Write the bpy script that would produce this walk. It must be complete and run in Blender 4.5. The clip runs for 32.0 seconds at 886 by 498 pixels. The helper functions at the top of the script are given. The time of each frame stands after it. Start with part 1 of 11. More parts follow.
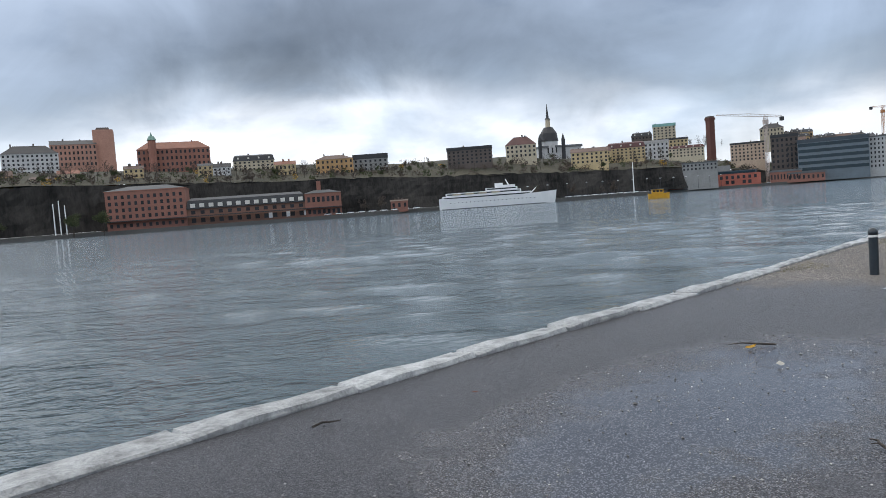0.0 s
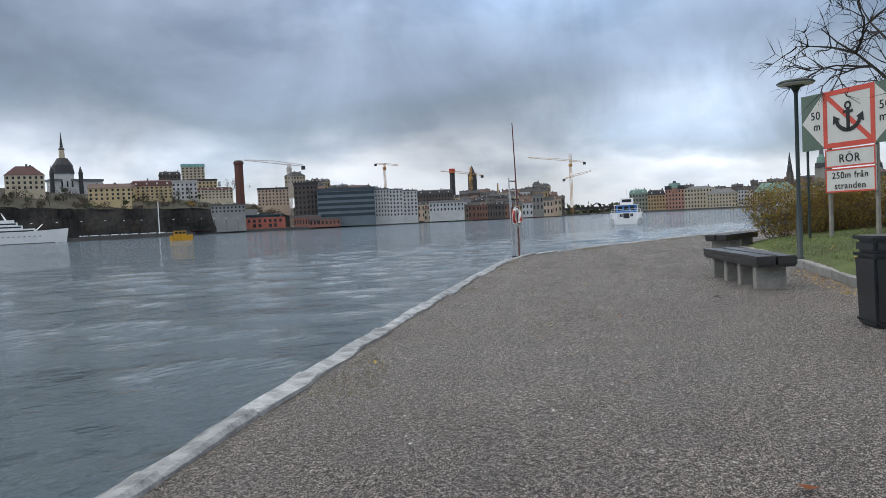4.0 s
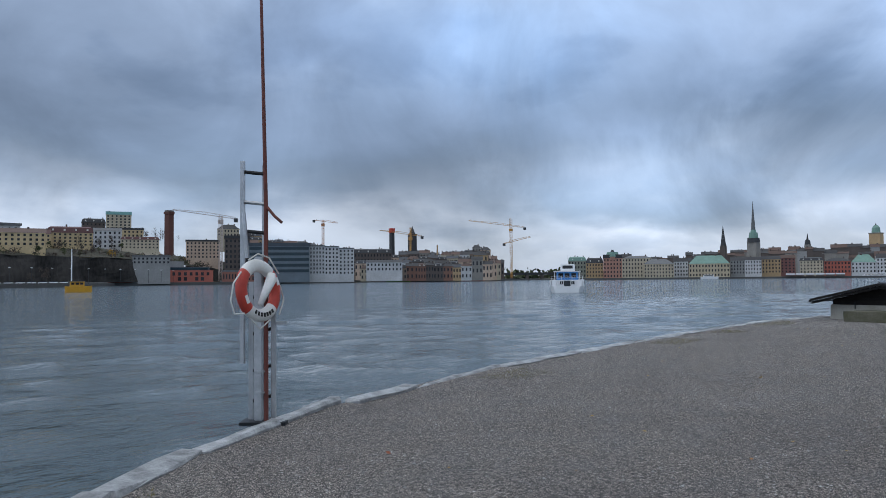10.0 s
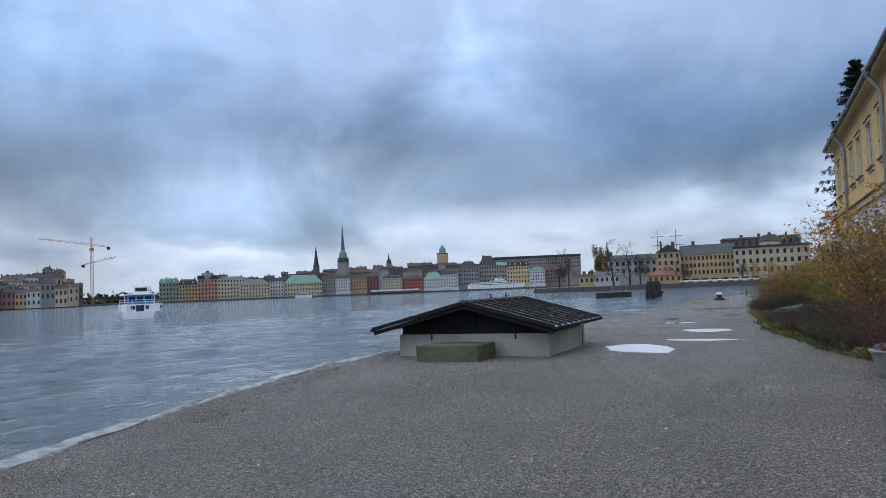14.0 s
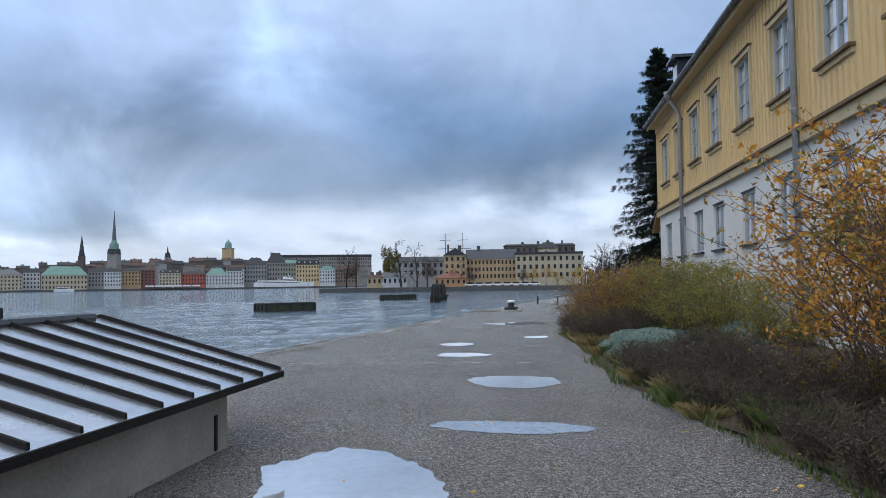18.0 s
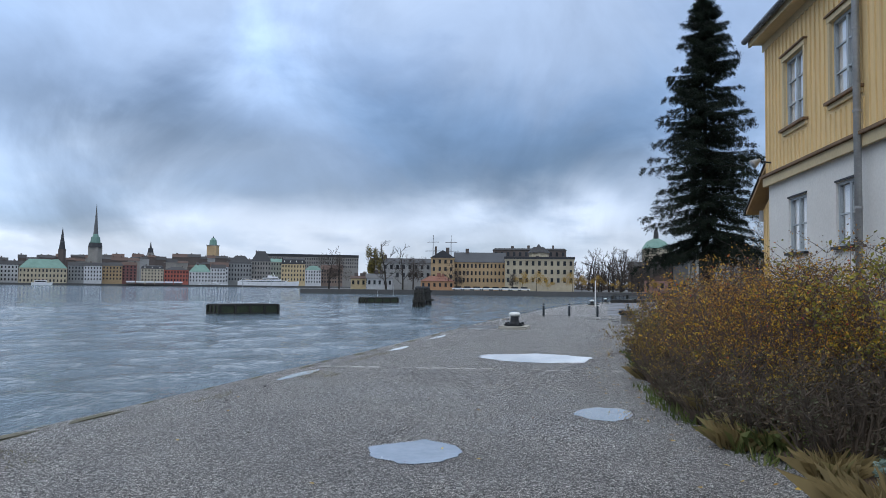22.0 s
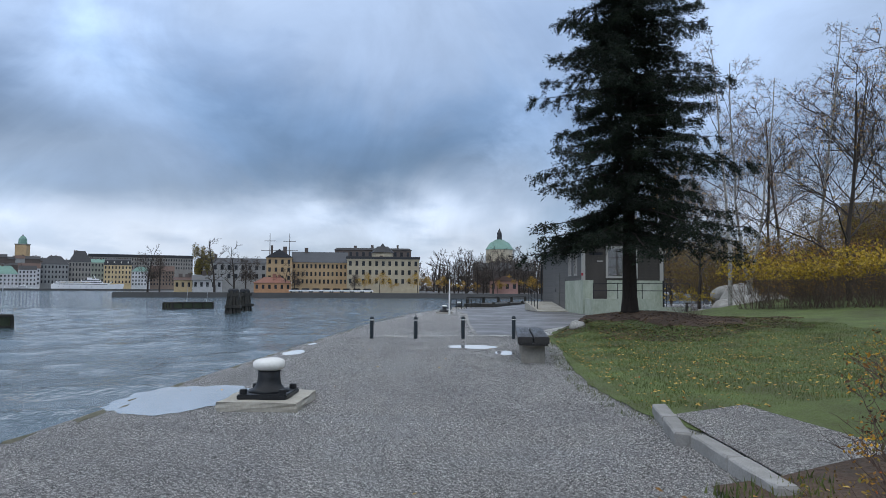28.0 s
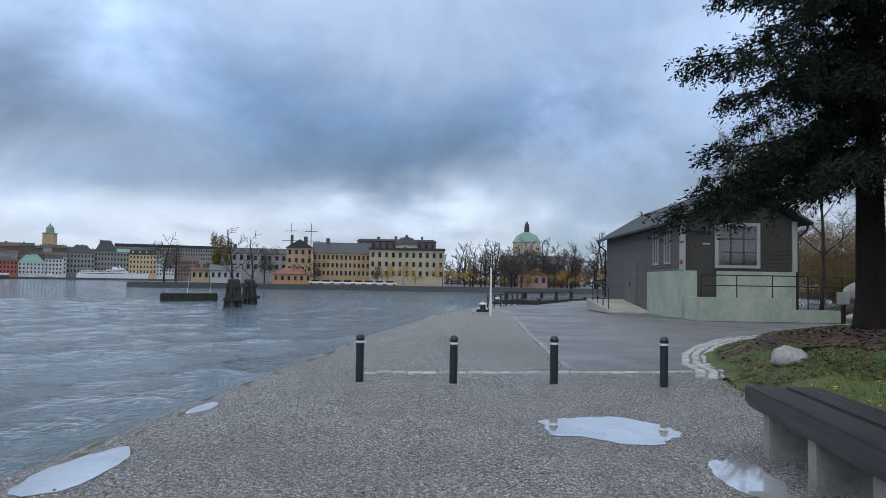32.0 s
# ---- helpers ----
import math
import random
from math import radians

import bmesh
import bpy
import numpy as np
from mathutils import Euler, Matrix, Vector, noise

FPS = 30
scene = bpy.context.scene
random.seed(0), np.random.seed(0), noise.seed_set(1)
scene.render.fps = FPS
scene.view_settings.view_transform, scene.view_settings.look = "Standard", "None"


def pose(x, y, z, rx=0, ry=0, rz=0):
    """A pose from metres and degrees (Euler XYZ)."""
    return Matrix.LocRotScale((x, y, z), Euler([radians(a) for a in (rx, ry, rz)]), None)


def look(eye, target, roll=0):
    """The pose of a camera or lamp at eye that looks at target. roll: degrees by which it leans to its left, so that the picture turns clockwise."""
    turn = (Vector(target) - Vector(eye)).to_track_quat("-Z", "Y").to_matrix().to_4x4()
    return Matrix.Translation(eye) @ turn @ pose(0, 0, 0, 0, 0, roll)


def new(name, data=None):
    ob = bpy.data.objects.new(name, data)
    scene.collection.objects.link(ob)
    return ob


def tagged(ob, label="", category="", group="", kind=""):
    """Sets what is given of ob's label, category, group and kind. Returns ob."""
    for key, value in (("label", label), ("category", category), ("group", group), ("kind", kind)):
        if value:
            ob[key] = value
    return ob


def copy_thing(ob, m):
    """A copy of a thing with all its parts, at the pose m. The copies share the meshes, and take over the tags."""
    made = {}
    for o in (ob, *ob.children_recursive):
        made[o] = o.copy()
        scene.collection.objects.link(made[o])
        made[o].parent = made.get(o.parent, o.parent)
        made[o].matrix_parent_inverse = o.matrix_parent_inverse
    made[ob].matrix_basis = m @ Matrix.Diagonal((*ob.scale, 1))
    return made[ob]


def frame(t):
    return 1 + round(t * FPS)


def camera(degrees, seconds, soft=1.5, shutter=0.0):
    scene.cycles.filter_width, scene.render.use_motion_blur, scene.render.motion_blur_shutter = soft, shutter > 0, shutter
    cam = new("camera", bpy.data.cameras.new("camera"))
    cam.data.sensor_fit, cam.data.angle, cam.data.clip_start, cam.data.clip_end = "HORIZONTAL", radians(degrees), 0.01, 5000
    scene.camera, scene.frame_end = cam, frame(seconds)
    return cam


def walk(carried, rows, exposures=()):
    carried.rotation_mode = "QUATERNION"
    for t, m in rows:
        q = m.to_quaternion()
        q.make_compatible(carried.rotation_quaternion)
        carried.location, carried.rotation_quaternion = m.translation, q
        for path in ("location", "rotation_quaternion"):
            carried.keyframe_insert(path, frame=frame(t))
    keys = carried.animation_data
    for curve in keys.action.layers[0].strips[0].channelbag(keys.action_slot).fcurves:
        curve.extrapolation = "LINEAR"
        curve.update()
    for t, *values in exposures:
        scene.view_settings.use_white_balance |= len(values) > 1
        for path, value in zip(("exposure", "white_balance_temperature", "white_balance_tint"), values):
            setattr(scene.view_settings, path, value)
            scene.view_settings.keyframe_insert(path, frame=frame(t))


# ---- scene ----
cam = camera(62.08, 32.0, 0.8)
# one lens for the whole walk; rows are seconds, eye, yaw, pitch and lean
PATH = [
    (0.0, -0.000, -0.000, 1.204, -0.78, -3.35, -4.19),
    (0.5, 0.469, 0.979, 1.211, -4.10, -3.33, -4.21),
    (1.0, 1.047, 1.922, 1.210, -6.18, -3.29, -4.21),
    (1.5, 1.743, 2.880, 1.216, -9.26, -3.42, -4.09),
    (2.0, 2.494, 3.847, 1.226, -14.04, -3.33, -3.86),
    (2.5, 3.188, 4.816, 1.227, -19.43, -3.21, -3.44),
    (3.0, 3.839, 5.777, 1.236, -23.34, -3.38, -2.95),
    (3.5, 4.516, 6.777, 1.258, -28.83, -3.27, -2.83),
    (4.0, 5.306, 7.769, 1.254, -36.18, -2.31, -2.68),
    (4.5, 6.177, 8.735, 1.256, -39.41, -0.91, -2.59),
    (6.5, 10.044, 12.227, 1.277, -40.76, 1.15, -1.93),
    (7.0, 11.044, 13.125, 1.287, -41.03, 1.26, -1.61),
    (7.5, 12.068, 14.007, 1.293, -41.12, 1.31, -1.33),
    (8.0, 13.104, 14.879, 1.297, -41.22, 1.49, -1.13),
    (8.5, 14.112, 15.789, 1.302, -41.27, 1.74, -0.86),
    (9.0, 15.104, 16.707, 1.297, -41.12, 1.81, -0.63),
    (9.5, 16.142, 17.525, 1.311, -40.82, 2.11, -0.69),
    (10.0, 17.179, 18.278, 1.311, -40.92, 2.31, -0.54),
    (10.5, 18.262, 19.015, 1.308, -41.57, 2.43, -0.54),
    (11.0, 19.411, 19.672, 1.310, -42.98, 2.48, -0.50),
    (11.5, 20.595, 20.280, 1.312, -46.29, 2.74, -0.45),
    (12.0, 21.783, 20.860, 1.307, -50.14, 2.80, -0.72),
    (12.5, 22.973, 21.338, 1.299, -54.00, 2.87, -1.05),
    (13.0, 24.176, 21.601, 1.288, -60.76, 2.95, -1.72),
    (13.5, 25.365, 21.718, 1.285, -67.92, 3.01, -2.23),
    (14.0, 26.588, 21.770, 1.311, -71.51, 3.14, -2.28),
    (14.5, 27.871, 21.804, 1.319, -77.44, 3.04, -2.31),
    (15.0, 29.188, 21.845, 1.325, -85.35, 2.75, -2.42),
    (15.5, 30.444, 21.873, 1.327, -88.14, 2.62, -2.24),
    (17.5, 35.414, 22.010, 1.309, -87.52, 2.70, -1.05),
    (18.0, 36.682, 21.957, 1.322, -87.56, 2.69, -0.77),
    (18.5, 37.959, 21.848, 1.335, -87.79, 2.71, -0.61),
    (19.0, 39.232, 21.736, 1.358, -88.22, 2.87, -0.45),
    (19.5, 40.486, 21.707, 1.348, -88.44, 2.97, -0.01),
    (20.0, 41.724, 21.793, 1.319, -88.62, 2.94, 0.45),
    (20.5, 42.965, 21.861, 1.318, -88.73, 3.01, 0.56),
    (21.0, 44.215, 21.920, 1.320, -88.74, 3.03, 0.49),
    (21.5, 45.519, 22.006, 1.314, -88.55, 3.04, 0.72),
    (22.0, 46.811, 21.999, 1.304, -88.46, 2.95, 0.72),
    (22.5, 48.081, 21.902, 1.297, -89.18, 3.22, 0.64),
    (23.0, 49.358, 21.752, 1.286, -90.97, 3.32, 0.52),
    (23.5, 50.621, 21.536, 1.274, -93.56, 3.14, 0.26),
    (24.0, 51.832, 21.265, 1.272, -96.91, 3.06, 0.11),
    (24.5, 53.085, 21.041, 1.276, -99.40, 3.18, 0.13),
    (25.0, 54.328, 20.910, 1.289, -100.57, 3.15, 0.11),
    (25.5, 55.552, 20.821, 1.299, -100.76, 3.27, 0.21),
    (27.5, 60.347, 20.119, 1.330, -100.68, 3.14, 0.44),
    (28.0, 61.648, 19.910, 1.334, -100.46, 3.18, 0.35),
    (28.5, 62.946, 19.696, 1.355, -100.31, 3.01, 0.43),
    (29.0, 64.244, 19.530, 1.343, -100.17, 2.59, 0.69),
    (29.5, 65.548, 19.423, 1.330, -99.91, 2.49, 0.91),
    (30.0, 66.929, 19.336, 1.307, -99.51, 2.75, 1.14),
    (30.5, 68.269, 19.232, 1.281, -99.24, 2.76, 1.22),
    (31.0, 69.603, 19.051, 1.273, -99.00, 2.79, 1.18),
    (31.5, 70.936, 18.793, 1.278, -98.68, 2.77, 0.98),
    (32.0, 72.297, 18.530, 1.273, -98.55, 2.64, 0.99),
]


def aim(x, y, z, yaw, pitch, lean):
    return pose(x, y, z, 90 + pitch, 0, yaw) @ pose(0, 0, 0, 0, 0, lean)


walk(cam, [(row[0], aim(*row[1:])) for row in PATH],
     [(0.0, 0.54, 6700, 10), (4.0, 0.30, 6650, 10), (6.5, 0.02, 6250, 10), (10.0, -0.04, 6000, 10), (13.0, -0.08, 5650, 10), (15.0, 0.12, 6000, 10), (18.0, 0.17, 5950, 10), (32.0, 0.14, 6050, 10)])


# ---------------------------------------------------------------- sky and light
def link(tree, a, b):
    tree.links.new(a, b)


def node(tree, kind, **values):
    n = tree.nodes.new(kind)
    for key, value in values.items():
        if key in n.inputs:
            n.inputs[key].default_value = value
    return n


def ramp(tree, source, stops, smooth=True):
    n = tree.nodes.new("ShaderNodeValToRGB")
    n.color_ramp.interpolation = "B_SPLINE" if smooth else "LINEAR"
    els = n.color_ramp.elements
    while len(els) < len(stops):
        els.new(0.5)
    for el, (at, col) in zip(els, stops):
        el.position = at
        el.color = (*col, 1) if len(col) == 3 else col
    link(tree, source, n.inputs[0])
    return n


def maths(tree, op, a, b=None, clamp=False):
    n = tree.nodes.new("ShaderNodeMath")
    n.operation, n.use_clamp = op, clamp
    for i, v in enumerate((a, b)):
        if v is None:
            continue
        if isinstance(v, (int, float)):
            n.inputs[i].default_value = v
        else:
            link(tree, v, n.inputs[i])
    return n.outputs[0]


def blend(tree, kind, fac, a, b):
    n = tree.nodes.new("ShaderNodeMix")
    n.data_type, n.blend_type, n.clamp_factor = "RGBA", kind, True
    for i, v in ((0, fac), (6, a), (7, b)):
        if isinstance(v, (int, float)):
            n.inputs[i].default_value = v
        elif isinstance(v, tuple):
            n.inputs[i].default_value = (*v, 1)
        else:
            link(tree, v, n.inputs[i])
    return n.outputs[2]


# bearing, height, half-width, half-height, brighter or darker, blueness
CLOUDS = [(-6, 6.0, 16, 2.6, 0.25, 0.0), (-4, 13, 30, 5.0, -0.42, 0.0), (-8, 20, 30, 8, -0.36, 0.0), (40, 8.5, 9, 3, -0.10, 0.0), (57, 7.5, 7.5, 2.8, 1.0, 0.0), (74, 17, 6, 3.6, 0.36, 0.15),
          (66, 12.5, 7, 2.2, -0.16, 0.3), (94, 10.5, 11, 3.4, -0.2, 0.9), (96, 4.8, 18, 2.0, 0.40, 0.0), (110, 10, 4.5, 3.2, 0.75, 0.0), (122, 15, 8, 5, 0.3, 0.0),
          (47, 17, 12, 5, 0.40, 0.6), (20, 5.0, 8, 1.8, 0.25, 0.0), (84, 13.5, 9, 3, 0.0, 0.6), (103, 13, 7, 3, -0.05, 0.6)]


def make_sky():
    world = bpy.data.worlds.new("overcast_sky")
    world.use_nodes = True
    scene.world = world
    tr = world.node_tree
    tr.nodes.clear()
    out = tr.nodes.new("ShaderNodeOutputWorld")
    back = tr.nodes.new("ShaderNodeBackground")
    coord = tr.nodes.new("ShaderNodeTexCoord")
    sep = tr.nodes.new("ShaderNodeSeparateXYZ")
    link(tr, coord.outputs["Generated"], sep.inputs[0])
    up = maths(tr, "MAXIMUM", sep.outputs[2], 0.0)
    # cloud layer seen in perspective: the deck's plane coordinates
    lift = maths(tr, "ADD", up, 0.30)
    comb = tr.nodes.new("ShaderNodeCombineXYZ")
    link(tr, maths(tr, "DIVIDE", sep.outputs[0], lift), comb.inputs[0])
    link(tr, maths(tr, "DIVIDE", sep.outputs[1], lift), comb.inputs[1])
    shift = tr.nodes.new("ShaderNodeVectorMath")
    shift.operation = "ADD"
    link(tr, comb.outputs[0], shift.inputs[0])
    shift.inputs[1].default_value = (3.1, 1.7, 0.0)
    big = node(tr, "ShaderNodeTexNoise", Scale=0.9, Detail=3.0, Roughness=0.5, Distortion=0.4)
    fine = node(tr, "ShaderNodeTexNoise", Scale=2.2, Detail=7.0, Roughness=0.5, Distortion=0.15)
    for n in (big, fine):
        link(tr, shift.outputs[0], n.inputs["Vector"])
    # the height at which one looks, torn by the clouds
    bent = maths(tr, "ADD", up, maths(tr, "MULTIPLY", maths(tr, "SUBTRACT", big.outputs[0], 0.5), 0.26))
    bent = maths(tr, "ADD", bent, maths(tr, "MULTIPLY", maths(tr, "SUBTRACT", fine.outputs[0], 0.5), 0.20), clamp=True)
    deck = ramp(tr, bent, [
        (0.000, (0.58, 0.64, 0.72)), (0.045, (0.66, 0.70, 0.76)), (0.085, (0.40, 0.46, 0.55)), (0.140, (0.215, 0.275, 0.36)),
        (0.210, (0.285, 0.365, 0.50)), (0.290, (0.40, 0.50, 0.67)), (0.420, (0.47, 0.58, 0.76)), (0.700, (1.05, 1.14, 1.28)), (1.0, (1.35, 1.44, 1.58))])
    west = maths(tr, "ADD", maths(tr, "MULTIPLY", sep.outputs[0], -0.20), 1.06)
    lit = tr.nodes.new("ShaderNodeCombineColor")
    for i in range(3):
        link(tr, west, lit.inputs[i])
    patch = ramp(tr, fine.outputs[0], [(0.34, (0.82, 0.85, 0.89)), (0.50, (1.0, 1.0, 1.0)), (0.64, (1.6, 1.54, 1.44))])
    clouds = blend(tr, "MULTIPLY", 1.0, blend(tr, "MULTIPLY", 1.0, deck.outputs[0], patch.outputs[0]), lit.outputs[0])
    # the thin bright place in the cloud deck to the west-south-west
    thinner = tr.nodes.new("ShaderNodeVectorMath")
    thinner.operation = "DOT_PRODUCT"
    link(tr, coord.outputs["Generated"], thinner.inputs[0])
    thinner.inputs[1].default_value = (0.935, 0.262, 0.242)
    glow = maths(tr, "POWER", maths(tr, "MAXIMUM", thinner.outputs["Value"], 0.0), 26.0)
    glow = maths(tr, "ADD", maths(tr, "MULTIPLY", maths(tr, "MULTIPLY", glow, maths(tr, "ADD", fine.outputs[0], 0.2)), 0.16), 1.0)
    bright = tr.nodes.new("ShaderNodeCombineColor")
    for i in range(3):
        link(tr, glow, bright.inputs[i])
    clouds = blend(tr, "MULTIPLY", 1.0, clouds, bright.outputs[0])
    # single clouds: bright billows, dark bellies and gaps, by compass bearing and height in degrees, torn at the edges
    torn = node(tr, "ShaderNodeTexNoise", Scale=4.6, Detail=7.0, Roughness=0.58, Distortion=0.5)
    link(tr, coord.outputs["Generated"], torn.inputs["Vector"])
    tear = tr.nodes.new("ShaderNodeSeparateColor")
    link(tr, torn.outputs["Color"], tear.inputs[0])
    bearing = maths(tr, "MULTIPLY", maths(tr, "ARCTAN2", sep.outputs[0], sep.outputs[1]), 57.3)
    bearing = maths(tr, "ADD", bearing, maths(tr, "MULTIPLY", maths(tr, "SUBTRACT", tear.outputs[0], 0.5), 24.0))
    height = maths(tr, "MULTIPLY", maths(tr, "ARCSINE", sep.outputs[2]), 57.3)
    height = maths(tr, "ADD", height, maths(tr, "MULTIPLY", maths(tr, "SUBTRACT", tear.outputs[1], 0.5), 10.0))
    total, haze = 1.0, 0.0
    for at, el, wide, high, much, blue in CLOUDS:
        u = maths(tr, "DIVIDE", maths(tr, "SUBTRACT", bearing, at), wide)
        v = maths(tr, "DIVIDE", maths(tr, "SUBTRACT", height, el), high)
        away = maths(tr, "ADD", maths(tr, "MULTIPLY", u, u), maths(tr, "MULTIPLY", v, v))
        lobe = maths(tr, "EXPONENT", maths(tr, "MULTIPLY", away, -1.0))
        total = maths(tr, "ADD", maths(tr, "MULTIPLY", lobe, much), total)
        if blue:
            haze = maths(tr, "ADD", maths(tr, "MULTIPLY", lobe, blue), haze)
    wisps = maths(tr, "ADD", maths(tr, "MULTIPLY", tear.outputs[2], 0.9), 0.55)
    shape = maths(tr, "MULTIPLY", maths(tr, "MAXIMUM", total, 0.3), wisps)
    modelled = tr.nodes.new("ShaderNodeCombineColor")
    for i in range(3):
        link(tr, shape, modelled.inputs[i])
    clouds = blend(tr, "MULTIPLY", 1.0, clouds, modelled.outputs[0])
    clouds = blend(tr, "MULTIPLY", haze, clouds, (0.82, 0.97, 1.10))
    clear = tr.nodes.new("ShaderNodeTexSky")
    clear.sky_type, clear.sun_disc = "NISHITA", False
    clear.sun_elevation, clear.sun_rotation = radians(40), radians(-50)
    thin = blend(tr, "MULTIPLY", 1.0, clear.outputs[0], (0.10, 0.10, 0.10))
    gaps = ramp(tr, big.outputs[0], [(0.50, (0, 0, 0)), (0.80, (0.35, 0.35, 0.35))])
    col = blend(tr, "MIX", gaps.outputs[0], clouds, thin)
    link(tr, col, back.inputs[0])
    back.inputs[1].default_value = 1.10
    link(tr, back.outputs[0], out.inputs[0])


make_sky()
sun = new("sun", bpy.data.lights.new("sun", "SUN"))
sun.data.energy, sun.data.angle, sun.data.color = 0.50, radians(50), (1.0, 0.985, 0.96)
sun.matrix_world = look((0, 0, 60), (7.66, -6.43, 60 - 8.39))


# ---------------------------------------------------------------- materials
def surface(name, col, col2=None, rough=0.7, metal=0.0, scale=2.0, fine=30.0, bump=0.3, bump_size=0.01, spec=0.5, each=0.0, mid=0.5,
            stretch=(1, 1, 1), world=False, rough2=None):
    """A surface of two colours mixed by coarse and fine grain, with relief of bump_size metres. each: brightness that differs from piece to piece."""
    m = bpy.data.materials.new(name)
    m.use_nodes = True
    tr = m.node_tree
    bs = tr.nodes["Principled BSDF"]
    coord = tr.nodes.new("ShaderNodeTexCoord")
    place = tr.nodes.new("ShaderNodeMapping")
    place.inputs["Scale"].default_value = stretch
    if world:
        geo = tr.nodes.new("ShaderNodeNewGeometry")
        link(tr, geo.outputs["Position"], place.inputs[0])
    else:
        link(tr, coord.outputs["Object"], place.inputs[0])
    a = node(tr, "ShaderNodeTexNoise", Scale=scale, Detail=5.0, Roughness=0.6)
    b = node(tr, "ShaderNodeTexNoise", Scale=fine, Detail=4.0, Roughness=0.65)
    link(tr, place.outputs[0], a.inputs["Vector"])
    link(tr, place.outputs[0], b.inputs["Vector"])
    both = maths(tr, "ADD", maths(tr, "MULTIPLY", a.outputs[0], 0.6), maths(tr, "MULTIPLY", b.outputs[0], 0.4))
    col2 = col2 or tuple(c * 0.72 for c in col)
    mix = ramp(tr, both, [(mid - 0.14, col2), (mid + 0.14, col)], smooth=False)
    last = mix.outputs[0]
    if each:
        info = tr.nodes.new("ShaderNodeObjectInfo")
        v = maths(tr, "ADD", maths(tr, "MULTIPLY", info.outputs["Random"], 2 * each), 1 - each)
        cc = tr.nodes.new("ShaderNodeCombineColor")
        for i in range(3):
            link(tr, v, cc.inputs[i])
        last = blend(tr, "MULTIPLY", 1.0, last, cc.outputs[0])
    link(tr, last, bs.inputs["Base Color"])
    bs.inputs["Roughness"].default_value, bs.inputs["Metallic"].default_value = rough, metal
    if rough2 is not None:
        r = ramp(tr, a.outputs[0], [(0.38, (rough,) * 3), (0.62, (rough2,) * 3)], smooth=False)
        link(tr, r.outputs[0], bs.inputs["Roughness"])
    bs.inputs["Specular IOR Level"].default_value = spec
    if bump:
        bu = node(tr, "ShaderNodeBump", Strength=bump, Distance=bump_size)
        link(tr, b.outputs[0], bu.inputs["Height"])
        link(tr, bu.outputs[0], bs.inputs["Normal"])
    return m


def plain(name, col, rough=0.6, metal=0.0, spec=0.5):
    return surface(name, col, tuple(c * 0.85 for c in col), rough, metal, scale=1.5, fine=25, bump=0.1, bump_size=0.003, spec=spec)


def water_surface(name="lake_water"):
    m = bpy.data.materials.new(name)
    m.use_nodes = True
    tr = m.node_tree
    bs = tr.nodes["Principled BSDF"]
    geo = tr.nodes.new("ShaderNodeNewGeometry")
    mp = tr.nodes.new("ShaderNodeMapping")
    mp.inputs["Rotation"].default_value = (0, 0, radians(-25))
    mp.inputs["Scale"].default_value = (0.85, 1.55, 1.0)
    link(tr, geo.outputs["Position"], mp.inputs[0])
    swell = node(tr, "ShaderNodeTexNoise", Scale=0.16, Detail=2.0, Roughness=0.5, Distortion=0.4)
    chop = node(tr, "ShaderNodeTexNoise", Scale=1.15, Detail=2.5, Roughness=0.5, Distortion=0.35)
    short = node(tr, "ShaderNodeTexNoise", Scale=3.2, Detail=3.0, Roughness=0.5, Distortion=0.3)
    ripple = node(tr, "ShaderNodeTexNoise", Scale=9.0, Detail=3.0, Roughness=0.55)
    gust = node(tr, "ShaderNodeTexNoise", Scale=0.02, Detail=4.0, Roughness=0.6)
    for n in (swell, chop, short, ripple, gust):
        link(tr, mp.outputs[0], n.inputs["Vector"])
    h = maths(tr, "ADD", maths(tr, "MULTIPLY", swell.outputs[0], 0.22), maths(tr, "MULTIPLY", chop.outputs[0], 0.19))
    h = maths(tr, "ADD", h, maths(tr, "MULTIPLY", short.outputs[0], 0.10))
    h = maths(tr, "ADD", h, maths(tr, "MULTIPLY", ripple.outputs[0], 0.036))
    bu = node(tr, "ShaderNodeBump", Strength=1.0, Distance=1.0)
    link(tr, h, bu.inputs["Height"])
    link(tr, bu.outputs[0], bs.inputs["Normal"])
    body = ramp(tr, gust.outputs[0], [(0.38, (0.042, 0.068, 0.083)), (0.62, (0.062, 0.090, 0.105))])
    link(tr, body.outputs[0], bs.inputs["Base Color"])
    calm = ramp(tr, gust.outputs[0], [(0.36, (0.09,) * 3), (0.64, (0.06,) * 3)])
    link(tr, calm.outputs[0], bs.inputs["Roughness"])
    bs.inputs["IOR"].default_value = 1.33
    return m


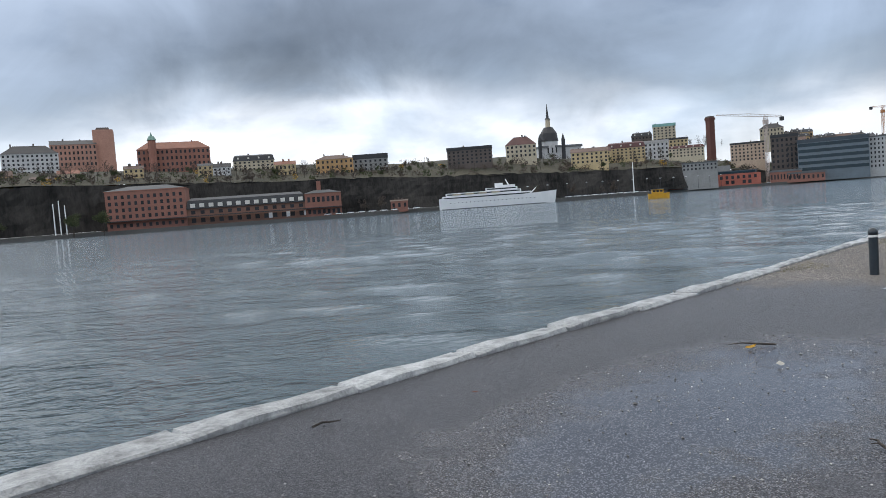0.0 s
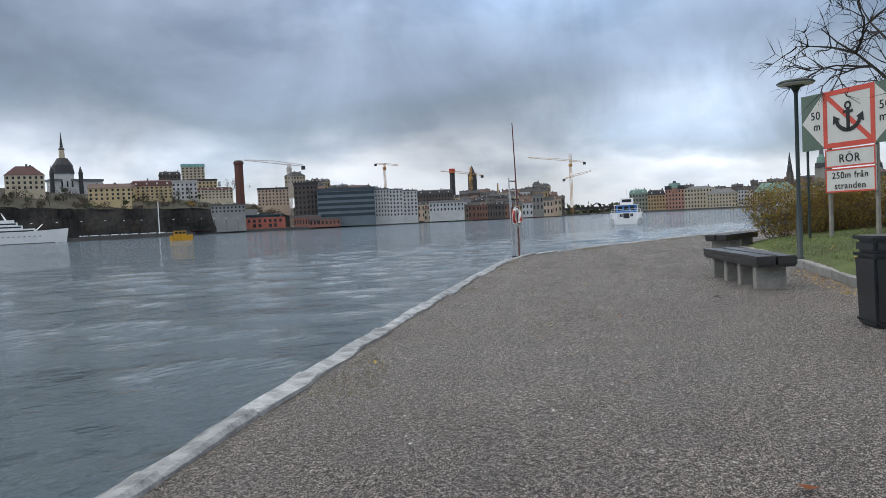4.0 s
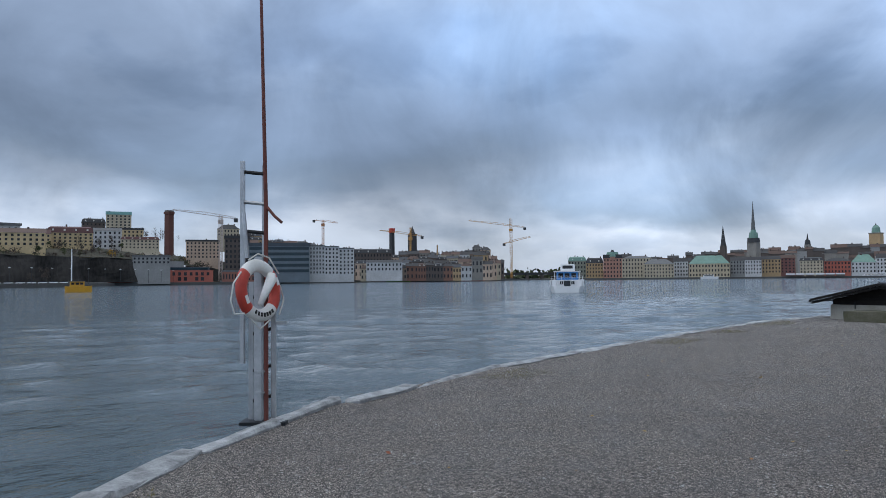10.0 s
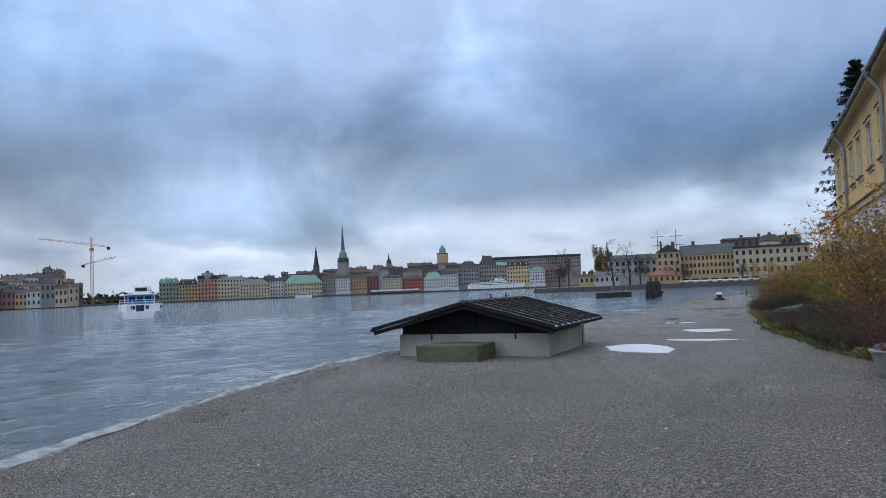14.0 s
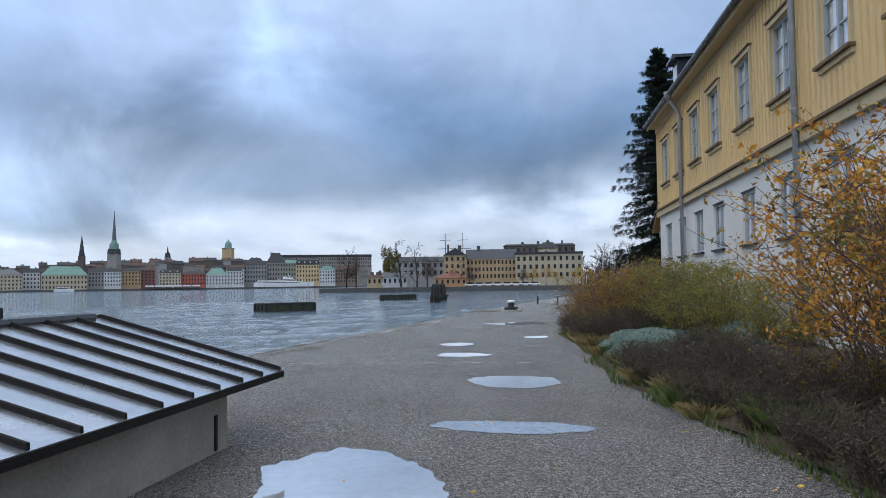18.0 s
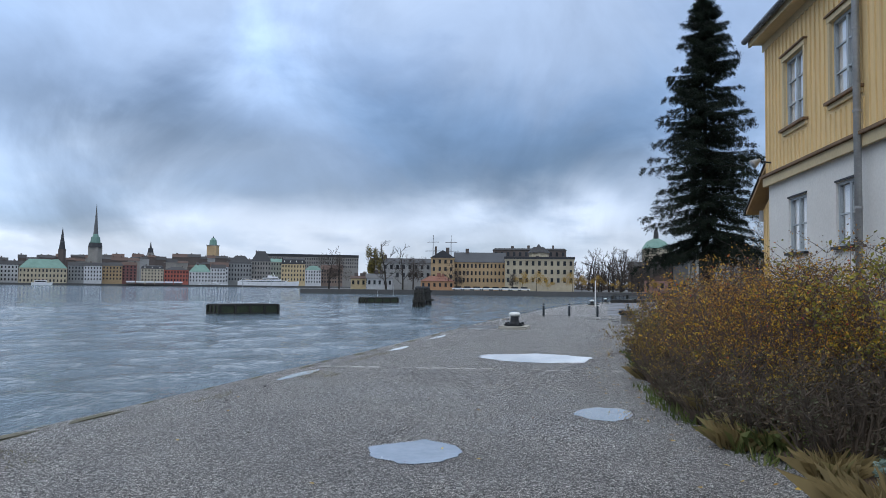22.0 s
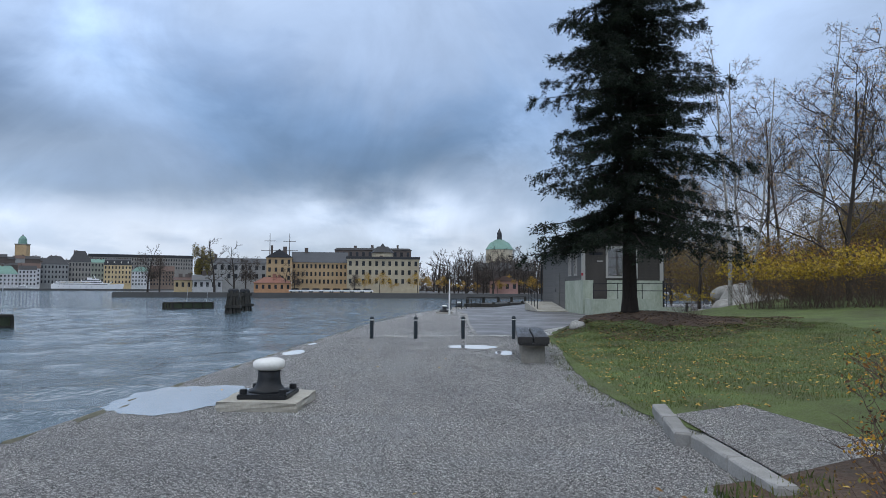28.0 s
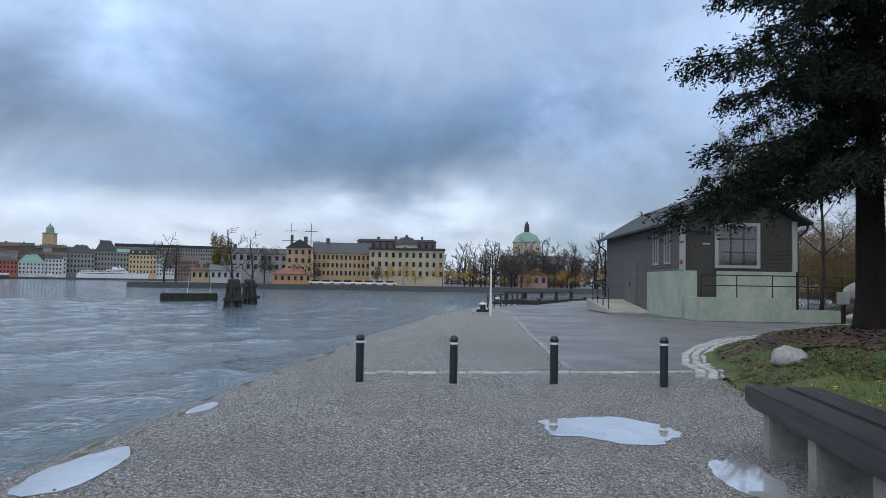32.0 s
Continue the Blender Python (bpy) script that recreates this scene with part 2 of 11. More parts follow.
def ground_surface():
    """Crushed grey gravel with a wet asphalt apron where the walk begins."""
    m = bpy.data.materials.new("gravel")
    m.use_nodes = True
    tr = m.node_tree
    bs = tr.nodes["Principled BSDF"]
    geo = tr.nodes.new("ShaderNodeNewGeometry")
    pos = geo.outputs["Position"]
    grit = node(tr, "ShaderNodeTexVoronoi", Scale=185.0, Randomness=1.0)
    grit2 = node(tr, "ShaderNodeTexVoronoi", Scale=170.0, Randomness=1.0)
    fine = node(tr, "ShaderNodeTexNoise", Scale=160.0, Detail=6.0, Roughness=0.75)
    heap = node(tr, "ShaderNodeTexNoise", Scale=27.0, Detail=7.0, Roughness=0.80)
    link(tr, pos, heap.inputs["Vector"])
    wide = node(tr, "ShaderNodeTexNoise", Scale=0.35, Detail=5.0, Roughness=0.6)
    mid = node(tr, "ShaderNodeTexNoise", Scale=2.2, Detail=5.0, Roughness=0.6)
    for n in (grit, grit2, fine, wide, mid):
        link(tr, pos, n.inputs["Vector"])
    bw = tr.nodes.new("ShaderNodeRGBToBW")
    link(tr, grit.outputs["Color"], bw.inputs[0])
    stone = ramp(tr, bw.outputs[0], [(0.29, (0.010, 0.010, 0.010)), (0.45, (0.070, 0.069, 0.068)), (0.58, (0.205, 0.202, 0.198)), (0.72, (0.66, 0.655, 0.645))], smooth=False)
    damp = ramp(tr, mid.outputs[0], [(0.34, (0.74, 0.73, 0.72)), (0.62, (1.08, 1.07, 1.05))])
    part_of = tr.nodes.new("ShaderNodeSeparateXYZ")
    link(tr, pos, part_of.inputs[0])
    west = maths(tr, "MULTIPLY", maths(tr, "SUBTRACT", maths(tr, "ADD", part_of.outputs[0], maths(tr, "MULTIPLY", wide.outputs[0], 10.0)), 40.0), 0.055, clamp=True)
    kind = ramp(tr, west, [(0.0, (0.90, 0.82, 0.765)), (1.0, (1.27, 1.28, 1.32))], smooth=False)
    worn = ramp(tr, wide.outputs[0], [(0.36, (0.80, 0.79, 0.79)), (0.62, (1.12, 1.10, 1.06))])
    speck = ramp(tr, fine.outputs[0], [(0.30, (0.55, 0.55, 0.56)), (0.52, (1.0, 1.0, 1.0)), (0.72, (1.55, 1.53, 1.50))], smooth=False)
    # shade of the small relief painted in: hollows darker, humps paler
    relief_shade = ramp(tr, heap.outputs[0], [(0.40, (0.28, 0.27, 0.27)), (0.47, (0.78, 0.78, 0.78)), (0.55, (1.15, 1.15, 1.15)), (0.63, (1.75, 1.74, 1.72))], smooth=False)
    speck_heap = blend(tr, "MULTIPLY", 1.0, speck.outputs[0], relief_shade.outputs[0])
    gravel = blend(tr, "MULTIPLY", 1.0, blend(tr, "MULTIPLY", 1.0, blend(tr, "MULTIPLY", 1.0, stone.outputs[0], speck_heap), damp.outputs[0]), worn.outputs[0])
    bw2 = tr.nodes.new("ShaderNodeRGBToBW")
    link(tr, grit2.outputs["Color"], bw2.inputs[0])
    tar = ramp(tr, bw2.outputs[0], [(0.26, (0.008, 0.008, 0.011)), (0.46, (0.032, 0.030, 0.038)), (0.62, (0.064, 0.061, 0.071)), (0.80, (0.21, 0.205, 0.215))], smooth=False)
    # the apron ends on a ragged line across the walk
    sep = tr.nodes.new("ShaderNodeSeparateXYZ")
    link(tr, pos, sep.inputs[0])
    along = maths(tr, "ADD", maths(tr, "MULTIPLY", sep.outputs[0], 0.50), maths(tr, "MULTIPLY", sep.outputs[1], 0.86))
    along = maths(tr, "ADD", along, maths(tr, "MULTIPLY", mid.outputs[0], 1.6))
    tarred = ramp(tr, maths(tr, "SUBTRACT", 10.6, along, clamp=True), [(0.0, (0, 0, 0)), (0.9, (1, 1, 1))], smooth=False)
    # a shallow film of water lies on the apron
    px, py = maths(tr, "SUBTRACT", sep.outputs[0], 1.5), maths(tr, "SUBTRACT", sep.outputs[1], 4.0)
    pu = maths(tr, "DIVIDE", maths(tr, "ADD", maths(tr, "MULTIPLY", px, 0.74), maths(tr, "MULTIPLY", py, 0.67)), 2.5)
    pv = maths(tr, "DIVIDE", maths(tr, "SUBTRACT", maths(tr, "MULTIPLY", py, 0.74), maths(tr, "MULTIPLY", px, 0.67)), 1.15)
    pool = maths(tr, "ADD", maths(tr, "ADD", maths(tr, "MULTIPLY", pu, pu), maths(tr, "MULTIPLY", pv, pv)), maths(tr, "MULTIPLY", maths(tr, "SUBTRACT", mid.outputs[0], 0.5), 1.6))
    film_of = ramp(tr, pool, [(0.45, (1, 1, 1)), (1.0, (0, 0, 0))])
    col = blend(tr, "MIX", tarred.outputs[0], blend(tr, "MULTIPLY", 1.0, gravel, kind.outputs[0]), blend(tr, "MULTIPLY", film_of.outputs[0], tar.outputs[0], (0.55, 0.56, 0.60)))
    link(tr, col, bs.inputs["Base Color"])
    wet = ramp(tr, mid.outputs[0], [(0.35, (0.55,) * 3), (0.6, (0.85,) * 3)])
    rough = blend(tr, "MIX", tarred.outputs[0], wet.outputs[0], blend(tr, "MIX", film_of.outputs[0], (0.40, 0.40, 0.40), (0.13, 0.13, 0.13)))
    link(tr, rough, bs.inputs["Roughness"])
    hh = maths(tr, "ADD", maths(tr, "MULTIPLY", grit.outputs["Distance"], -1.0), maths(tr, "MULTIPLY", grit2.outputs["Distance"], -0.4))
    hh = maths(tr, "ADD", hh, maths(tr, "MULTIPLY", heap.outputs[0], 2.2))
    bu = node(tr, "ShaderNodeBump", Strength=1.0, Distance=0.014)
    dry = tr.nodes.new("ShaderNodeRGBToBW")
    link(tr, film_of.outputs[0], dry.inputs[0])
    link(tr, maths(tr, "SUBTRACT", 1.0, maths(tr, "MULTIPLY", dry.outputs[0], 0.92)), bu.inputs["Strength"])
    link(tr, hh, bu.inputs["Height"])
    link(tr, bu.outputs[0], bs.inputs["Normal"])
    return m


M_WATER = water_surface()
M_GRAVEL = ground_surface()

# ---------------------------------------------------------------- building kit
def add_box(bm, x0, x1, y0, y1, z0, z1, m=None):
    vs = [bm.verts.new((x, y, z)) for z in (z0, z1) for x, y in ((x0, y0), (x1, y0), (x1, y1), (x0, y1))]
    if m is not None:
        for v in vs:
            v.co = m @ v.co
    fs = [bm.faces.new([vs[i] for i in f]) for f in ((3, 2, 1, 0), (4, 5, 6, 7), (0, 1, 5, 4), (1, 2, 6, 5), (2, 3, 7, 6), (3, 0, 4, 7))]
    return vs, fs


def add_prism(bm, pts, z0, z1, m=None):
    """A flat outline, anticlockwise from above, raised from z0 to z1."""
    lo, hi = [bm.verts.new((x, y, z0)) for x, y in pts], [bm.verts.new((x, y, z1)) for x, y in pts]
    if m is not None:
        for v in lo + hi:
            v.co = m @ v.co
    n = len(pts)
    bm.faces.new(lo[::-1])
    bm.faces.new(hi)
    for i in range(n):
        bm.faces.new((lo[i], lo[(i + 1) % n], hi[(i + 1) % n], hi[i]))
    return lo + hi


def add_tube(bm, points, radii, n=8, caps=True):
    """A round bar through points, with a radius at each."""
    rings = []
    pts = [Vector(p) for p in points]
    for i, p in enumerate(pts):
        a = pts[min(i + 1, len(pts) - 1)] - pts[max(i - 1, 0)]
        side = a.orthogonal().normalized() if not rings else (side - a * side.dot(a) / max(a.length_squared, 1e-9)).normalized()
        other = a.normalized().cross(side)
        r = radii[i] if isinstance(radii, (list, tuple)) else radii
        rings.append([bm.verts.new(p + (side * math.cos(6.28319 * k / n) + other * math.sin(6.28319 * k / n)) * r) for k in range(n)])
    for a, b in zip(rings, rings[1:]):
        for k in range(n):
            bm.faces.new((a[k], a[(k + 1) % n], b[(k + 1) % n], b[k]))
    if caps:
        bm.faces.new(rings[0][::-1])
        bm.faces.new(rings[-1])
    return rings


def add_turned(bm, profile, n=20, m=None, caps=True):
    """A turned body from (radius, height) pairs, bottom to top."""
    rings = [[bm.verts.new((r * math.cos(6.28319 * k / n), r * math.sin(6.28319 * k / n), z)) for k in range(n)] for r, z in profile]
    if m is not None:
        for ring in rings:
            for v in ring:
                v.co = m @ v.co
    for a, b in zip(rings, rings[1:]):
        for k in range(n):
            bm.faces.new((a[k], a[(k + 1) % n], b[(k + 1) % n], b[k]))
    if caps:
        bm.faces.new(rings[0][::-1])
        bm.faces.new(rings[-1])
    return rings


def mesh_of(name, bm, material, smooth=False, bevel=0.0):
    if bevel:
        bmesh.ops.bevel(bm, geom=list(bm.edges), offset=bevel, segments=2, affect="EDGES", clamp_overlap=True)
    me = bpy.data.meshes.new(name)
    bm.to_mesh(me)
    bm.free()
    for mm in material if isinstance(material, (list, tuple)) else (material,):
        me.materials.append(mm)
    if smooth:
        me.polygons.foreach_set("use_smooth", [True] * len(me.polygons))
    return me


def part(name, bm, material, parent, label="", smooth=False, bevel=0.0, at=None):
    """Links a bmesh as one mesh object under a thing or a part."""
    ob = new(name, mesh_of(name, bm, material, smooth, bevel) if isinstance(bm, bmesh.types.BMesh) else bm)
    ob.parent = parent
    if at is not None:
        ob.matrix_basis = at
    return tagged(ob, label)


def thing(name, m, label, category, group="", kind=""):
    ob = new(name)
    ob.empty_display_size = 0.1
    ob.matrix_basis = m
    return tagged(ob, label, category, group, kind)


def setting(name, bm, material, label, category, smooth=False, at=None):
    ob = new(name, mesh_of(name, bm, material, smooth))
    if at is not None:
        ob.matrix_basis = at
    return tagged(ob, label, category, "", "structure")


def boxed(x0, x1, y0, y1, z0, z1, m=None):
    bm = bmesh.new()
    add_box(bm, x0, x1, y0, y1, z0, z1, m)
    return bm


def raw_mesh(name, verts, faces, material, smooth=False):
    me = bpy.data.meshes.new(name)
    me.from_pydata(verts, [], faces)
    for mm in material if isinstance(material, (list, tuple)) else (material,):
        me.materials.append(mm)
    if smooth:
        me.polygons.foreach_set("use_smooth", [True] * len(me.polygons))
    return me


# ---------------------------------------------------------------- the quay, the water
EDGE = [(-40, -32), (-8, -2.6), (-2.2, 3.6), (-0.1, 5.7), (3.4, 9.0), (8.7, 14.2), (14.1, 19.2), (19.0, 23.6), (20.6, 24.6), (24.2, 25.9),
        (29.0, 26.95), (35.0, 27.95), (38.0, 28.3), (41.5, 28.2), (47.7, 26.95), (52.7, 25.95), (62.3, 23.75), (72.3, 21.7), (83.4, 19.15),
        (90.0, 17.6), (101.5, 14.4), (110.0, 11.4), (117.0, 8.2), (126.0, 2.5), (134.0, -8.0), (138.0, -80.0)]
WATER_Z = -1.4


def edge_y(x):
    for (xa, ya), (xb, yb) in zip(EDGE, EDGE[1:]):
        if xa <= x <= xb:
            return ya + (yb - ya) * (x - xa) / (xb - xa)
    return EDGE[-1][1]


def along_edge(step):
    """Points with their heading every step metres along the quay's edge."""
    out, left = [], 0.0
    for (xa, ya), (xb, yb) in zip(EDGE, EDGE[1:]):
        n = math.hypot(xb - xa, yb - ya)
        s = left
        while s < n:
            out.append((xa + (xb - xa) * s / n, ya + (yb - ya) * s / n, math.atan2(yb - ya, xb - xa)))
            s += step
        left = s - n
    return out


def near_waves():
    """Short steep wavelets on the water beside the quay, dying out with distance."""
    rng = np.random.RandomState(4)
    step = 0.34
    xs, ys = np.arange(-34, 176, step), np.arange(-4, 84, step)
    X, Y = np.meshgrid(xs, ys, indexing="ij")
    Z = np.zeros_like(X)
    for k in range(34):
        length = 1.5 * 1.065 ** k * rng.uniform(0.9, 1.1)
        a = radians(62 + rng.normal() * 26)
        amp = 0.0036 * length ** 0.6 * rng.uniform(0.5, 1.2)
        ph = rng.uniform(0, 6.28) + 0.9 * np.sin(X * 0.05 * rng.uniform(0.5, 1.5) + Y * 0.06 * rng.uniform(-1, 1))
        w = np.sin((X * math.cos(a) + Y * math.sin(a)) * 6.28319 / length + ph)
        Z += amp * (w + 0.25 * np.abs(w))
    ex, ey = np.array([p[0] for p in EDGE[:-1]]), np.array([p[1] for p in EDGE[:-1]])
    off = Y - np.interp(X, ex, ey)
    Z *= np.clip((84 - Y) / 30, 0, 1) * np.clip((X + 34) / 10, 0, 1) * np.clip((176 - X) / 20, 0, 1)
    nx, ny = X.shape
    v = np.stack([X, Y, WATER_Z + Z], -1).reshape(-1, 3)
    i, j = np.meshgrid(np.arange(nx - 1), np.arange(ny - 1), indexing="ij")
    a = (i * ny + j).ravel()
    f = np.stack([a, a + ny, a + ny + 1, a + 1], 1)
    f = f[(off.ravel()[f] > -0.7).any(1)]
    used, f = np.unique(f, return_inverse=True)
    me = raw_mesh("water_near", v[used].tolist(), f.reshape(-1, 4).tolist(), M_WATER, True)
    tagged(new("water_near", me), "short choppy wavelets beside the quay", "water", "", "structure")


def build_quay():
    bm = bmesh.new()
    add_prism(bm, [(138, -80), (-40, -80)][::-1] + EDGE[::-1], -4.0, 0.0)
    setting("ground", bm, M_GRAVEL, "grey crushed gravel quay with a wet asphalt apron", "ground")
    bm = bmesh.new()
    vs = [bm.verts.new((4600 * math.cos(a) + 200, 4600 * math.sin(a) + 200, WATER_Z - 0.10)) for a in [6.28319 * k / 48 for k in range(48)]]
    bm.faces.new(vs)
    setting("water", bm, M_WATER, "grey-blue choppy harbour water under cloud", "water")
    near_waves()


build_quay()

# ---------------------------------------------------------------- near surfaces
M_COPING = surface("granite_coping", (0.44, 0.45, 0.455), (0.13, 0.135, 0.138), rough=0.6, scale=4.5, fine=38, bump=1.0, bump_size=0.018, each=0.2, rough2=0.35)
M_GRANITE = surface("grey_granite", (0.30, 0.295, 0.285), (0.15, 0.148, 0.14), rough=0.75, scale=2.0, fine=60, bump=0.5, bump_size=0.006, each=0.15)
M_SETT = surface("pale_granite_sett", (0.46, 0.455, 0.44), (0.27, 0.265, 0.255), rough=0.7, scale=3.0, fine=50, bump=0.5, bump_size=0.006, each=0.22)
M_CONCRETE = surface("stained_concrete", (0.43, 0.41, 0.36), (0.25, 0.235, 0.195), rough=0.85, scale=1.1, fine=28, bump=0.4, bump_size=0.006)
M_MOSSY = surface("mossy_concrete", (0.13, 0.12, 0.090), (0.055, 0.060, 0.028), rough=0.9, scale=1.7, fine=24, bump=0.6, bump_size=0.012)
M_TAR_WOOD = surface("tarred_boards", (0.018, 0.016, 0.015), (0.008, 0.007, 0.007), rough=0.75, spec=0.2, scale=2.0, fine=30, bump=0.5, bump_size=0.004, stretch=(0.6, 6, 6))
M_TIN = surface("black_tin_roof", (0.050, 0.052, 0.057), (0.030, 0.031, 0.035), rough=0.22, scale=1.2, fine=9, bump=0.10, bump_size=0.004, rough2=0.38)
M_SHEET = surface("wet_sheet_metal", (0.62, 0.64, 0.67), (0.42, 0.44, 0.47), rough=0.20, metal=0.85, scale=1.6, fine=14, bump=0.08, bump_size=0.003, rough2=0.30)
# pale, half-metallic base colour paints the bright sky reflection into the puddles
M_PUDDLE = surface("puddle_painted_sky", (0.60, 0.62, 0.64), (0.50, 0.52, 0.54), rough=0.02, metal=0.45, scale=3, fine=12, bump=0.02, bump_size=0.001)
M_ASPHALT = surface("worn_asphalt", (0.155, 0.152, 0.155), (0.095, 0.093, 0.097), rough=0.62, scale=0.5, fine=80, bump=0.35, bump_size=0.004, world=True, rough2=0.4)
M_SOIL = surface("dark_soil", (0.115, 0.074, 0.050), (0.045, 0.031, 0.022), rough=0.95, scale=1.5, fine=22, bump=0.9, bump_size=0.03, world=True)
M_LEAFY = surface("leafy_slope", (0.105, 0.070, 0.036), (0.042, 0.040, 0.022), rough=0.95, scale=0.5, fine=9, bump=0.9, bump_size=0.08, world=True)
M_LAWN = surface("lawn_turf", (0.115, 0.165, 0.042), (0.062, 0.066, 0.026), rough=0.95, scale=0.9, fine=30, bump=1.0, bump_size=0.03, world=True)
M_YELLOW = surface("yellow_boarding", (0.74, 0.55, 0.275), (0.62, 0.455, 0.22), rough=0.7, scale=0.7, fine=14, bump=0.15, bump_size=0.003, stretch=(4, 4, 0.5), each=0.05)
M_BEIGE = surface("beige_trim", (0.60, 0.48, 0.28), (0.48, 0.38, 0.22), rough=0.7, scale=1.2, fine=20, bump=0.15, bump_size=0.003)
M_BROWN_TRIM = surface("brown_window_casing", (0.20, 0.115, 0.052), (0.12, 0.07, 0.035), rough=0.65, scale=2, fine=25, bump=0.2, bump_size=0.003)
M_ANNEX_SOFFIT = surface("brown_soffit_boards", (0.40, 0.27, 0.13), (0.28, 0.18, 0.09), rough=0.7, scale=1.5, fine=20, bump=0.2, bump_size=0.003)
M_PLASTER = surface("white_plaster", (0.76, 0.74, 0.70), (0.62, 0.60, 0.56), rough=0.9, scale=0.6, fine=18, bump=0.25, bump_size=0.006)
M_SASH = surface("grey_blue_sash", (0.40, 0.44, 0.46), (0.32, 0.355, 0.375), rough=0.5, scale=3, fine=30, bump=0.1, bump_size=0.002)
M_ZINC = surface("weathered_zinc_pipe", (0.38, 0.385, 0.385), (0.27, 0.275, 0.275), rough=0.5, metal=0.3, scale=2.5, fine=22, bump=0.15, bump_size=0.003)
M_CURTAIN = surface("white_curtain", (0.86, 0.88, 0.89), (0.74, 0.77, 0.79), rough=0.9, scale=1.5, fine=8, bump=0.3, bump_size=0.01, stretch=(6, 6, 0.3))
M_ROOM = plain("dim_room", (0.10, 0.10, 0.10), 0.9)
M_DARK_PANE = surface("dark_window_pane", (0.030, 0.034, 0.038), (0.018, 0.020, 0.023), rough=0.06, scale=2, fine=12, bump=0.0)
M_GREY_BOARD = surface("grey_weatherboard", (0.125, 0.122, 0.115), (0.085, 0.083, 0.079), rough=0.75, scale=1.0, fine=25, bump=0.25, bump_size=0.003, stretch=(0.6, 0.6, 5), each=0.06)
M_BROWN_BOARD = surface("brown_black_boarding", (0.060, 0.052, 0.045), (0.038, 0.034, 0.030), rough=0.75, scale=1.0, fine=25, bump=0.25, bump_size=0.003, each=0.06)
M_PALE_TRIM = plain("pale_grey_trim", (0.36, 0.35, 0.32), 0.6)
M_GREEN_PLASTER = surface("algae_stained_plaster", (0.40, 0.43, 0.36), (0.24, 0.28, 0.21), rough=0.9, scale=1.0, fine=9, bump=0.3, bump_size=0.006, stretch=(1, 1, 0.5))
M_IRON = surface("black_iron", (0.018, 0.020, 0.023), (0.010, 0.011, 0.013), rough=0.45, spec=0.3, metal=0.0, scale=3, fine=40, bump=0.2, bump_size=0.003, rough2=0.55)
M_ROOFFELT = surface("slate_grey_roof_felt", (0.050, 0.053, 0.058), (0.030, 0.032, 0.036), rough=0.7, spec=0.3, scale=1.5, fine=18, bump=0.3, bump_size=0.006)


def glass(name="window_glass"):
    m = bpy.data.materials.new(name)
    m.use_nodes = True
    tr = m.node_tree
    bs = tr.nodes["Principled BSDF"]
    bs.inputs["Base Color"].default_value = (1.0, 1.0, 1.0, 1)
    bs.inputs["Roughness"].default_value = 0.02
    bs.inputs["Transmission Weight"].default_value = 1.0
    bs.inputs["IOR"].default_value = 1.55
    return m


# index far above water's strengthens the puddles' painted sky reflection
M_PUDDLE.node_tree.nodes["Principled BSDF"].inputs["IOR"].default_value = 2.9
M_GLASS = glass()


# ---------------------------------------------------------------- edge stones, kerbs, puddles
def stone_mesh(name, length, width, height, material, seed, rough=0.012, bevel=0.02):
    rnd = random.Random(seed)
    bm = bmesh.new()
    add_box(bm, 0, length, -width, 0, -height, 0)
    bmesh.ops.subdivide_edges(bm, edges=[e for e in bm.edges if e.calc_length() > 0.5], cuts=2)
    bmesh.ops.bevel(bm, geom=[e for e in bm.edges if len(e.link_faces) == 2 and e.calc_face_angle(0) > 0.5], offset=bevel, segments=1, affect="EDGES")
    for v in bm.verts:
        v.co += Vector((rnd.uniform(-1, 1), rnd.uniform(-1, 1), rnd.uniform(-1, 1))) * rough
    return mesh_of(name, bm, material)


def build_coping():
    row = thing("quay_coping", pose(0, 0, 0), "row of wet grey granite edge stones along the quay", "quay edge", "", "structure")
    kinds = [stone_mesh("coping_stone", 1.205, w, 0.5, M_COPING, k, 0.016) for k, w in enumerate((0.29, 0.27, 0.20, 0.17, 0.22))] + [stone_mesh("coping_stone", 1.27, 0.16, 0.5, M_MOSSY, 30 + k, 0.02) for k in range(3)]
    rnd = random.Random(5)
    for x, y, a in along_edge(1.2):
        if -12 < x < 43:
            part("coping_stone", kinds[rnd.randrange(2) if x < 4 else 2 + rnd.randrange(3)], None, row, at=pose(x, y, (0.040 if x < 22 else 0.020) + rnd.uniform(-0.014, 0.008), rnd.uniform(-0.4, 0.4), 0, math.degrees(a) + rnd.uniform(-0.3, 0.3)))
        elif x < 118:
            part("coping_stone", kinds[5 + rnd.randrange(3)], None, row, at=pose(x, y, -0.006 + rnd.uniform(-0.008, 0.004), rnd.uniform(-2, 1), 0, math.degrees(a) + rnd.uniform(-2, 2)))


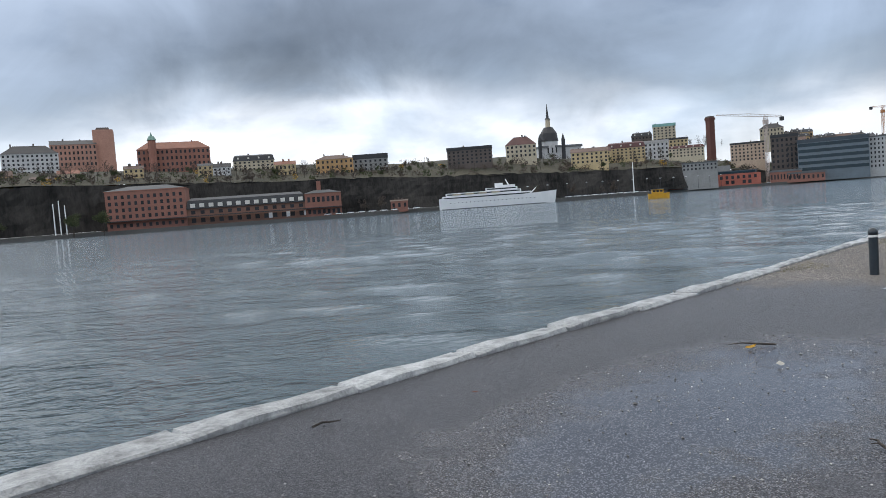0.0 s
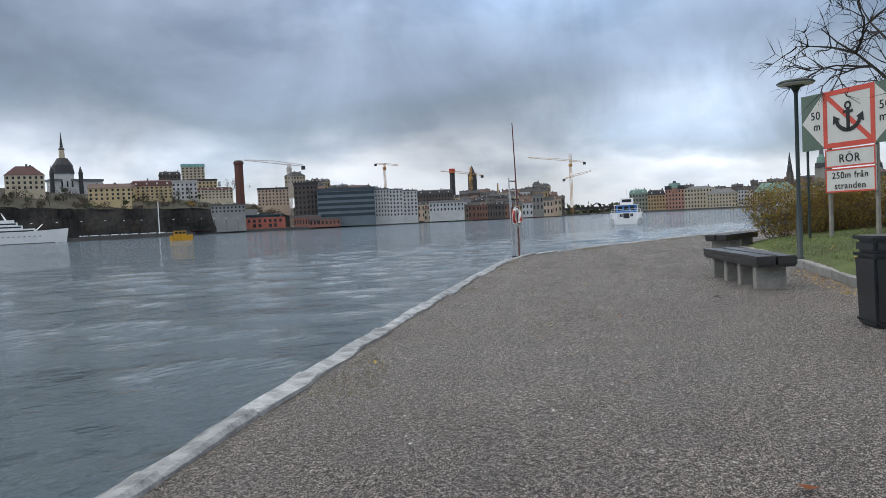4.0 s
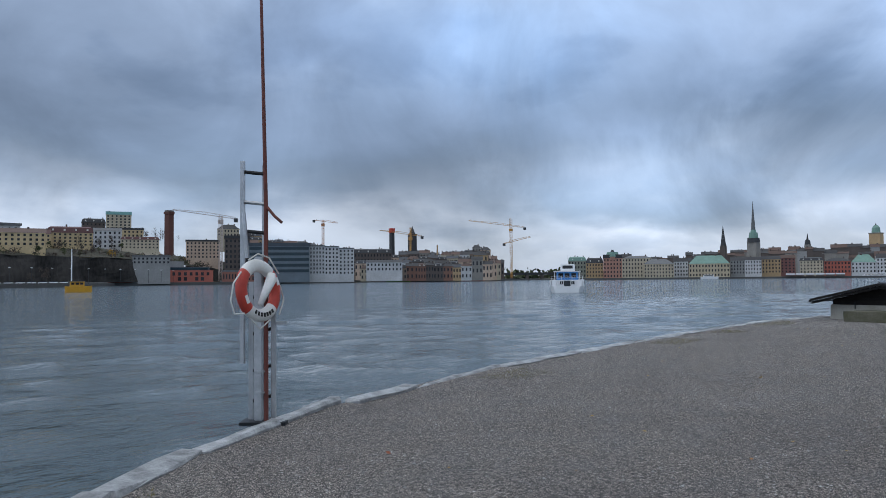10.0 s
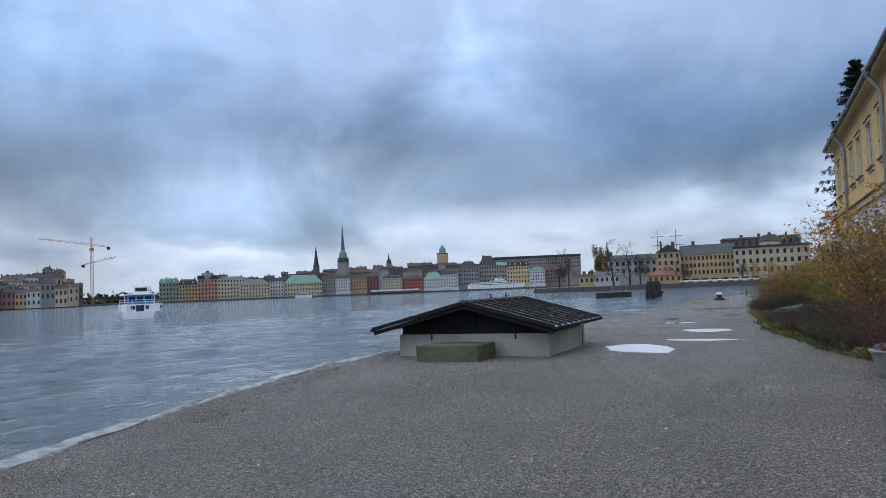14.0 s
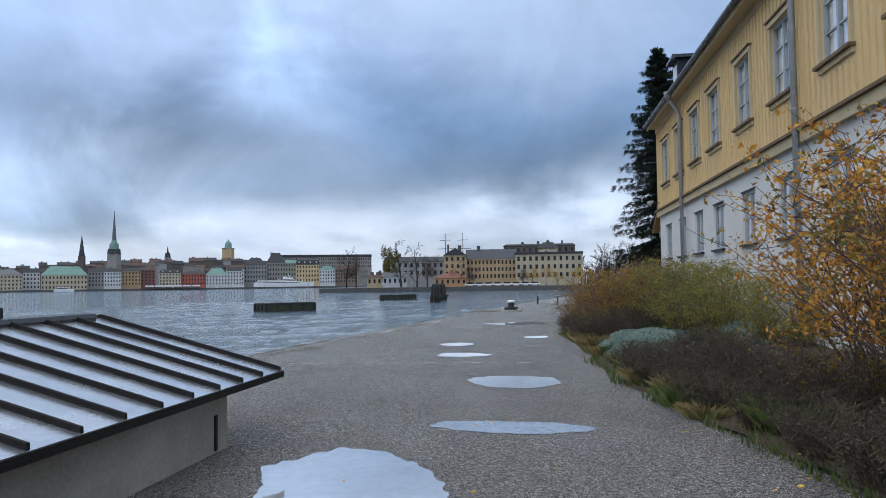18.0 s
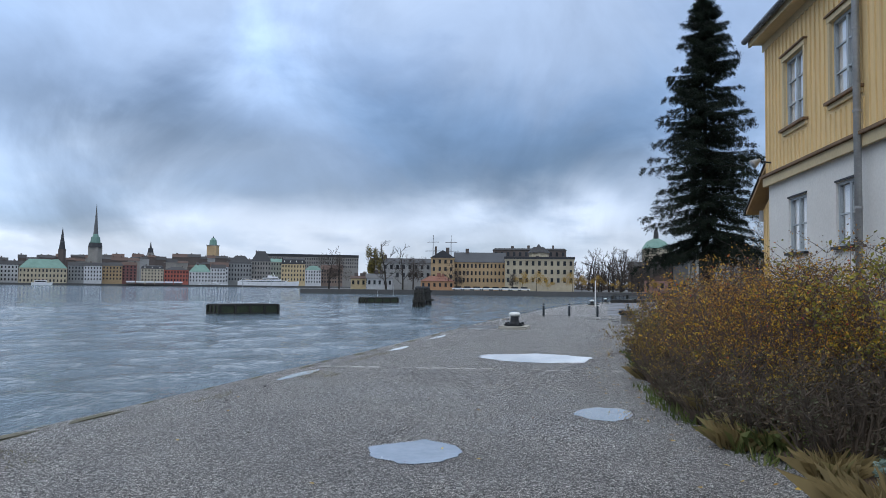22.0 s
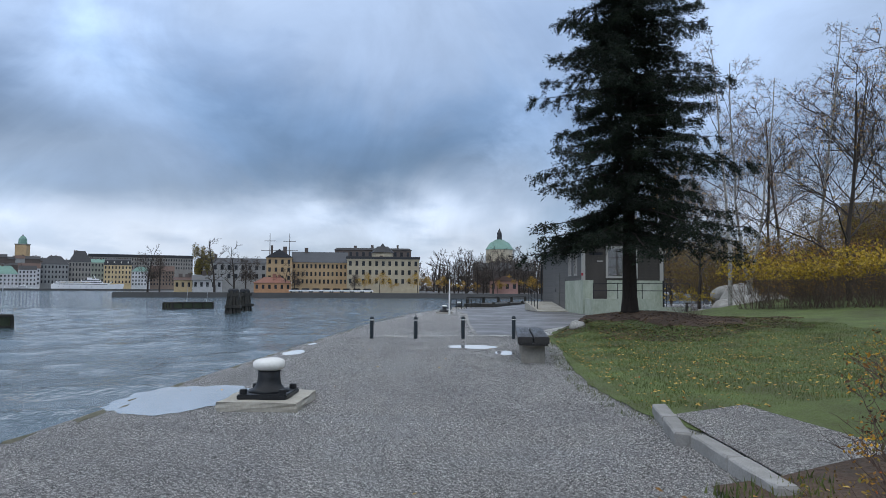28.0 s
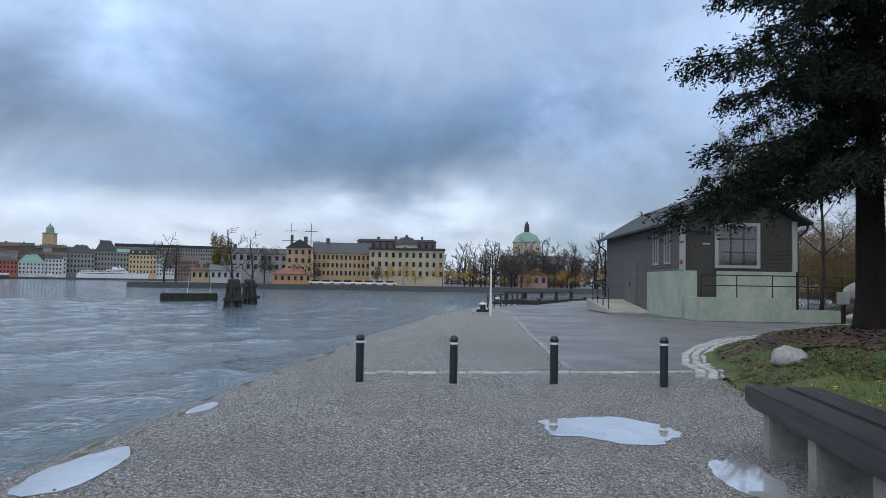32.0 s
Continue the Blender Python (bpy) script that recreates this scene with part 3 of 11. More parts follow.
def blob(cx, cy, rx, ry, turn, seed, wob=0.18, n=72):
    rnd = random.Random(seed)
    ph = [rnd.uniform(0, 6.28) for _ in range(9)]
    c, s = math.cos(radians(turn)), math.sin(radians(turn))
    pts = []
    for k in range(n):
        a = 6.28319 * k / n
        r = 1 + wob * (0.5 * math.sin(2 * a + ph[0]) + 0.4 * math.sin(3 * a + ph[1]) + 0.3 * math.sin(5 * a + ph[2]) + 0.22 * math.sin(8 * a + ph[3]) + 0.16 * math.sin(13 * a + ph[4]) + 0.10 * math.sin(21 * a + ph[5]))
        x, y = rx * r * math.cos(a), ry * r * math.sin(a)
        pts.append((cx + x * c - y * s, cy + x * s + y * c))
    return pts


PUDDLES = [(4.95, 7.44, 0.30, 0.14, -28), (41.6, 22.8, 1.05, 0.60, 25), (43.5, 21.65, 0.26, 0.80, -10), (46.6, 21.45, 0.60, 0.62, 0), (50.35, 22.2, 0.38, 0.50, 0),
           (52.7, 22.35, 0.40, 0.36, 0), (54.6, 20.5, 0.42, 0.30, 0), (60.65, 20.6, 0.82, 1.08, 0), (71.1, 21.35, 1.25, 0.72, -12), (78.6, 16.05, 0.62, 0.56, 0),
           (76.9, 15.75, 0.55, 0.20, -15), (77.5, 20.15, 0.65, 0.20, -14), (79.9, 19.75, 0.35, 0.09, -14), (57.6, 24.35, 0.70, 0.09, -12), (62.3, 23.3, 0.60, 0.08, -12),
           (66.0, 22.6, 0.85, 0.09, -12)]


def shore(cx, cy, rx, ry, turn, seed, wob):
    """A ragged water line."""
    out = []
    for x, y in blob(cx, cy, rx, ry, turn, seed, wob, 220):
        g = min(0.6, 0.45 / max(rx, ry))
        q = 1 + g * (0.25 * noise.noise(Vector((x * 3.1, y * 3.1, seed))) + 0.13 * noise.noise(Vector((x * 9, y * 9, seed))) + 0.06 * noise.noise(Vector((x * 26, y * 26, seed))))
        out.append((cx + (x - cx) * q, cy + (y - cy) * q))
    return out


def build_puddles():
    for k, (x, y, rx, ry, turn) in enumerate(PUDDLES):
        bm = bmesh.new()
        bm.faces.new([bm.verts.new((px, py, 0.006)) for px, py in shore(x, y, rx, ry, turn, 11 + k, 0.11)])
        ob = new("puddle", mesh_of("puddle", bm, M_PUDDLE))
        tagged(ob, "rain puddle on gravel with bright sky reflection put into its colour", "puddle", "puddles on the quay")


def kerb_row(name, pts, width, height, z, material, label, length=0.95, group=""):
    """Kerb stones laid along a line of points."""
    row = thing(name, pose(0, 0, 0), label, "kerb", group, "structure")
    kinds = [stone_mesh("kerb_stone", length - 0.012, width, height + 0.15, material, 40 + k, 0.006, 0.014) for k in range(3)]
    rnd = random.Random(9)
    left = 0.0
    for (xa, ya), (xb, yb) in zip(pts, pts[1:]):
        n = math.hypot(xb - xa, yb - ya)
        s = left
        while s < n:
            part("kerb_stone", kinds[rnd.randrange(3)], None, row, at=pose(xa + (xb - xa) * s / n, ya + (yb - ya) * s / n, z + height + rnd.uniform(-0.008, 0.008), 0, 0, math.degrees(math.atan2(yb - ya, xb - xa)) + rnd.uniform(-0.8, 0.8)))
            s += length
        left = s - n
    return row


def sheet(name, outline, material, label, category, height=None, step=0.6, z=0.0):
    """A patch of ground inside an outline, with a height for every place."""
    xs, ys = [p[0] for p in outline], [p[1] for p in outline]

    def inside(x, y):
        hit = False
        for (xa, ya), (xb, yb) in zip(outline, outline[1:] + outline[:1]):
            if (ya > y) != (yb > y) and x < (xb - xa) * (y - ya) / (yb - ya) + xa:
                hit = not hit
        return hit

    if height is None:
        bm = bmesh.new()
        bm.faces.new([bm.verts.new((x, y, z)) for x, y in outline])
        bmesh.ops.recalc_face_normals(bm, faces=bm.faces)
        if bm.faces[:][0].normal.z < 0:
            bmesh.ops.reverse_faces(bm, faces=bm.faces)
        return setting(name, bm, material, label, category)
    bm = bmesh.new()
    bm.faces.new([bm.verts.new((x, y, 0)) for x, y in outline])
    for axis, lo, hi in ((0, min(xs), max(xs)), (1, min(ys), max(ys))):
        v = lo + step
        while v < hi:
            co, no = [0, 0, 0], [0, 0, 0]
            co[axis], no[axis] = v, 1
            bmesh.ops.bisect_plane(bm, geom=bm.verts[:] + bm.edges[:] + bm.faces[:], plane_co=co, plane_no=no)
            v += step
    bmesh.ops.recalc_face_normals(bm, faces=bm.faces)
    if sum(f.normal.z for f in bm.faces) < 0:
        bmesh.ops.reverse_faces(bm, faces=bm.faces)
    for v in bm.verts:
        v.co.z = height(v.co.x, v.co.y)
    return setting(name, bm, material, label, category, True)


def far_from(pts, x, y):
    """How far a place lies from a line of points."""
    best = 1e9
    for (xa, ya), (xb, yb) in zip(pts, pts[1:]):
        dx, dy = xb - xa, yb - ya
        t = max(0.0, min(1.0, ((x - xa) * dx + (y - ya) * dy) / (dx * dx + dy * dy)))
        best = min(best, math.hypot(x - xa - dx * t, y - ya - dy * t))
    return best


LAWN_KERB = [(10.5, 7.2), (13.6, 10.3), (16.4, 12.9), (18.3, 14.4), (20.5, 16.2), (22.2, 17.6), (23.3, 18.9), (24.6, 19.6), (26.5, 19.5), (29.5, 18.6), (33.0, 17.6)]
BED_EDGE = [(37.9, 18.7), (39.0, 19.25), (41.0, 19.6), (43.0, 19.75), (46.0, 20.0), (49.0, 19.95), (52.0, 19.6), (54.5, 19.75), (56.0, 19.65), (59.0, 19.1), (61.5, 18.6), (64.0, 17.9), (66.3, 17.2)]
FIR = (82.55, 10.3)
RING = [(81.9, 13.15), (82.6, 12.75), (83.6, 12.5), (85.2, 11.7), (87.0, 10.5), (88.8, 9.0), (90.6, 7.0), (92.2, 4.8), (94.0, 2.0), (95.8, -0.5)]
SIDE_EDGE = [(66.0, 15.2), (69.4, 15.0), (67.9, 16.15)]
LAWN_FRONT = [(67.9, 16.15), (69.2, 16.3), (70.2, 16.2), (71.6, 15.95), (73.6, 15.45), (75.5, 14.9), (77.3, 14.35), (79.5, 13.75), (81.3, 13.3)]


def lawn_height(x, y):
    d = far_from(LAWN_KERB, x, y)
    return 0.11 + 0.30 * (1 - math.exp(-d / 0.8)) + 0.03 * d + noise.noise(Vector((x, y, 0)) * 0.5) * 0.03


def bed_height(x, y):
    return 0.02 + min(far_from(BED_EDGE, x, y) * 0.12, 0.25) + noise.noise(Vector((x, y, 3)) * 0.9) * 0.04


def mound_height(x, y):
    r = math.hypot(x - FIR[0], y - FIR[1])
    rim = min(far_from(RING, x, y), far_from(LAWN_FRONT, x, y), far_from(SIDE_EDGE, x, y))
    rise = 0.55 * math.exp(-(r / 2.8) ** 2) + 0.10 * min(rim, 1.0) + 0.065 * max(0.0, 11.0 - y) * min(rim / 2.5, 1)
    return 0.012 + rise * min(1.0, rim / 1.1) + noise.noise(Vector((x, y, 7)) * 0.7) * 0.03 * min(1, rim)


def road_height(x, y):
    f = max(0.0, min(1.0, (x - 88.0) / 8.0))
    return 0.006 + 0.14 * f * f * (3 - 2 * f) * max(0.0, min(1.0, (11.0 + (97 - x) * 0.25 - y) / 3.0))


def uneven(pts, seed, step=0.35, much=0.16):
    """A line with a ragged course through the same places."""
    out = []
    for (xa, ya), (xb, yb) in zip(pts, pts[1:]):
        n = max(1, int(math.hypot(xb - xa, yb - ya) / step))
        for k in range(n):
            x, y = xa + (xb - xa) * k / n, ya + (yb - ya) * k / n
            w = much * (noise.noise(Vector((x * 0.9, y * 0.9, seed))) + 0.6 * noise.noise(Vector((x * 2.7, y * 2.7, seed))))
            out.append((x, y + w))
    return out + [pts[-1]]


def hill_height(x, y):
    d = max(0.0, -2.5 - y - max(0.0, (x - 96) * 0.15))
    return 0.35 + 6.5 * (1 - math.exp(-d / 17)) * min(1.0, d / 3) + noise.noise(Vector((x, y, 2)) * 0.25) * 0.6 * min(1, d / 4)


def build_ground_patches():
    sheet("hillside_near", [(64.5, -1.5), (97.5, -1.5), (104, -5), (118, -13), (132, -24), (132, -78), (64.5, -78)], M_LEAFY, "leaf-strewn brown slope rising behind the hedge", "hill", hill_height, 2.0)
    sheet("lawn_east", LAWN_KERB + [(33, 2), (16, 2)], M_LAWN, "short green lawn with fallen leaves behind a stone kerb", "lawn", lawn_height)
    kerb_row("kerb_east", LAWN_KERB, 0.16, 0.14, 0.0, M_GRANITE, "low grey stone kerb of a lawn", 1.05)
    sheet("planting_bed", uneven(BED_EDGE, 4) + [(66.3, 14.0), (63, 12.5), (37.9, 14.5)], M_SOIL, "dark planting bed along the yellow hall", "bed", bed_height)
    sheet("lawn_west", uneven(LAWN_FRONT, 6, 0.3, 0.10) + RING + [(97.0, -4.0), (110, -14), (66.0, -14.0), (66.0, 15.2), (69.4, 15.0)], M_LAWN, "short green lawn round the fir", "lawn", mound_height)
    soil = shore(82.9, 9.3, 3.1, 2.6, -40, 77, 0.16)
    sheet("mound_soil", soil, M_SOIL, "bare brown soil with needles under the fir", "soil", lambda x, y: mound_height(x, y) + 0.015, 0.5)
    sheet("road", [(82.75, 17.0), (82.75, 13.1)] + RING[1:] + [(97.0, -4.0), (112, -12.0), (126, -6.0), (124.5, 2.4), (116.0, 7.6), (110.3, 10.0), (101.0, 11.3), (90.0, 13.6), (83.2, 14.9)], M_ASPHALT,
          "grey worn asphalt path past the boathouse", "road", road_height, 1.5)
    kerb_row("kerb_path", [(69.15, 16.05), (68.3, 16.35), (66.3, 16.75)], 0.15, 0.11, 0.0, M_GRANITE, "pale granite kerb stones at a side path", 0.85)
    sheet("side_path", [(69.0, 16.05), (69.5, 14.9), (66.0, 15.05), (66.2, 16.6)], M_GRAVEL, "narrow gravel path beside the lawn", "path", lambda x, y: 0.026 + 0.0 * y, 0.8)
    # setts in a double ring round the mound and in a line across the walk
    sett = [stone_mesh("sett", 0.20, 0.13, 0.10, M_SETT, 60 + k, 0.008, 0.012) for k in range(4)]
    rnd = random.Random(3)

    def lay(name, pts, label, off=0.0, step=0.215, top=0.022, slack=0.008, lost=0.0):
        row = thing(name, pose(0, 0, 0), label, "setts", "", "structure")
        left = 0.0
        for (xa, ya), (xb, yb) in zip(pts, pts[1:]):
            n = math.hypot(xb - xa, yb - ya)
            a = math.atan2(yb - ya, xb - xa)
            s = left
            while s < n:
                if rnd.random() >= lost:
                    part("sett", sett[rnd.randrange(4)], None, row, at=pose(xa + (xb - xa) * s / n - off * math.sin(a), ya + (yb - ya) * s / n + off * math.cos(a), top + rnd.uniform(-slack, slack), 0, 0, math.degrees(a) + rnd.uniform(-3, 3)))
                s += step
            left = s - n

    lay("sett_ring", RING[:9], "worn grey granite setts edging the asphalt path")
    lay("sett_ring_outer", RING[:9], "worn grey granite setts edging the asphalt path", 0.17, top=0.030)
    lay("sett_ring_middle", RING[:9], "worn grey granite setts edging the asphalt path", 0.34, top=0.026)
    lay("sett_line", [(82.72, 18.1), (82.72, 13.0)], "line of granite setts flush with the gravel")
    flat = [(49.25, 26.2), (49.1, 22.3), (48.9, 20.1)]
    lay("sett_line_hall", flat, "line of half-buried setts across the gravel", 0.0, 0.26, 0.003, 0.004, 0.3)
    lay("sett_line_bed", [(58.8, 24.3), (58.75, 21.3), (58.7, 19.4)], "line of half-buried setts across the gravel", 0.0, 0.26, 0.003, 0.004, 0.3)
    kerb_row("kerb_road", [(83.1, 15.0), (90.0, 13.7), (101.0, 11.4), (110.3, 10.1)], 0.12, 0.02, 0.0, M_GRANITE, "flush stone kerb between gravel and asphalt", 0.95)
    kerb_row("kerb_planter", [(37.9, 18.85), (36.6, 18.75), (35.0, 18.85), (33.0, 18.3)], 0.2, 0.09, 0.0, M_MOSSY, "rough stone edging by the planter", 0.9)


# ---------------------------------------------------------------- the yellow hall
def sash_window(parent, x, z, w, h, recess, wall_y, curtain=True, label="white-curtained window in grey-blue sashes", brown=True):
    """A casement of two leaves with glazing bars; it stands in a recess of the wall, whose face is y = wall_y."""
    win = part("window", boxed(x - w / 2, x + w / 2, wall_y + recess + 0.05, wall_y + recess + 0.07, z, z + h), M_CURTAIN if curtain else M_ROOM, parent, label)
    t = 0.055
    bm = bmesh.new()
    y0, y1 = wall_y + recess - 0.03, wall_y + recess + 0.03
    for a, b, c, d in ((x - w / 2, x - w / 2 + t, z, z + h), (x + w / 2 - t, x + w / 2, z, z + h), (x - w / 2 + t, x + w / 2 - t, z, z + t), (x - w / 2 + t, x + w / 2 - t, z + h - t, z + h),
                       (x - t * 0.6, x + t * 0.6, z + t, z + h - t)):
        add_box(bm, a, b, y0, y1, c, d)
    part("sash", bm, M_SASH, win)
    for k in (1, 2) if h > 1.3 else (1,):
        zz = z + h * k / (3 if h > 1.3 else 2)
        for a, b in ((x - w / 2 + t, x - t * 0.6), (x + t * 0.6, x + w / 2 - t)):
            part("glazing_bar", boxed(a, b, y0 + 0.01, y1 - 0.01, zz - 0.014, zz + 0.014), M_SASH, win)
    for a, b in ((x - w / 2 + t, x - t * 0.6), (x + t * 0.6, x + w / 2 - t)):
        pane = part("pane", boxed(a, b, wall_y + recess + 0.004, wall_y + recess + 0.010, z + t, z + h - t), M_GLASS, win)
        pane.visible_shadow = False
    return win


HALL_END = -0.42
HALL_LEN, HALL_DEEP, BAND_Z, HALL_EAVE = 18.35, 9.0, 3.70, 6.78
BAYS = [1.55, 3.80, 6.10, 8.45, 10.95, 13.08, 15.28, 17.5]


def build_hall():
    hall = thing("yellow_hall", pose(62.35, 15.5, 0, 0, 0, 175.43), "two-storey hall with yellow board-and-batten above a white plaster storey", "building", "", "")
    # walls with the openings left out: local x from the far corner, y into the building
    wl, wu = 0.94, 1.02
    holes_lo = [(18.71 - s - wl / 2, 18.71 - s + wl / 2, 2.06, 3.15) for s in BAYS]
    holes_up = [(18.81 - s - wu / 2, 18.81 - s + wu / 2, 4.53, 5.90) for s in BAYS]

    def pierced(y0, y1, z0, z1, holes):
        bm, x = bmesh.new(), HALL_END
        for a, b, c, d in sorted(holes):
            add_box(bm, x, a, y0, y1, z0, z1)
            add_box(bm, a, b, y0, y1, z0, c)
            add_box(bm, a, b, y0, y1, d, z1)
            x = b
        add_box(bm, x, HALL_LEN, y0, y1, z0, z1)
        bmesh.ops.remove_doubles(bm, verts=bm.verts, dist=0.001)
        return bm

    low = part("plaster_wall", pierced(0.05, 0.40, -0.3, BAND_Z, holes_lo), M_PLASTER, hall, "white plastered ground floor")
    part("plaster_side", boxed(HALL_END, 0.35, 0.40, HALL_DEEP, -0.3, BAND_Z), M_PLASTER, hall)
    part("plaster_side", boxed(HALL_LEN - 0.35, HALL_LEN, 0.40, HALL_DEEP, -0.3, BAND_Z), M_PLASTER, hall)
    part("plaster_back", boxed(0.35, HALL_LEN - 0.35, HALL_DEEP - 0.35, HALL_DEEP, -0.3, BAND_Z), M_PLASTER, hall)
    up = part("boarded_wall", pierced(0.0, 0.30, BAND_Z, HALL_EAVE, holes_up), M_YELLOW, hall, "yellow vertical boarding")
    part("boarded_side", boxed(HALL_END - 0.02, 0.30, 0.30, HALL_DEEP + 0.02, BAND_Z, HALL_EAVE), M_YELLOW, hall)
    part("boarded_back", boxed(0.30, HALL_LEN - 0.30, HALL_DEEP - 0.3, HALL_DEEP + 0.02, BAND_Z, HALL_EAVE), M_YELLOW, hall)
    side = part("boarded_side", boxed(HALL_LEN - 0.30, HALL_LEN + 0.02, 0.30, HALL_DEEP + 0.02, BAND_Z, HALL_EAVE), M_YELLOW, hall)
    batten = mesh_of("batten", boxed(-0.022, 0.022, -0.028, 0.004, 0, 1), M_YELLOW)
    x = HALL_END + 0.06
    while x < HALL_LEN:
        spans = [(BAND_Z + 0.10, HALL_EAVE - 0.12)]
        for a, b, c, d in holes_up:
            if a - 0.17 < x < b + 0.17:
                spans = [(BAND_Z + 0.10, c - 0.20), (d + 0.17, HALL_EAVE - 0.12)]
        for c, d in spans:
            part("batten", batten, None, up, at=pose(x, 0, c) @ Matrix.Diagonal((1, 1, d - c, 1)))
        x += 0.205
    y = 0.2
    while y < HALL_DEEP:
        part("batten", batten, None, side, at=pose(HALL_LEN + 0.02, y, BAND_Z + 0.10, 0, 0, 90) @ Matrix.Diagonal((1, 1, HALL_EAVE - BAND_Z - 0.12, 1)))
        y += 0.205
    # belt between the storeys
    bm = boxed(HALL_END - 0.06, HALL_LEN + 0.06, -0.06, -0.001, BAND_Z - 0.16, BAND_Z + 0.02)
    add_box(bm, HALL_LEN + 0.021, HALL_LEN + 0.06, 0, HALL_DEEP, BAND_Z - 0.16, BAND_Z + 0.02)
    add_box(bm, HALL_END - 0.06, HALL_END - 0.021, 0, HALL_DEEP, BAND_Z - 0.16, BAND_Z + 0.02)
    part("belt_board", bm, M_BEIGE, hall, "beige belt board")
    bm = bmesh.new()
    for ya, yb, xa, xb in ((-0.12, -0.061, HALL_END - 0.12, HALL_LEN + 0.12), ):
        add_box(bm, xa, xb, ya, -0.03, BAND_Z + 0.025, BAND_Z + 0.075)
    add_box(bm, HALL_LEN + 0.03, HALL_LEN + 0.12, -0.03, HALL_DEEP, BAND_Z + 0.025, BAND_Z + 0.075)
    part("belt_flashing", bm, M_BROWN_TRIM, hall, "brown drip flashing on the belt")
    for (a, b, c, d) in holes_up:
        win = sash_window(hall, (a + b) / 2, c, b - a, d - c, 0.06, 0.0)
        part("casing_side", boxed(a - 0.08, a, -0.045, -0.001, c, d), M_BEIGE, win, "beige casing")
        part("casing_side", boxed(b, b + 0.08, -0.045, -0.001, c, d), M_BEIGE, win, "beige casing")
        part("casing_head", boxed(a - 0.10, b + 0.10, -0.055, -0.001, d, d + 0.10), M_BEIGE, win, "beige casing")
        part("sill", boxed(a - 0.13, b + 0.13, -0.11, -0.001, c - 0.05, c - 0.002), M_BROWN_TRIM, win, "brown sill")
        part("apron_board", boxed(a - 0.10, b + 0.10, -0.05, -0.001, c - 0.13, c - 0.052), M_BEIGE, win)
        part("drip_board", boxed(a - 0.13, b + 0.13, -0.09, -0.001, d + 0.102, d + 0.132), M_BROWN_TRIM, win)
    for (a, b, c, d) in holes_lo:
        win = sash_window(hall, (a + b) / 2, c, b - a, d - c, 0.07, 0.05)
        part("sill", boxed(a - 0.06, b + 0.06, -0.03, 0.16, c - 0.05, c - 0.002), M_IRON, win, "dark metal sill")
        bm = bmesh.new()
        add_box(bm, a - 0.02, b + 0.02, 0.03, 0.049, d, d + 0.03)
        part("lintel", bm, M_ROOFFELT, win)
    # floors and an inner wall so that the rooms are closed
    part("inner_wall", boxed(0.35, HALL_LEN - 0.35, 2.2, 2.3, -0.3, HALL_EAVE), M_ROOM, hall)
    # roof
    e, rz = 0.30, HALL_EAVE + 2.9
    bm = bmesh.new()
    ring = [(HALL_END - 0.14, -e, HALL_EAVE + 0.06), (HALL_END - 0.14, HALL_DEEP / 2, rz), (HALL_END - 0.14, HALL_DEEP + e, HALL_EAVE + 0.06), (HALL_END - 0.14, HALL_DEEP + e, HALL_EAVE - 0.06), (HALL_END - 0.14, HALL_DEEP / 2, rz - 0.14), (HALL_END - 0.14, -e, HALL_EAVE - 0.06)]
    lo = [bm.verts.new(p) for p in ring]
    hi = [bm.verts.new((HALL_LEN + 0.5, p[1], p[2])) for p in ring]
    for k in range(6):
        bm.faces.new((lo[k], hi[k], hi[(k + 1) % 6], lo[(k + 1) % 6]))
    for f in ((0, 1, 4, 5), (1, 2, 3, 4)):
        bm.faces.new([lo[i] for i in f])
        bm.faces.new([hi[i] for i in f[::-1]])
    bmesh.ops.recalc_face_normals(bm, faces=bm.faces)
    roof = part("roof", bm, M_TIN, hall, "dark sheet-metal roof")
    bm = bmesh.new()
    for xx in (HALL_END, HALL_LEN):
        tri = [bm.verts.new(p) for p in ((xx, 0, HALL_EAVE), (xx, HALL_DEEP, HALL_EAVE), (xx, HALL_DEEP / 2, rz - 0.2))]
        tri2 = [bm.verts.new(v.co + Vector((0.02, 0, 0))) for v in tri]
        bm.faces.new(tri)
        bm.faces.new(tri2[::-1])
        for k in range(3):
            bm.faces.new((tri[k], tri[(k + 1) % 3], tri2[(k + 1) % 3], tri2[k]))
    bmesh.ops.recalc_face_normals(bm, faces=bm.faces)
    part("gable", bm, M_YELLOW, hall)
    part("eaves_soffit", boxed(HALL_END - 0.12, HALL_LEN + 0.48, -e + 0.03, -0.001, HALL_EAVE - 0.10, HALL_EAVE - 0.065), M_BEIGE, hall, "beige boarded eaves")
    part("frieze_board", boxed(HALL_END - 0.12, HALL_LEN + 0.48, -0.03, -0.002, HALL_EAVE - 0.26, HALL_EAVE - 0.102), M_BEIGE, hall)
    part("fascia_board", boxed(HALL_END - 0.14, HALL_LEN + 0.5, -e - 0.02, -e + 0.028, HALL_EAVE - 0.14, HALL_EAVE + 0.05), M_BEIGE, hall)
    bm = bmesh.new()
    add_tube(bm, [(HALL_END - 0.18, -e - 0.09, HALL_EAVE + 0.0), (HALL_LEN + 0.55, -e - 0.09, HALL_EAVE + 0.0)], 0.065, 10)
    part("gutter", bm, M_TIN, hall, "dark half-round gutter")
    for s in (5.25, 14.65):
        x = 18.81 - s
        bm = bmesh.new()
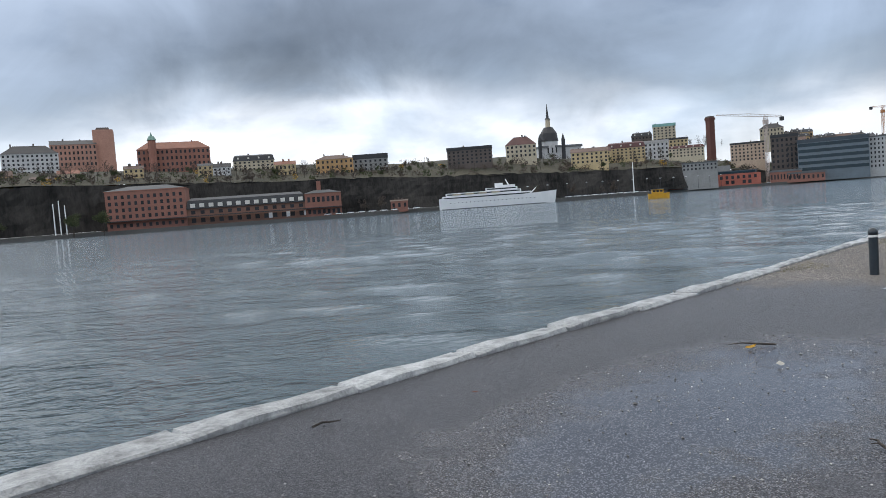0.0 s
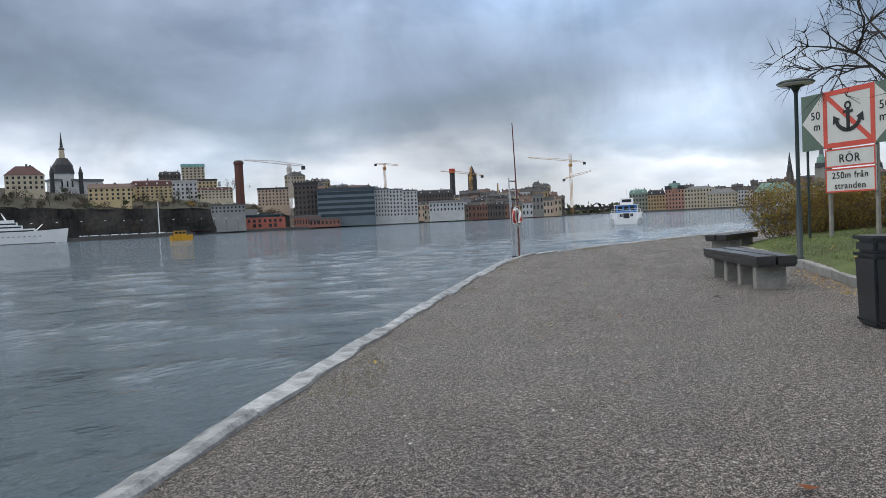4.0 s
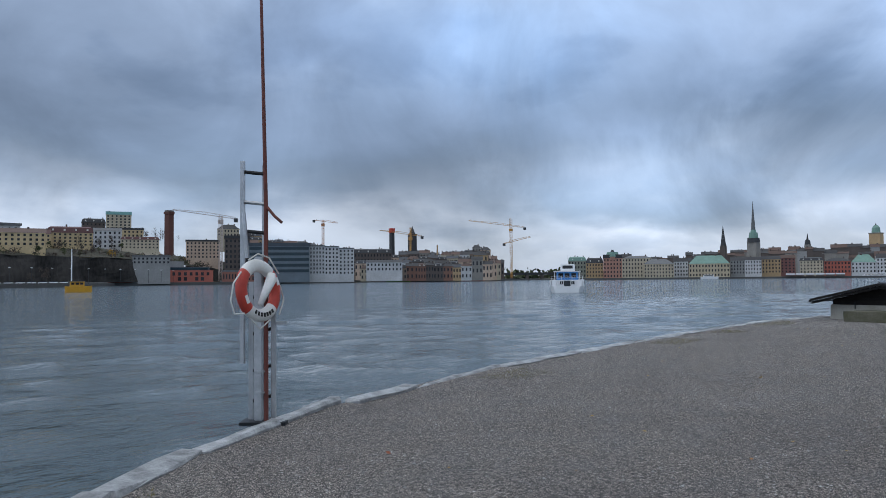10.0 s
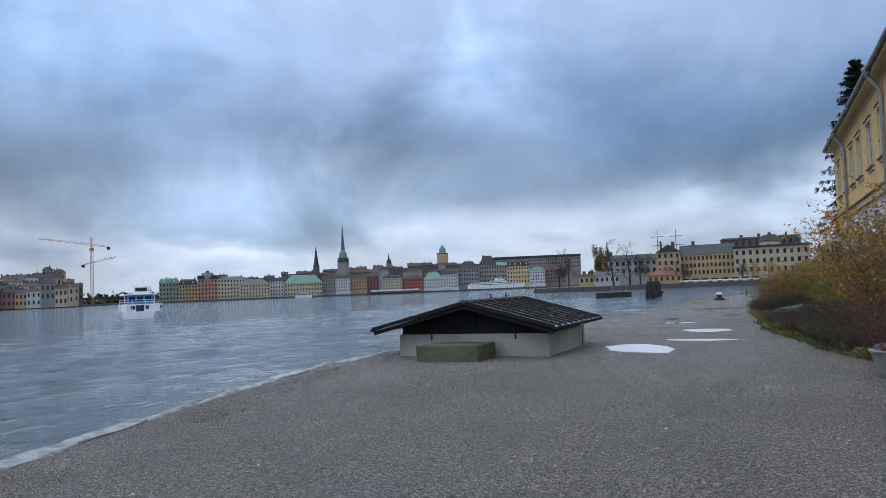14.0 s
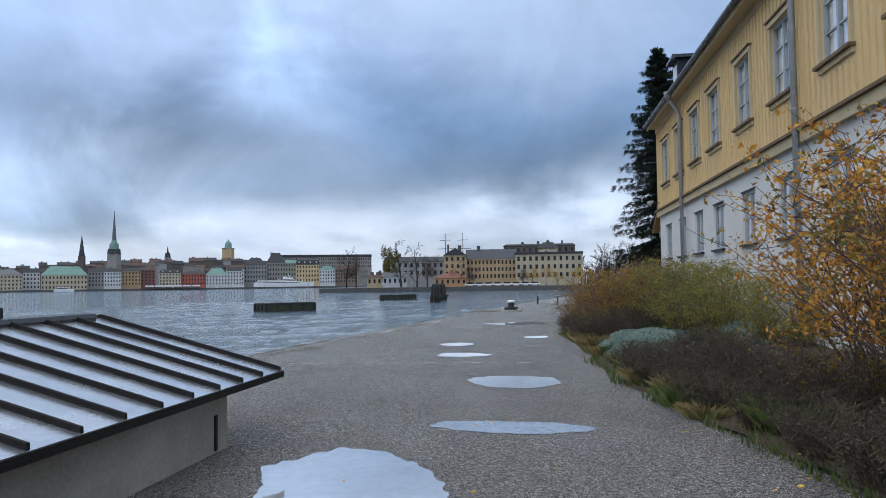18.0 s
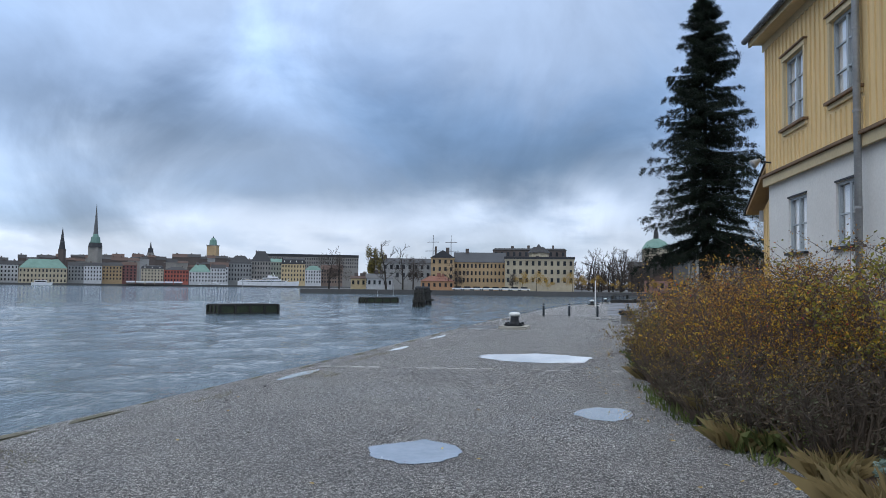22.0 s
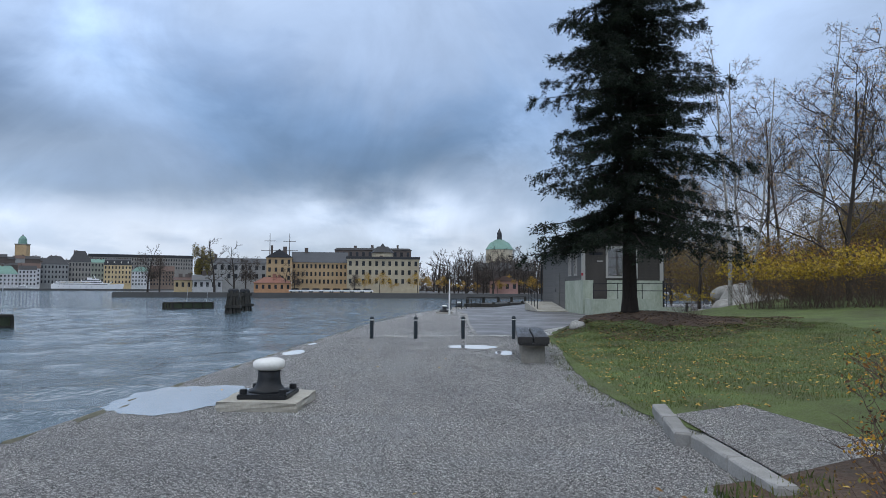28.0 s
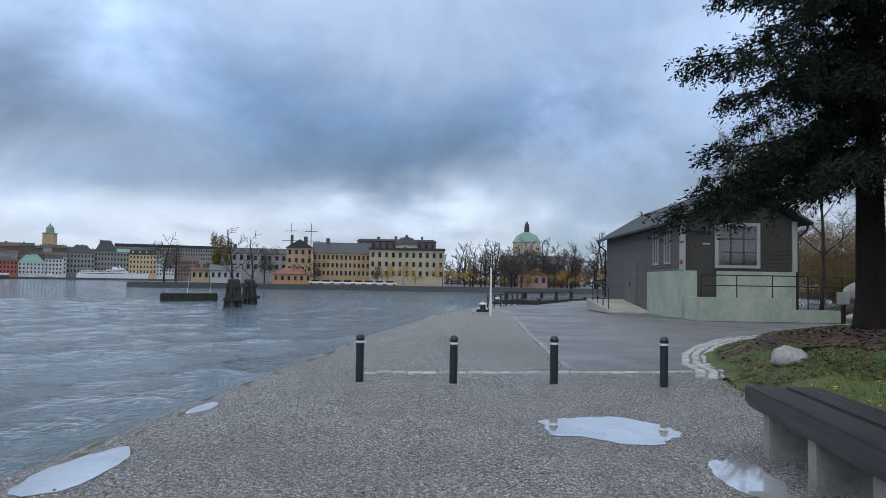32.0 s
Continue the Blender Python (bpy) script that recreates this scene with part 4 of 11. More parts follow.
        add_tube(bm, [(x, -e - 0.09, HALL_EAVE - 0.05), (x, -e - 0.06, HALL_EAVE - 0.22), (x, -0.16, HALL_EAVE - 0.50), (x, -0.11, HALL_EAVE - 0.68), (x, -0.11, 0.05)], 0.055, 12)
        add_turned(bm, [(0.06, HALL_EAVE - 0.22), (0.13, HALL_EAVE - 0.02), (0.14, HALL_EAVE + 0.04)], 12, pose(x, -e - 0.09, 0))
        pipe = part("downpipe", bm, M_ZINC, hall, "grey weathered downpipe", smooth=True)
        for z in (1.2, 2.6, 4.1, 5.4):
            bm = bmesh.new()
            add_turned(bm, [(0.064, z - 0.02), (0.064, z + 0.02)], 12, pose(x, -0.11, 0))
            part("bracket", bm, M_ZINC, pipe)
    for x in (1.75,):
        part("dormer", boxed(x - 0.42, x + 0.42, 0.30, 2.4, HALL_EAVE + 0.42, HALL_EAVE + 1.62), M_IRON, roof, "small black dormer")
        bm = bmesh.new()
        add_prism(bm, [(x - 0.58, 0.10), (x + 0.58, 0.10), (x + 0.58, 2.6), (x - 0.58, 2.6)], HALL_EAVE + 1.62, HALL_EAVE + 1.72)
        part("dormer_roof", bm, M_TIN, roof)
        part("dormer_window", boxed(x - 0.26, x + 0.26, 0.27, 0.295, HALL_EAVE + 0.87, HALL_EAVE + 1.46), M_CURTAIN, roof)
    # floodlights on brackets at the two corners
    for x, y in ((HALL_LEN - 0.25, -0.05), (HALL_END + 0.30, -0.05)):
        lampx = thing("wall_floodlight", hall.matrix_basis @ pose(x, y, BAND_Z + 0.32), "small grey floodlight on a wall bracket above the belt", "floodlight", "wall floodlights")
        bm = bmesh.new()
        add_tube(bm, [(0, 0.05, 0), (0, -0.12, 0.02), (0, -0.22, 0.05)], 0.018, 8)
        part("bracket", bm, M_IRON, lampx)
        bm = bmesh.new()
        add_turned(bm, [(0.03, -0.12), (0.06, -0.04), (0.10, 0.06), (0.11, 0.07)], 14, pose(0, -0.27, 0.0, 125, 0, 0))
        part("hood", bm, M_ZINC, lampx, smooth=True)
    # lean-to at the far end
    annex = thing("lean_to", hall.matrix_basis @ pose(0, 0, 0), "yellow boarded lean-to with a brown roof against the hall", "annex")
    x0, x1 = -1.52, HALL_END - 0.03
    bm = bmesh.new()
    add_prism(bm, [(x0, 0.3), (x1, 0.3), (x1, 5.5), (x0, 5.5)], -0.2, 3.2)
    tri = [(x0, 3.2), (x1, 3.2), (x1, 3.8)]
    for yy in (0.3, 5.5):
        bm.faces.new([bm.verts.new((a, yy, b)) for a, b in (tri if yy == 0.3 else tri[::-1])])
    wall = part("wall", bm, M_YELLOW, annex)
    x = x0 + 0.04
    while x < x1:
        part("batten", batten, None, wall, at=pose(x, 0.3, 0) @ Matrix.Diagonal((1, 1, 3.15 + (x - x0) * 0.55, 1)))
        x += 0.16
    bm = bmesh.new()
    add_box(bm, -1.90, x1, 0.0, 5.9, -0.04, 0.04)
    for v in bm.verts:
        v.co.z += 3.12 + (v.co.x + 1.90) * 0.62
    part("roof", bm, M_ANNEX_SOFFIT, annex, "brown boarded roof with a dark edge")
    bm = bmesh.new()
    add_box(bm, -1.93, x1, -0.03, 5.94, 0.042, 0.075)
    for v in bm.verts:
        v.co.z += 3.12 + (v.co.x + 1.90) * 0.62
    part("roof_felt", bm, M_ROOFFELT, annex)
    bm = bmesh.new()
    add_tube(bm, [(x0 - 0.05, 0.26, 3.15), (x0 - 0.05, 0.26, 2.9)], 0.06, 10)
    part("downpipe_stub", bm, M_ZINC, annex)


# ---------------------------------------------------------------- the low black hut
def build_hut():
    hut = thing("low_hut", pose(40.13, 24.31, 0, 0, 0, -6.5), "low hatch house with black tin roof on a concrete base", "hut")
    W, D, H = 2.62, 3.13, 0.43     # along x, along y
    bm = boxed(0, W, 0, D, -0.1, H)
    part("concrete_base", bm, M_CONCRETE, hut, "stained concrete base", bevel=0.012)
    rz, ze, o = 1.03, 0.55, 0.40
    mid = D / 2 - 0.06
    for x0, x1 in ((0.05, 0.12), (W - 0.12, W - 0.05)):
        bm = bmesh.new()
        pts = [(0.05, H), (D - 0.05, H), (D - 0.05, 0.58), (mid, rz - 0.07), (0.05, 0.58)]
        a = [bm.verts.new((x0, y, z)) for y, z in pts]
        b = [bm.verts.new((x1, y, z)) for y, z in pts]
        bm.faces.new(a[::-1])
        bm.faces.new(b)
        for k in range(5):
            bm.faces.new((a[k], a[(k + 1) % 5], b[(k + 1) % 5], b[k]))
        part("gable_panel", bm, M_TAR_WOOD, hut, "black tarred boards")
    for y0 in (0.05, D - 0.12):
        part("side_board", boxed(0.12, W - 0.12, y0, y0 + 0.07, H, 0.56), M_TAR_WOOD, hut)
    for k, z in enumerate((0.45, 0.54, 0.63, 0.73)):
        half = (D / 2 - 0.1) * (1 if z < 0.50 else (rz - 0.08 - z) / (rz - 0.62))
        part("board", boxed(0.022, 0.048, mid - half, mid + half, z, z + 0.085), M_TAR_WOOD, hut)
    part("post", boxed(0.0, 0.021, mid - 0.04, mid + 0.04, H + 0.02, rz - 0.12), M_TAR_WOOD, hut)
    for sgn in (1, -1):
        # a roof slope with standing seams
        y_e = -0.26 if sgn > 0 else D + o
        slope = Vector((0, (mid - y_e), rz - ze))
        bm = bmesh.new()
        x0, x1, t = -0.44, W + 0.56, 0.035
        q = [(x0, y_e, ze - 0.02), (x1, y_e, ze - 0.02), (x1, mid, rz - 0.02), (x0, mid, rz - 0.02)]
        lo = [bm.verts.new(p) for p in q]
        hi = [bm.verts.new((p[0], p[1], p[2] + t)) for p in q]
        bm.faces.new(lo[::-1])
        bm.faces.new(hi)
        for k in range(4):
            bm.faces.new((lo[k], lo[(k + 1) % 4], hi[(k + 1) % 4], hi[k]))
        bmesh.ops.recalc_face_normals(bm, faces=bm.faces)
        sl = part("roof_slope", bm, M_SHEET, hut, "wet dark sheet-metal slope with standing seams")
        for xe in (x0 - 0.014, x1 + 0.001):
            bm = bmesh.new()
            a = [bm.verts.new((xe + dx, y_e, ze - 0.035 + dz)) for dx, dz in ((0, 0.012), (0.013, 0.012), (0.013, 0.052), (0, 0.052))]
            b = [bm.verts.new((v.co.x, mid, v.co.z + rz - ze)) for v in a]
            bm.faces.new(a)
            bm.faces.new(b[::-1])
            for i in range(4):
                bm.faces.new((a[i], b[i], b[(i + 1) % 4], a[(i + 1) % 4]))
            bmesh.ops.recalc_face_normals(bm, faces=bm.faces)
            part("verge_trim", bm, M_TAR_WOOD, sl)
        ya = y_e - 0.014 if sgn > 0 else y_e + 0.001
        part("eaves_trim", boxed(x0, x1, ya, ya + 0.013, ze - 0.04, ze + 0.012), M_TAR_WOOD, sl)
        n = 9
        for k in range(n + 1):
            x = x0 + 0.03 + (x1 - x0 - 0.06) * k / n
            bm = bmesh.new()
            a = [bm.verts.new((x + dx, y_e + 0.01 * sgn, ze + t - 0.022 + dz)) for dx, dz in ((-0.016, 0), (0.016, 0), (0.012, 0.038), (-0.012, 0.038))]
            b = [bm.verts.new((v.co.x, mid, v.co.z + rz - ze)) for v in a]
            bm.faces.new(a)
            bm.faces.new(b[::-1])
            for i in range(4):
                bm.faces.new((a[i], b[i], b[(i + 1) % 4], a[(i + 1) % 4]))
            bmesh.ops.recalc_face_normals(bm, faces=bm.faces)
            part("seam", bm, M_TAR_WOOD, sl)
        bm = bmesh.new()
        q = [(x0 + 0.03, y_e + 0.05 * sgn, ze - 0.10), (x0 + 0.09, y_e + 0.05 * sgn, ze - 0.10), (x0 + 0.09, mid, rz - 0.10), (x0 + 0.03, mid, rz - 0.10)]
        lo = [bm.verts.new(p) for p in q]
        hi = [bm.verts.new((p[0], p[1], p[2] + 0.07)) for p in q]
        bm.faces.new(lo[::-1])
        bm.faces.new(hi)
        for k in range(4):
            bm.faces.new((lo[k], lo[(k + 1) % 4], hi[(k + 1) % 4], hi[k]))
        bmesh.ops.recalc_face_normals(bm, faces=bm.faces)
        part("bargeboard", bm, M_TAR_WOOD, hut)
    bm = bmesh.new()
    add_tube(bm, [(-0.45, mid, rz + 0.025), (W + 0.40, mid, rz + 0.025)], 0.05, 8)
    part("ridge_cap", bm, M_TIN, hut)
    for x in (1.0, 1.9):
        bm = bmesh.new()
        add_tube(bm, [(x, mid, rz + 0.05), (x, mid, rz + 0.15)], 0.016, 8)
        part("ridge_peg", bm, M_IRON, hut)
    for y in (0.65, 2.4):
        part("hatch_hook", boxed(-0.02, -0.001, y - 0.012, y + 0.012, 0.32, 0.52), M_IRON, hut)
    part("side_strap", boxed(W - 0.24, W - 0.20, -0.012, -0.001, 0.02, 0.30), M_IRON, hut, "black iron strap")
    step = thing("concrete_step", pose(39.20, 25.42, 0, 0, 0, -5), "mossy concrete step before the hut", "step")
    bm = boxed(0, 0.93, 0, 1.20, -0.05, 0.29)
    bmesh.ops.subdivide_edges(bm, edges=bm.edges[:], cuts=3, use_grid_fill=True)
    rnd = random.Random(2)
    for v in bm.verts:
        v.co += Vector((rnd.uniform(-1, 1), rnd.uniform(-1, 1), rnd.uniform(-1, 1))) * 0.008
    part("step_block", bm, M_MOSSY, step)


# ---------------------------------------------------------------- the grey boathouse
def build_boathouse():
    home = thing("boathouse", pose(97.05, 6.13, 0.15, 0, 0, -98.6), "grey weatherboarded boathouse on a pale plaster plinth", "building")
    W, D, P, E, R = 4.0, 12.2, 1.72, 3.55, 4.85
    bm = boxed(-0.02, W + 0.02, 0.0, D, 0.0, P)
    bm2 = bmesh.new()
    add_box(bm2, -0.03, 0.5, -0.03, 4.5, 0.0, P)
    add_box(bm2, 1.2, W + 0.03, -0.03, 0.3, 0.0, P)
    part("plinth", bm2, M_GREEN_PLASTER, home, "pale green-stained plaster plinth")
    bm.free()
    bm = boxed(0.0, W, 0.3, D, 0.0, E)
    part("wall_core", bm, M_GREY_BOARD, home)
    bm = boxed(0.02, W - 0.02, 0.02, 0.29, 0.0, E)
    tri = [(0.02, E), (W - 0.02, E), (W / 2, R - 0.1)]
    f0 = [bm.verts.new((a, 0.02, b)) for a, b in tri]
    f1 = [bm.verts.new((a, 0.29, b)) for a, b in tri]
    bm.faces.new(f0)
    bm.faces.new(f1[::-1])
    for k in range(3):
        bm.faces.new((f0[k], f1[k], f1[(k + 1) % 3], f0[(k + 1) % 3]))
    part("front_core", bm, M_BROWN_BOARD, home, "dark brown-black front")
    front = part("front_sill", boxed(0.1, W - 0.1, 0.005, 0.019, P, P + 0.05), M_BROWN_BOARD, home)
    side = part("side_sill", boxed(-0.019, -0.005, 4.6, D - 0.1, 0.05, 0.1), M_GREY_BOARD, home)
    strip = mesh_of("weatherboard", boxed(0, 1, -0.022, 0.0, 0, 0.135), M_BROWN_BOARD)
    strip2 = mesh_of("weatherboard", boxed(0, 1, -0.022, 0.0, 0, 0.135), M_GREY_BOARD)
    z = P + 0.02
    while z < R - 0.25:
        half = (W / 2 - 0.12) * (1.0 if z + 0.1 < E else max(0.05, (R - 0.15 - z) / (R - 0.1 - E)))
        if 1.88 <= z + 0.07 <= 3.45:
            for a, b in ((W / 2 - half, 1.14), (2.76, W / 2 + half)):
                part("weatherboard", strip, None, front, at=pose(a, 0.02, z, 4, 0, 0) @ Matrix.Diagonal((b - a, 1, 1, 1)))
        else:
            part("weatherboard", strip, None, front, at=pose(W / 2 - half, 0.02, z, 4, 0, 0) @ Matrix.Diagonal((2 * half, 1, 1, 1)))
        z += 0.145
    z = 0.12
    while z < E - 0.12:
        a = 4.55 if z < P else 0.12
        for c, d in (((a, D - 0.1),) if not 2.0 <= z + 0.07 <= 3.42 else ((0.12, 1.35), (2.05, 2.85), (3.55, D - 0.1))):
            part("weatherboard", strip2, None, side, at=pose(0.0, d, z, 0, 0, -90) @ pose(0, 0, 0, 4) @ Matrix.Diagonal((d - c, 1, 1, 1)))
        z += 0.145
    for x in (0.0, W):
        part("corner_board", boxed(x - 0.09, x + 0.09, -0.04, 0.10, P, E - 0.02), M_PALE_TRIM, home, "pale corner board")
    # front window, side windows, door
    win = part("window", boxed(1.22, 2.68, 0.012, 0.03, 1.9, 3.38), M_ROOM, home, "large many-paned window with a pale frame")
    bm = bmesh.new()
    for a, b, c, d in ((1.14, 1.26, 1.83, 3.45), (2.64, 2.76, 1.83, 3.45), (1.26, 2.64, 1.83, 1.93), (1.26, 2.64, 3.34, 3.45)):
        add_box(bm, a, b, -0.05, 0.04, c, d)
    part("frame", bm, M_PALE_TRIM, win)
    bm = bmesh.new()
    for k in (1, 2):
        add_box(bm, 1.26 + 1.38 * k / 3 - 0.02, 1.26 + 1.38 * k / 3 + 0.02, -0.03, 0.01, 1.93, 3.34)
        add_box(bm, 1.26, 2.64, -0.026, 0.008, 1.93 + 1.41 * k / 3 - 0.02, 1.93 + 1.41 * k / 3 + 0.02)
    part("glazing_bar", bm, M_BROWN_BOARD, win)
    pane = part("pane", boxed(1.26, 2.64, -0.002, 0.004, 1.93, 3.34), M_GLASS, win)
    for y in (1.4, 2.9):
        w2 = part("side_window", boxed(-0.02, 0.02, y, y + 0.62, 2.02, 3.36), M_DARK_PANE, home, "narrow pale-framed side window")
        bm = bmesh.new()
        for a, b, c, d in ((y - 0.06, y + 0.04, 1.98, 3.42), (y + 0.58, y + 0.68, 1.98, 3.42), (y + 0.04, y + 0.58, 1.98, 2.06), (y + 0.04, y + 0.58, 3.34, 3.42), (y + 0.28, y + 0.34, 2.06, 3.34)):
            add_box(bm, -0.06, 0.0, a, b, c, d)
        part("frame", bm, M_PALE_TRIM, w2)
    door = part("door", boxed(0.3, 1.08, -0.012, 0.004, 0.9, 2.6), M_BROWN_BOARD, home, "closed dark boarded door")
    part("sign_plate", boxed(0.7, 0.98, -0.03, -0.013, 2.66, 2.72), M_PALE_TRIM, door)
    door2 = part("side_door", boxed(-0.05, -0.024, 6.2, 8.2, 0.2, 2.2), M_GREY_BOARD, home, "grey double side door")
    part("door_handle", boxed(-0.09, -0.051, 7.15, 7.19, 1.1, 1.3), M_IRON, door2)
    part("vent_grille", boxed(0.3, 0.98, -0.03, -0.012, 3.0, 3.14), M_IRON, home)
    part("sensor_box", boxed(-0.12, -0.03, -0.09, -0.0301, 1.95, 2.08), plain("red_box", (0.32, 0.02, 0.03), 0.5), home, "small red box at the corner")
    # roof
    o, e = 0.45, 0.5
    for sgn in (0, 1):
        bm = bmesh.new()
        xa = -o if sgn == 0 else W + o
        za = E - 0.05 - 0.1
        q = [(xa, -e, za), (W / 2, -e, R), (W / 2, D + e, R), (xa, D + e, za)]
        lo = [bm.verts.new(p) for p in q]
        hi = [bm.verts.new((p[0], p[1], p[2] + 0.09)) for p in q]
        bm.faces.new(lo)
        bm.faces.new(hi[::-1])
        for k in range(4):
            bm.faces.new((lo[k], hi[k], hi[(k + 1) % 4], lo[(k + 1) % 4]))
        bmesh.ops.recalc_face_normals(bm, faces=bm.faces)
        part("roof_slope", bm, M_ROOFFELT, home, "grey roof of rolled felt")
    for x, y in ((-0.52, D - 0.1), (W + 0.52, 0.0)):
        bm = bmesh.new()
        sg = 1 if x < 0 else -1
        add_tube(bm, [(x, y, E - 0.1), (x + 0.1 * sg, y, E - 0.35), (x + 0.42 * sg, y, E - 0.6), (x + 0.42 * sg, y, 0.05)], 0.045, 8)
        part("downpipe", bm, M_IRON, home)
    # ramp and railings before the front
    ramp_ = thing("ramp_wall", home.matrix_basis @ pose(0.05, -1.55, 0), "pale concrete access ramp wall before the boathouse", "ramp")
    part("wall", boxed(0, 3.1, 0, 0.16, 0, 0.80), M_GREEN_PLASTER, ramp_)
    part("low_wall", boxed(3.101, 4.9, 0, 0.16, 0, 0.42), M_GREEN_PLASTER, ramp_)
    bm = boxed(0, 0.16, 0.161, 1.5, 0, 0.80)
    part("end_wall", bm, M_GREEN_PLASTER, ramp_)
    bm = bmesh.new()
    lo = [bm.verts.new(p) for p in ((0.17, 0.17, 0), (4.9, 0.17, 0), (4.9, 1.5, 0), (0.17, 1.5, 0))]
    hi = [bm.verts.new(p) for p in ((0.17, 0.17, 0.74), (4.9, 0.17, 0.12), (4.9, 1.5, 0.12), (0.17, 1.5, 0.74))]
    bm.faces.new(lo[::-1])
    bm.faces.new(hi)
    for k in range(4):
        bm.faces.new((lo[k], lo[(k + 1) % 4], hi[(k + 1) % 4], hi[k]))
    part("ramp_floor", bm, M_CONCRETE, ramp_)
    rail = thing("ramp_railing", home.matrix_basis @ pose(0.05, -1.47, 0), "thin black steel railing on the ramp", "railing")
    post = bmesh.new()
    add_tube(post, [(0, 0, 0), (0, 0, 0.75)], 0.02, 8)
    post = mesh_of("post", post, M_IRON)
    for x in (0.1, 1.3, 2.5, 3.7, 4.85):
        part("post", post, None, rail, at=pose(x, 0, 0.80 if x < 3.1 else 0.42) @ Matrix.Diagonal((1, 1, 1.0 if x < 3.1 else 1.5, 1)))
    for h in (0.4, 0.75):
        bm = bmesh.new()
        add_tube(bm, [(0.1, 0, 0.80 + h), (4.85, 0, 0.80 + h)], 0.018, 8)
        part("rail", bm, M_IRON, rail)
    rail2 = thing("side_railing", home.matrix_basis @ pose(-1.6, 4.6, 0), "thin black steel railing at the side ramp", "railing")
    for y in (0, 1.1, 2.2, 3.3):
        part("post", post, None, rail2, at=pose(0, y, 0.05 + 0.1 * y) @ Matrix.Diagonal((1, 1, 1.25, 1)))
    for h in (0.5, 0.95):
        bm = bmesh.new()
        add_tube(bm, [(0, 0, 0.05 + h), (0, 3.3, 0.38 + h)], 0.018, 8)
        part("rail", bm, M_IRON, rail2)
    bm = bmesh.new()
    lo = [bm.verts.new(p) for p in ((-1.75, 3.6, 0), (-0.05, 3.6, 0), (-0.05, 8.6, 0), (-1.75, 8.6, 0))]
    hi = [bm.verts.new(p) for p in ((-1.75, 3.6, 0.06), (-0.05, 3.6, 0.06), (-0.05, 8.6, 0.5), (-1.75, 8.6, 0.5))]
    bm.faces.new(lo[::-1])
    bm.faces.new(hi)
    for k in range(4):
        bm.faces.new((lo[k], lo[(k + 1) % 4], hi[(k + 1) % 4], hi[k]))
    sr = thing("side_ramp", home.matrix_basis, "low concrete ramp along the boathouse side", "ramp")
    part("ramp_floor", bm, M_CONCRETE, sr)


build_coping()
build_puddles()
build_ground_patches()
build_hall()
build_hut()
build_boathouse()

# ---------------------------------------------------------------- loose and fixed things on the quay
M_PLANK = surface("wet_black_planks", (0.030, 0.027, 0.025), (0.014, 0.013, 0.013), rough=0.32, scale=2.0, fine=26, bump=0.4, bump_size=0.004, stretch=(0.5, 7, 7), rough2=0.5)
M_LEG = surface("cast_concrete_leg", (0.30, 0.285, 0.255), (0.16, 0.15, 0.13), rough=0.85, scale=3, fine=35, bump=0.5, bump_size=0.006)
M_POST = surface("blue_black_post_paint", (0.020, 0.030, 0.038), (0.012, 0.018, 0.024), rough=0.35, scale=4, fine=30, bump=0.1, bump_size=0.002)
M_WHITE = surface("white_paint", (0.74, 0.74, 0.72), (0.60, 0.60, 0.57), rough=0.45, scale=4, fine=26, bump=0.15, bump_size=0.003)
M_RED = surface("faded_red_paint", (0.50, 0.055, 0.030), (0.36, 0.035, 0.022), rough=0.5, scale=5, fine=30, bump=0.1, bump_size=0.002)
M_ALU = surface("dull_aluminium", (0.52, 0.53, 0.54), (0.36, 0.37, 0.38), rough=0.42, metal=0.7, scale=4, fine=30, bump=0.1, bump_size=0.002)
M_RUSTY = surface("rusty_red_rod", (0.16, 0.040, 0.028), (0.085, 0.026, 0.020), rough=0.7, scale=6, fine=40, bump=0.3, bump_size=0.003)
M_SIGN_WHITE = plain("sign_white", (0.62, 0.62, 0.58), 0.55)
M_SIGN_RED = plain("sign_red", (0.62, 0.085, 0.055), 0.55)
M_SIGN_GREEN = surface("sign_dull_green", (0.115, 0.165, 0.125), (0.085, 0.125, 0.095), rough=0.6, scale=2, fine=15, bump=0.1, bump_size=0.002)
M_INK = plain("sign_black", (0.015, 0.015, 0.015), 0.55)
M_DARK_GREEN = surface("dark_green_lamp_paint", (0.020, 0.035, 0.034), (0.012, 0.022, 0.022), rough=0.4, scale=4, fine=30, bump=0.1, bump_size=0.002)
M_BIN = surface("black_litter_bin", (0.020, 0.022, 0.025), (0.012, 0.013, 0.015), rough=0.4, scale=3, fine=24, bump=0.15, bump_size=0.003)
M_ROPE = plain("white_rope", (0.62, 0.61, 0.57), 0.8)
M_PLANTER = surface("weathered_planter_concrete", (0.36, 0.36, 0.34), (0.15, 0.155, 0.15), rough=0.85, scale=4, fine=30, bump=0.4, bump_size=0.006)
M_ROCK = surface("pale_rock", (0.44, 0.43, 0.40), (0.22, 0.215, 0.20), rough=0.85, scale=2.5, fine=22, bump=0.7, bump_size=0.02)
M_OLD_TIMBER = surface("black_sea_timber", (0.040, 0.036, 0.030), (0.016, 0.016, 0.013), rough=0.8, scale=1.2, fine=10, bump=0.6, bump_size=0.02)
M_ALGAE = surface("green_algae_timber", (0.050, 0.062, 0.030), (0.022, 0.028, 0.016), rough=0.85, scale=1.0, fine=8, bump=0.5, bump_size=0.02)


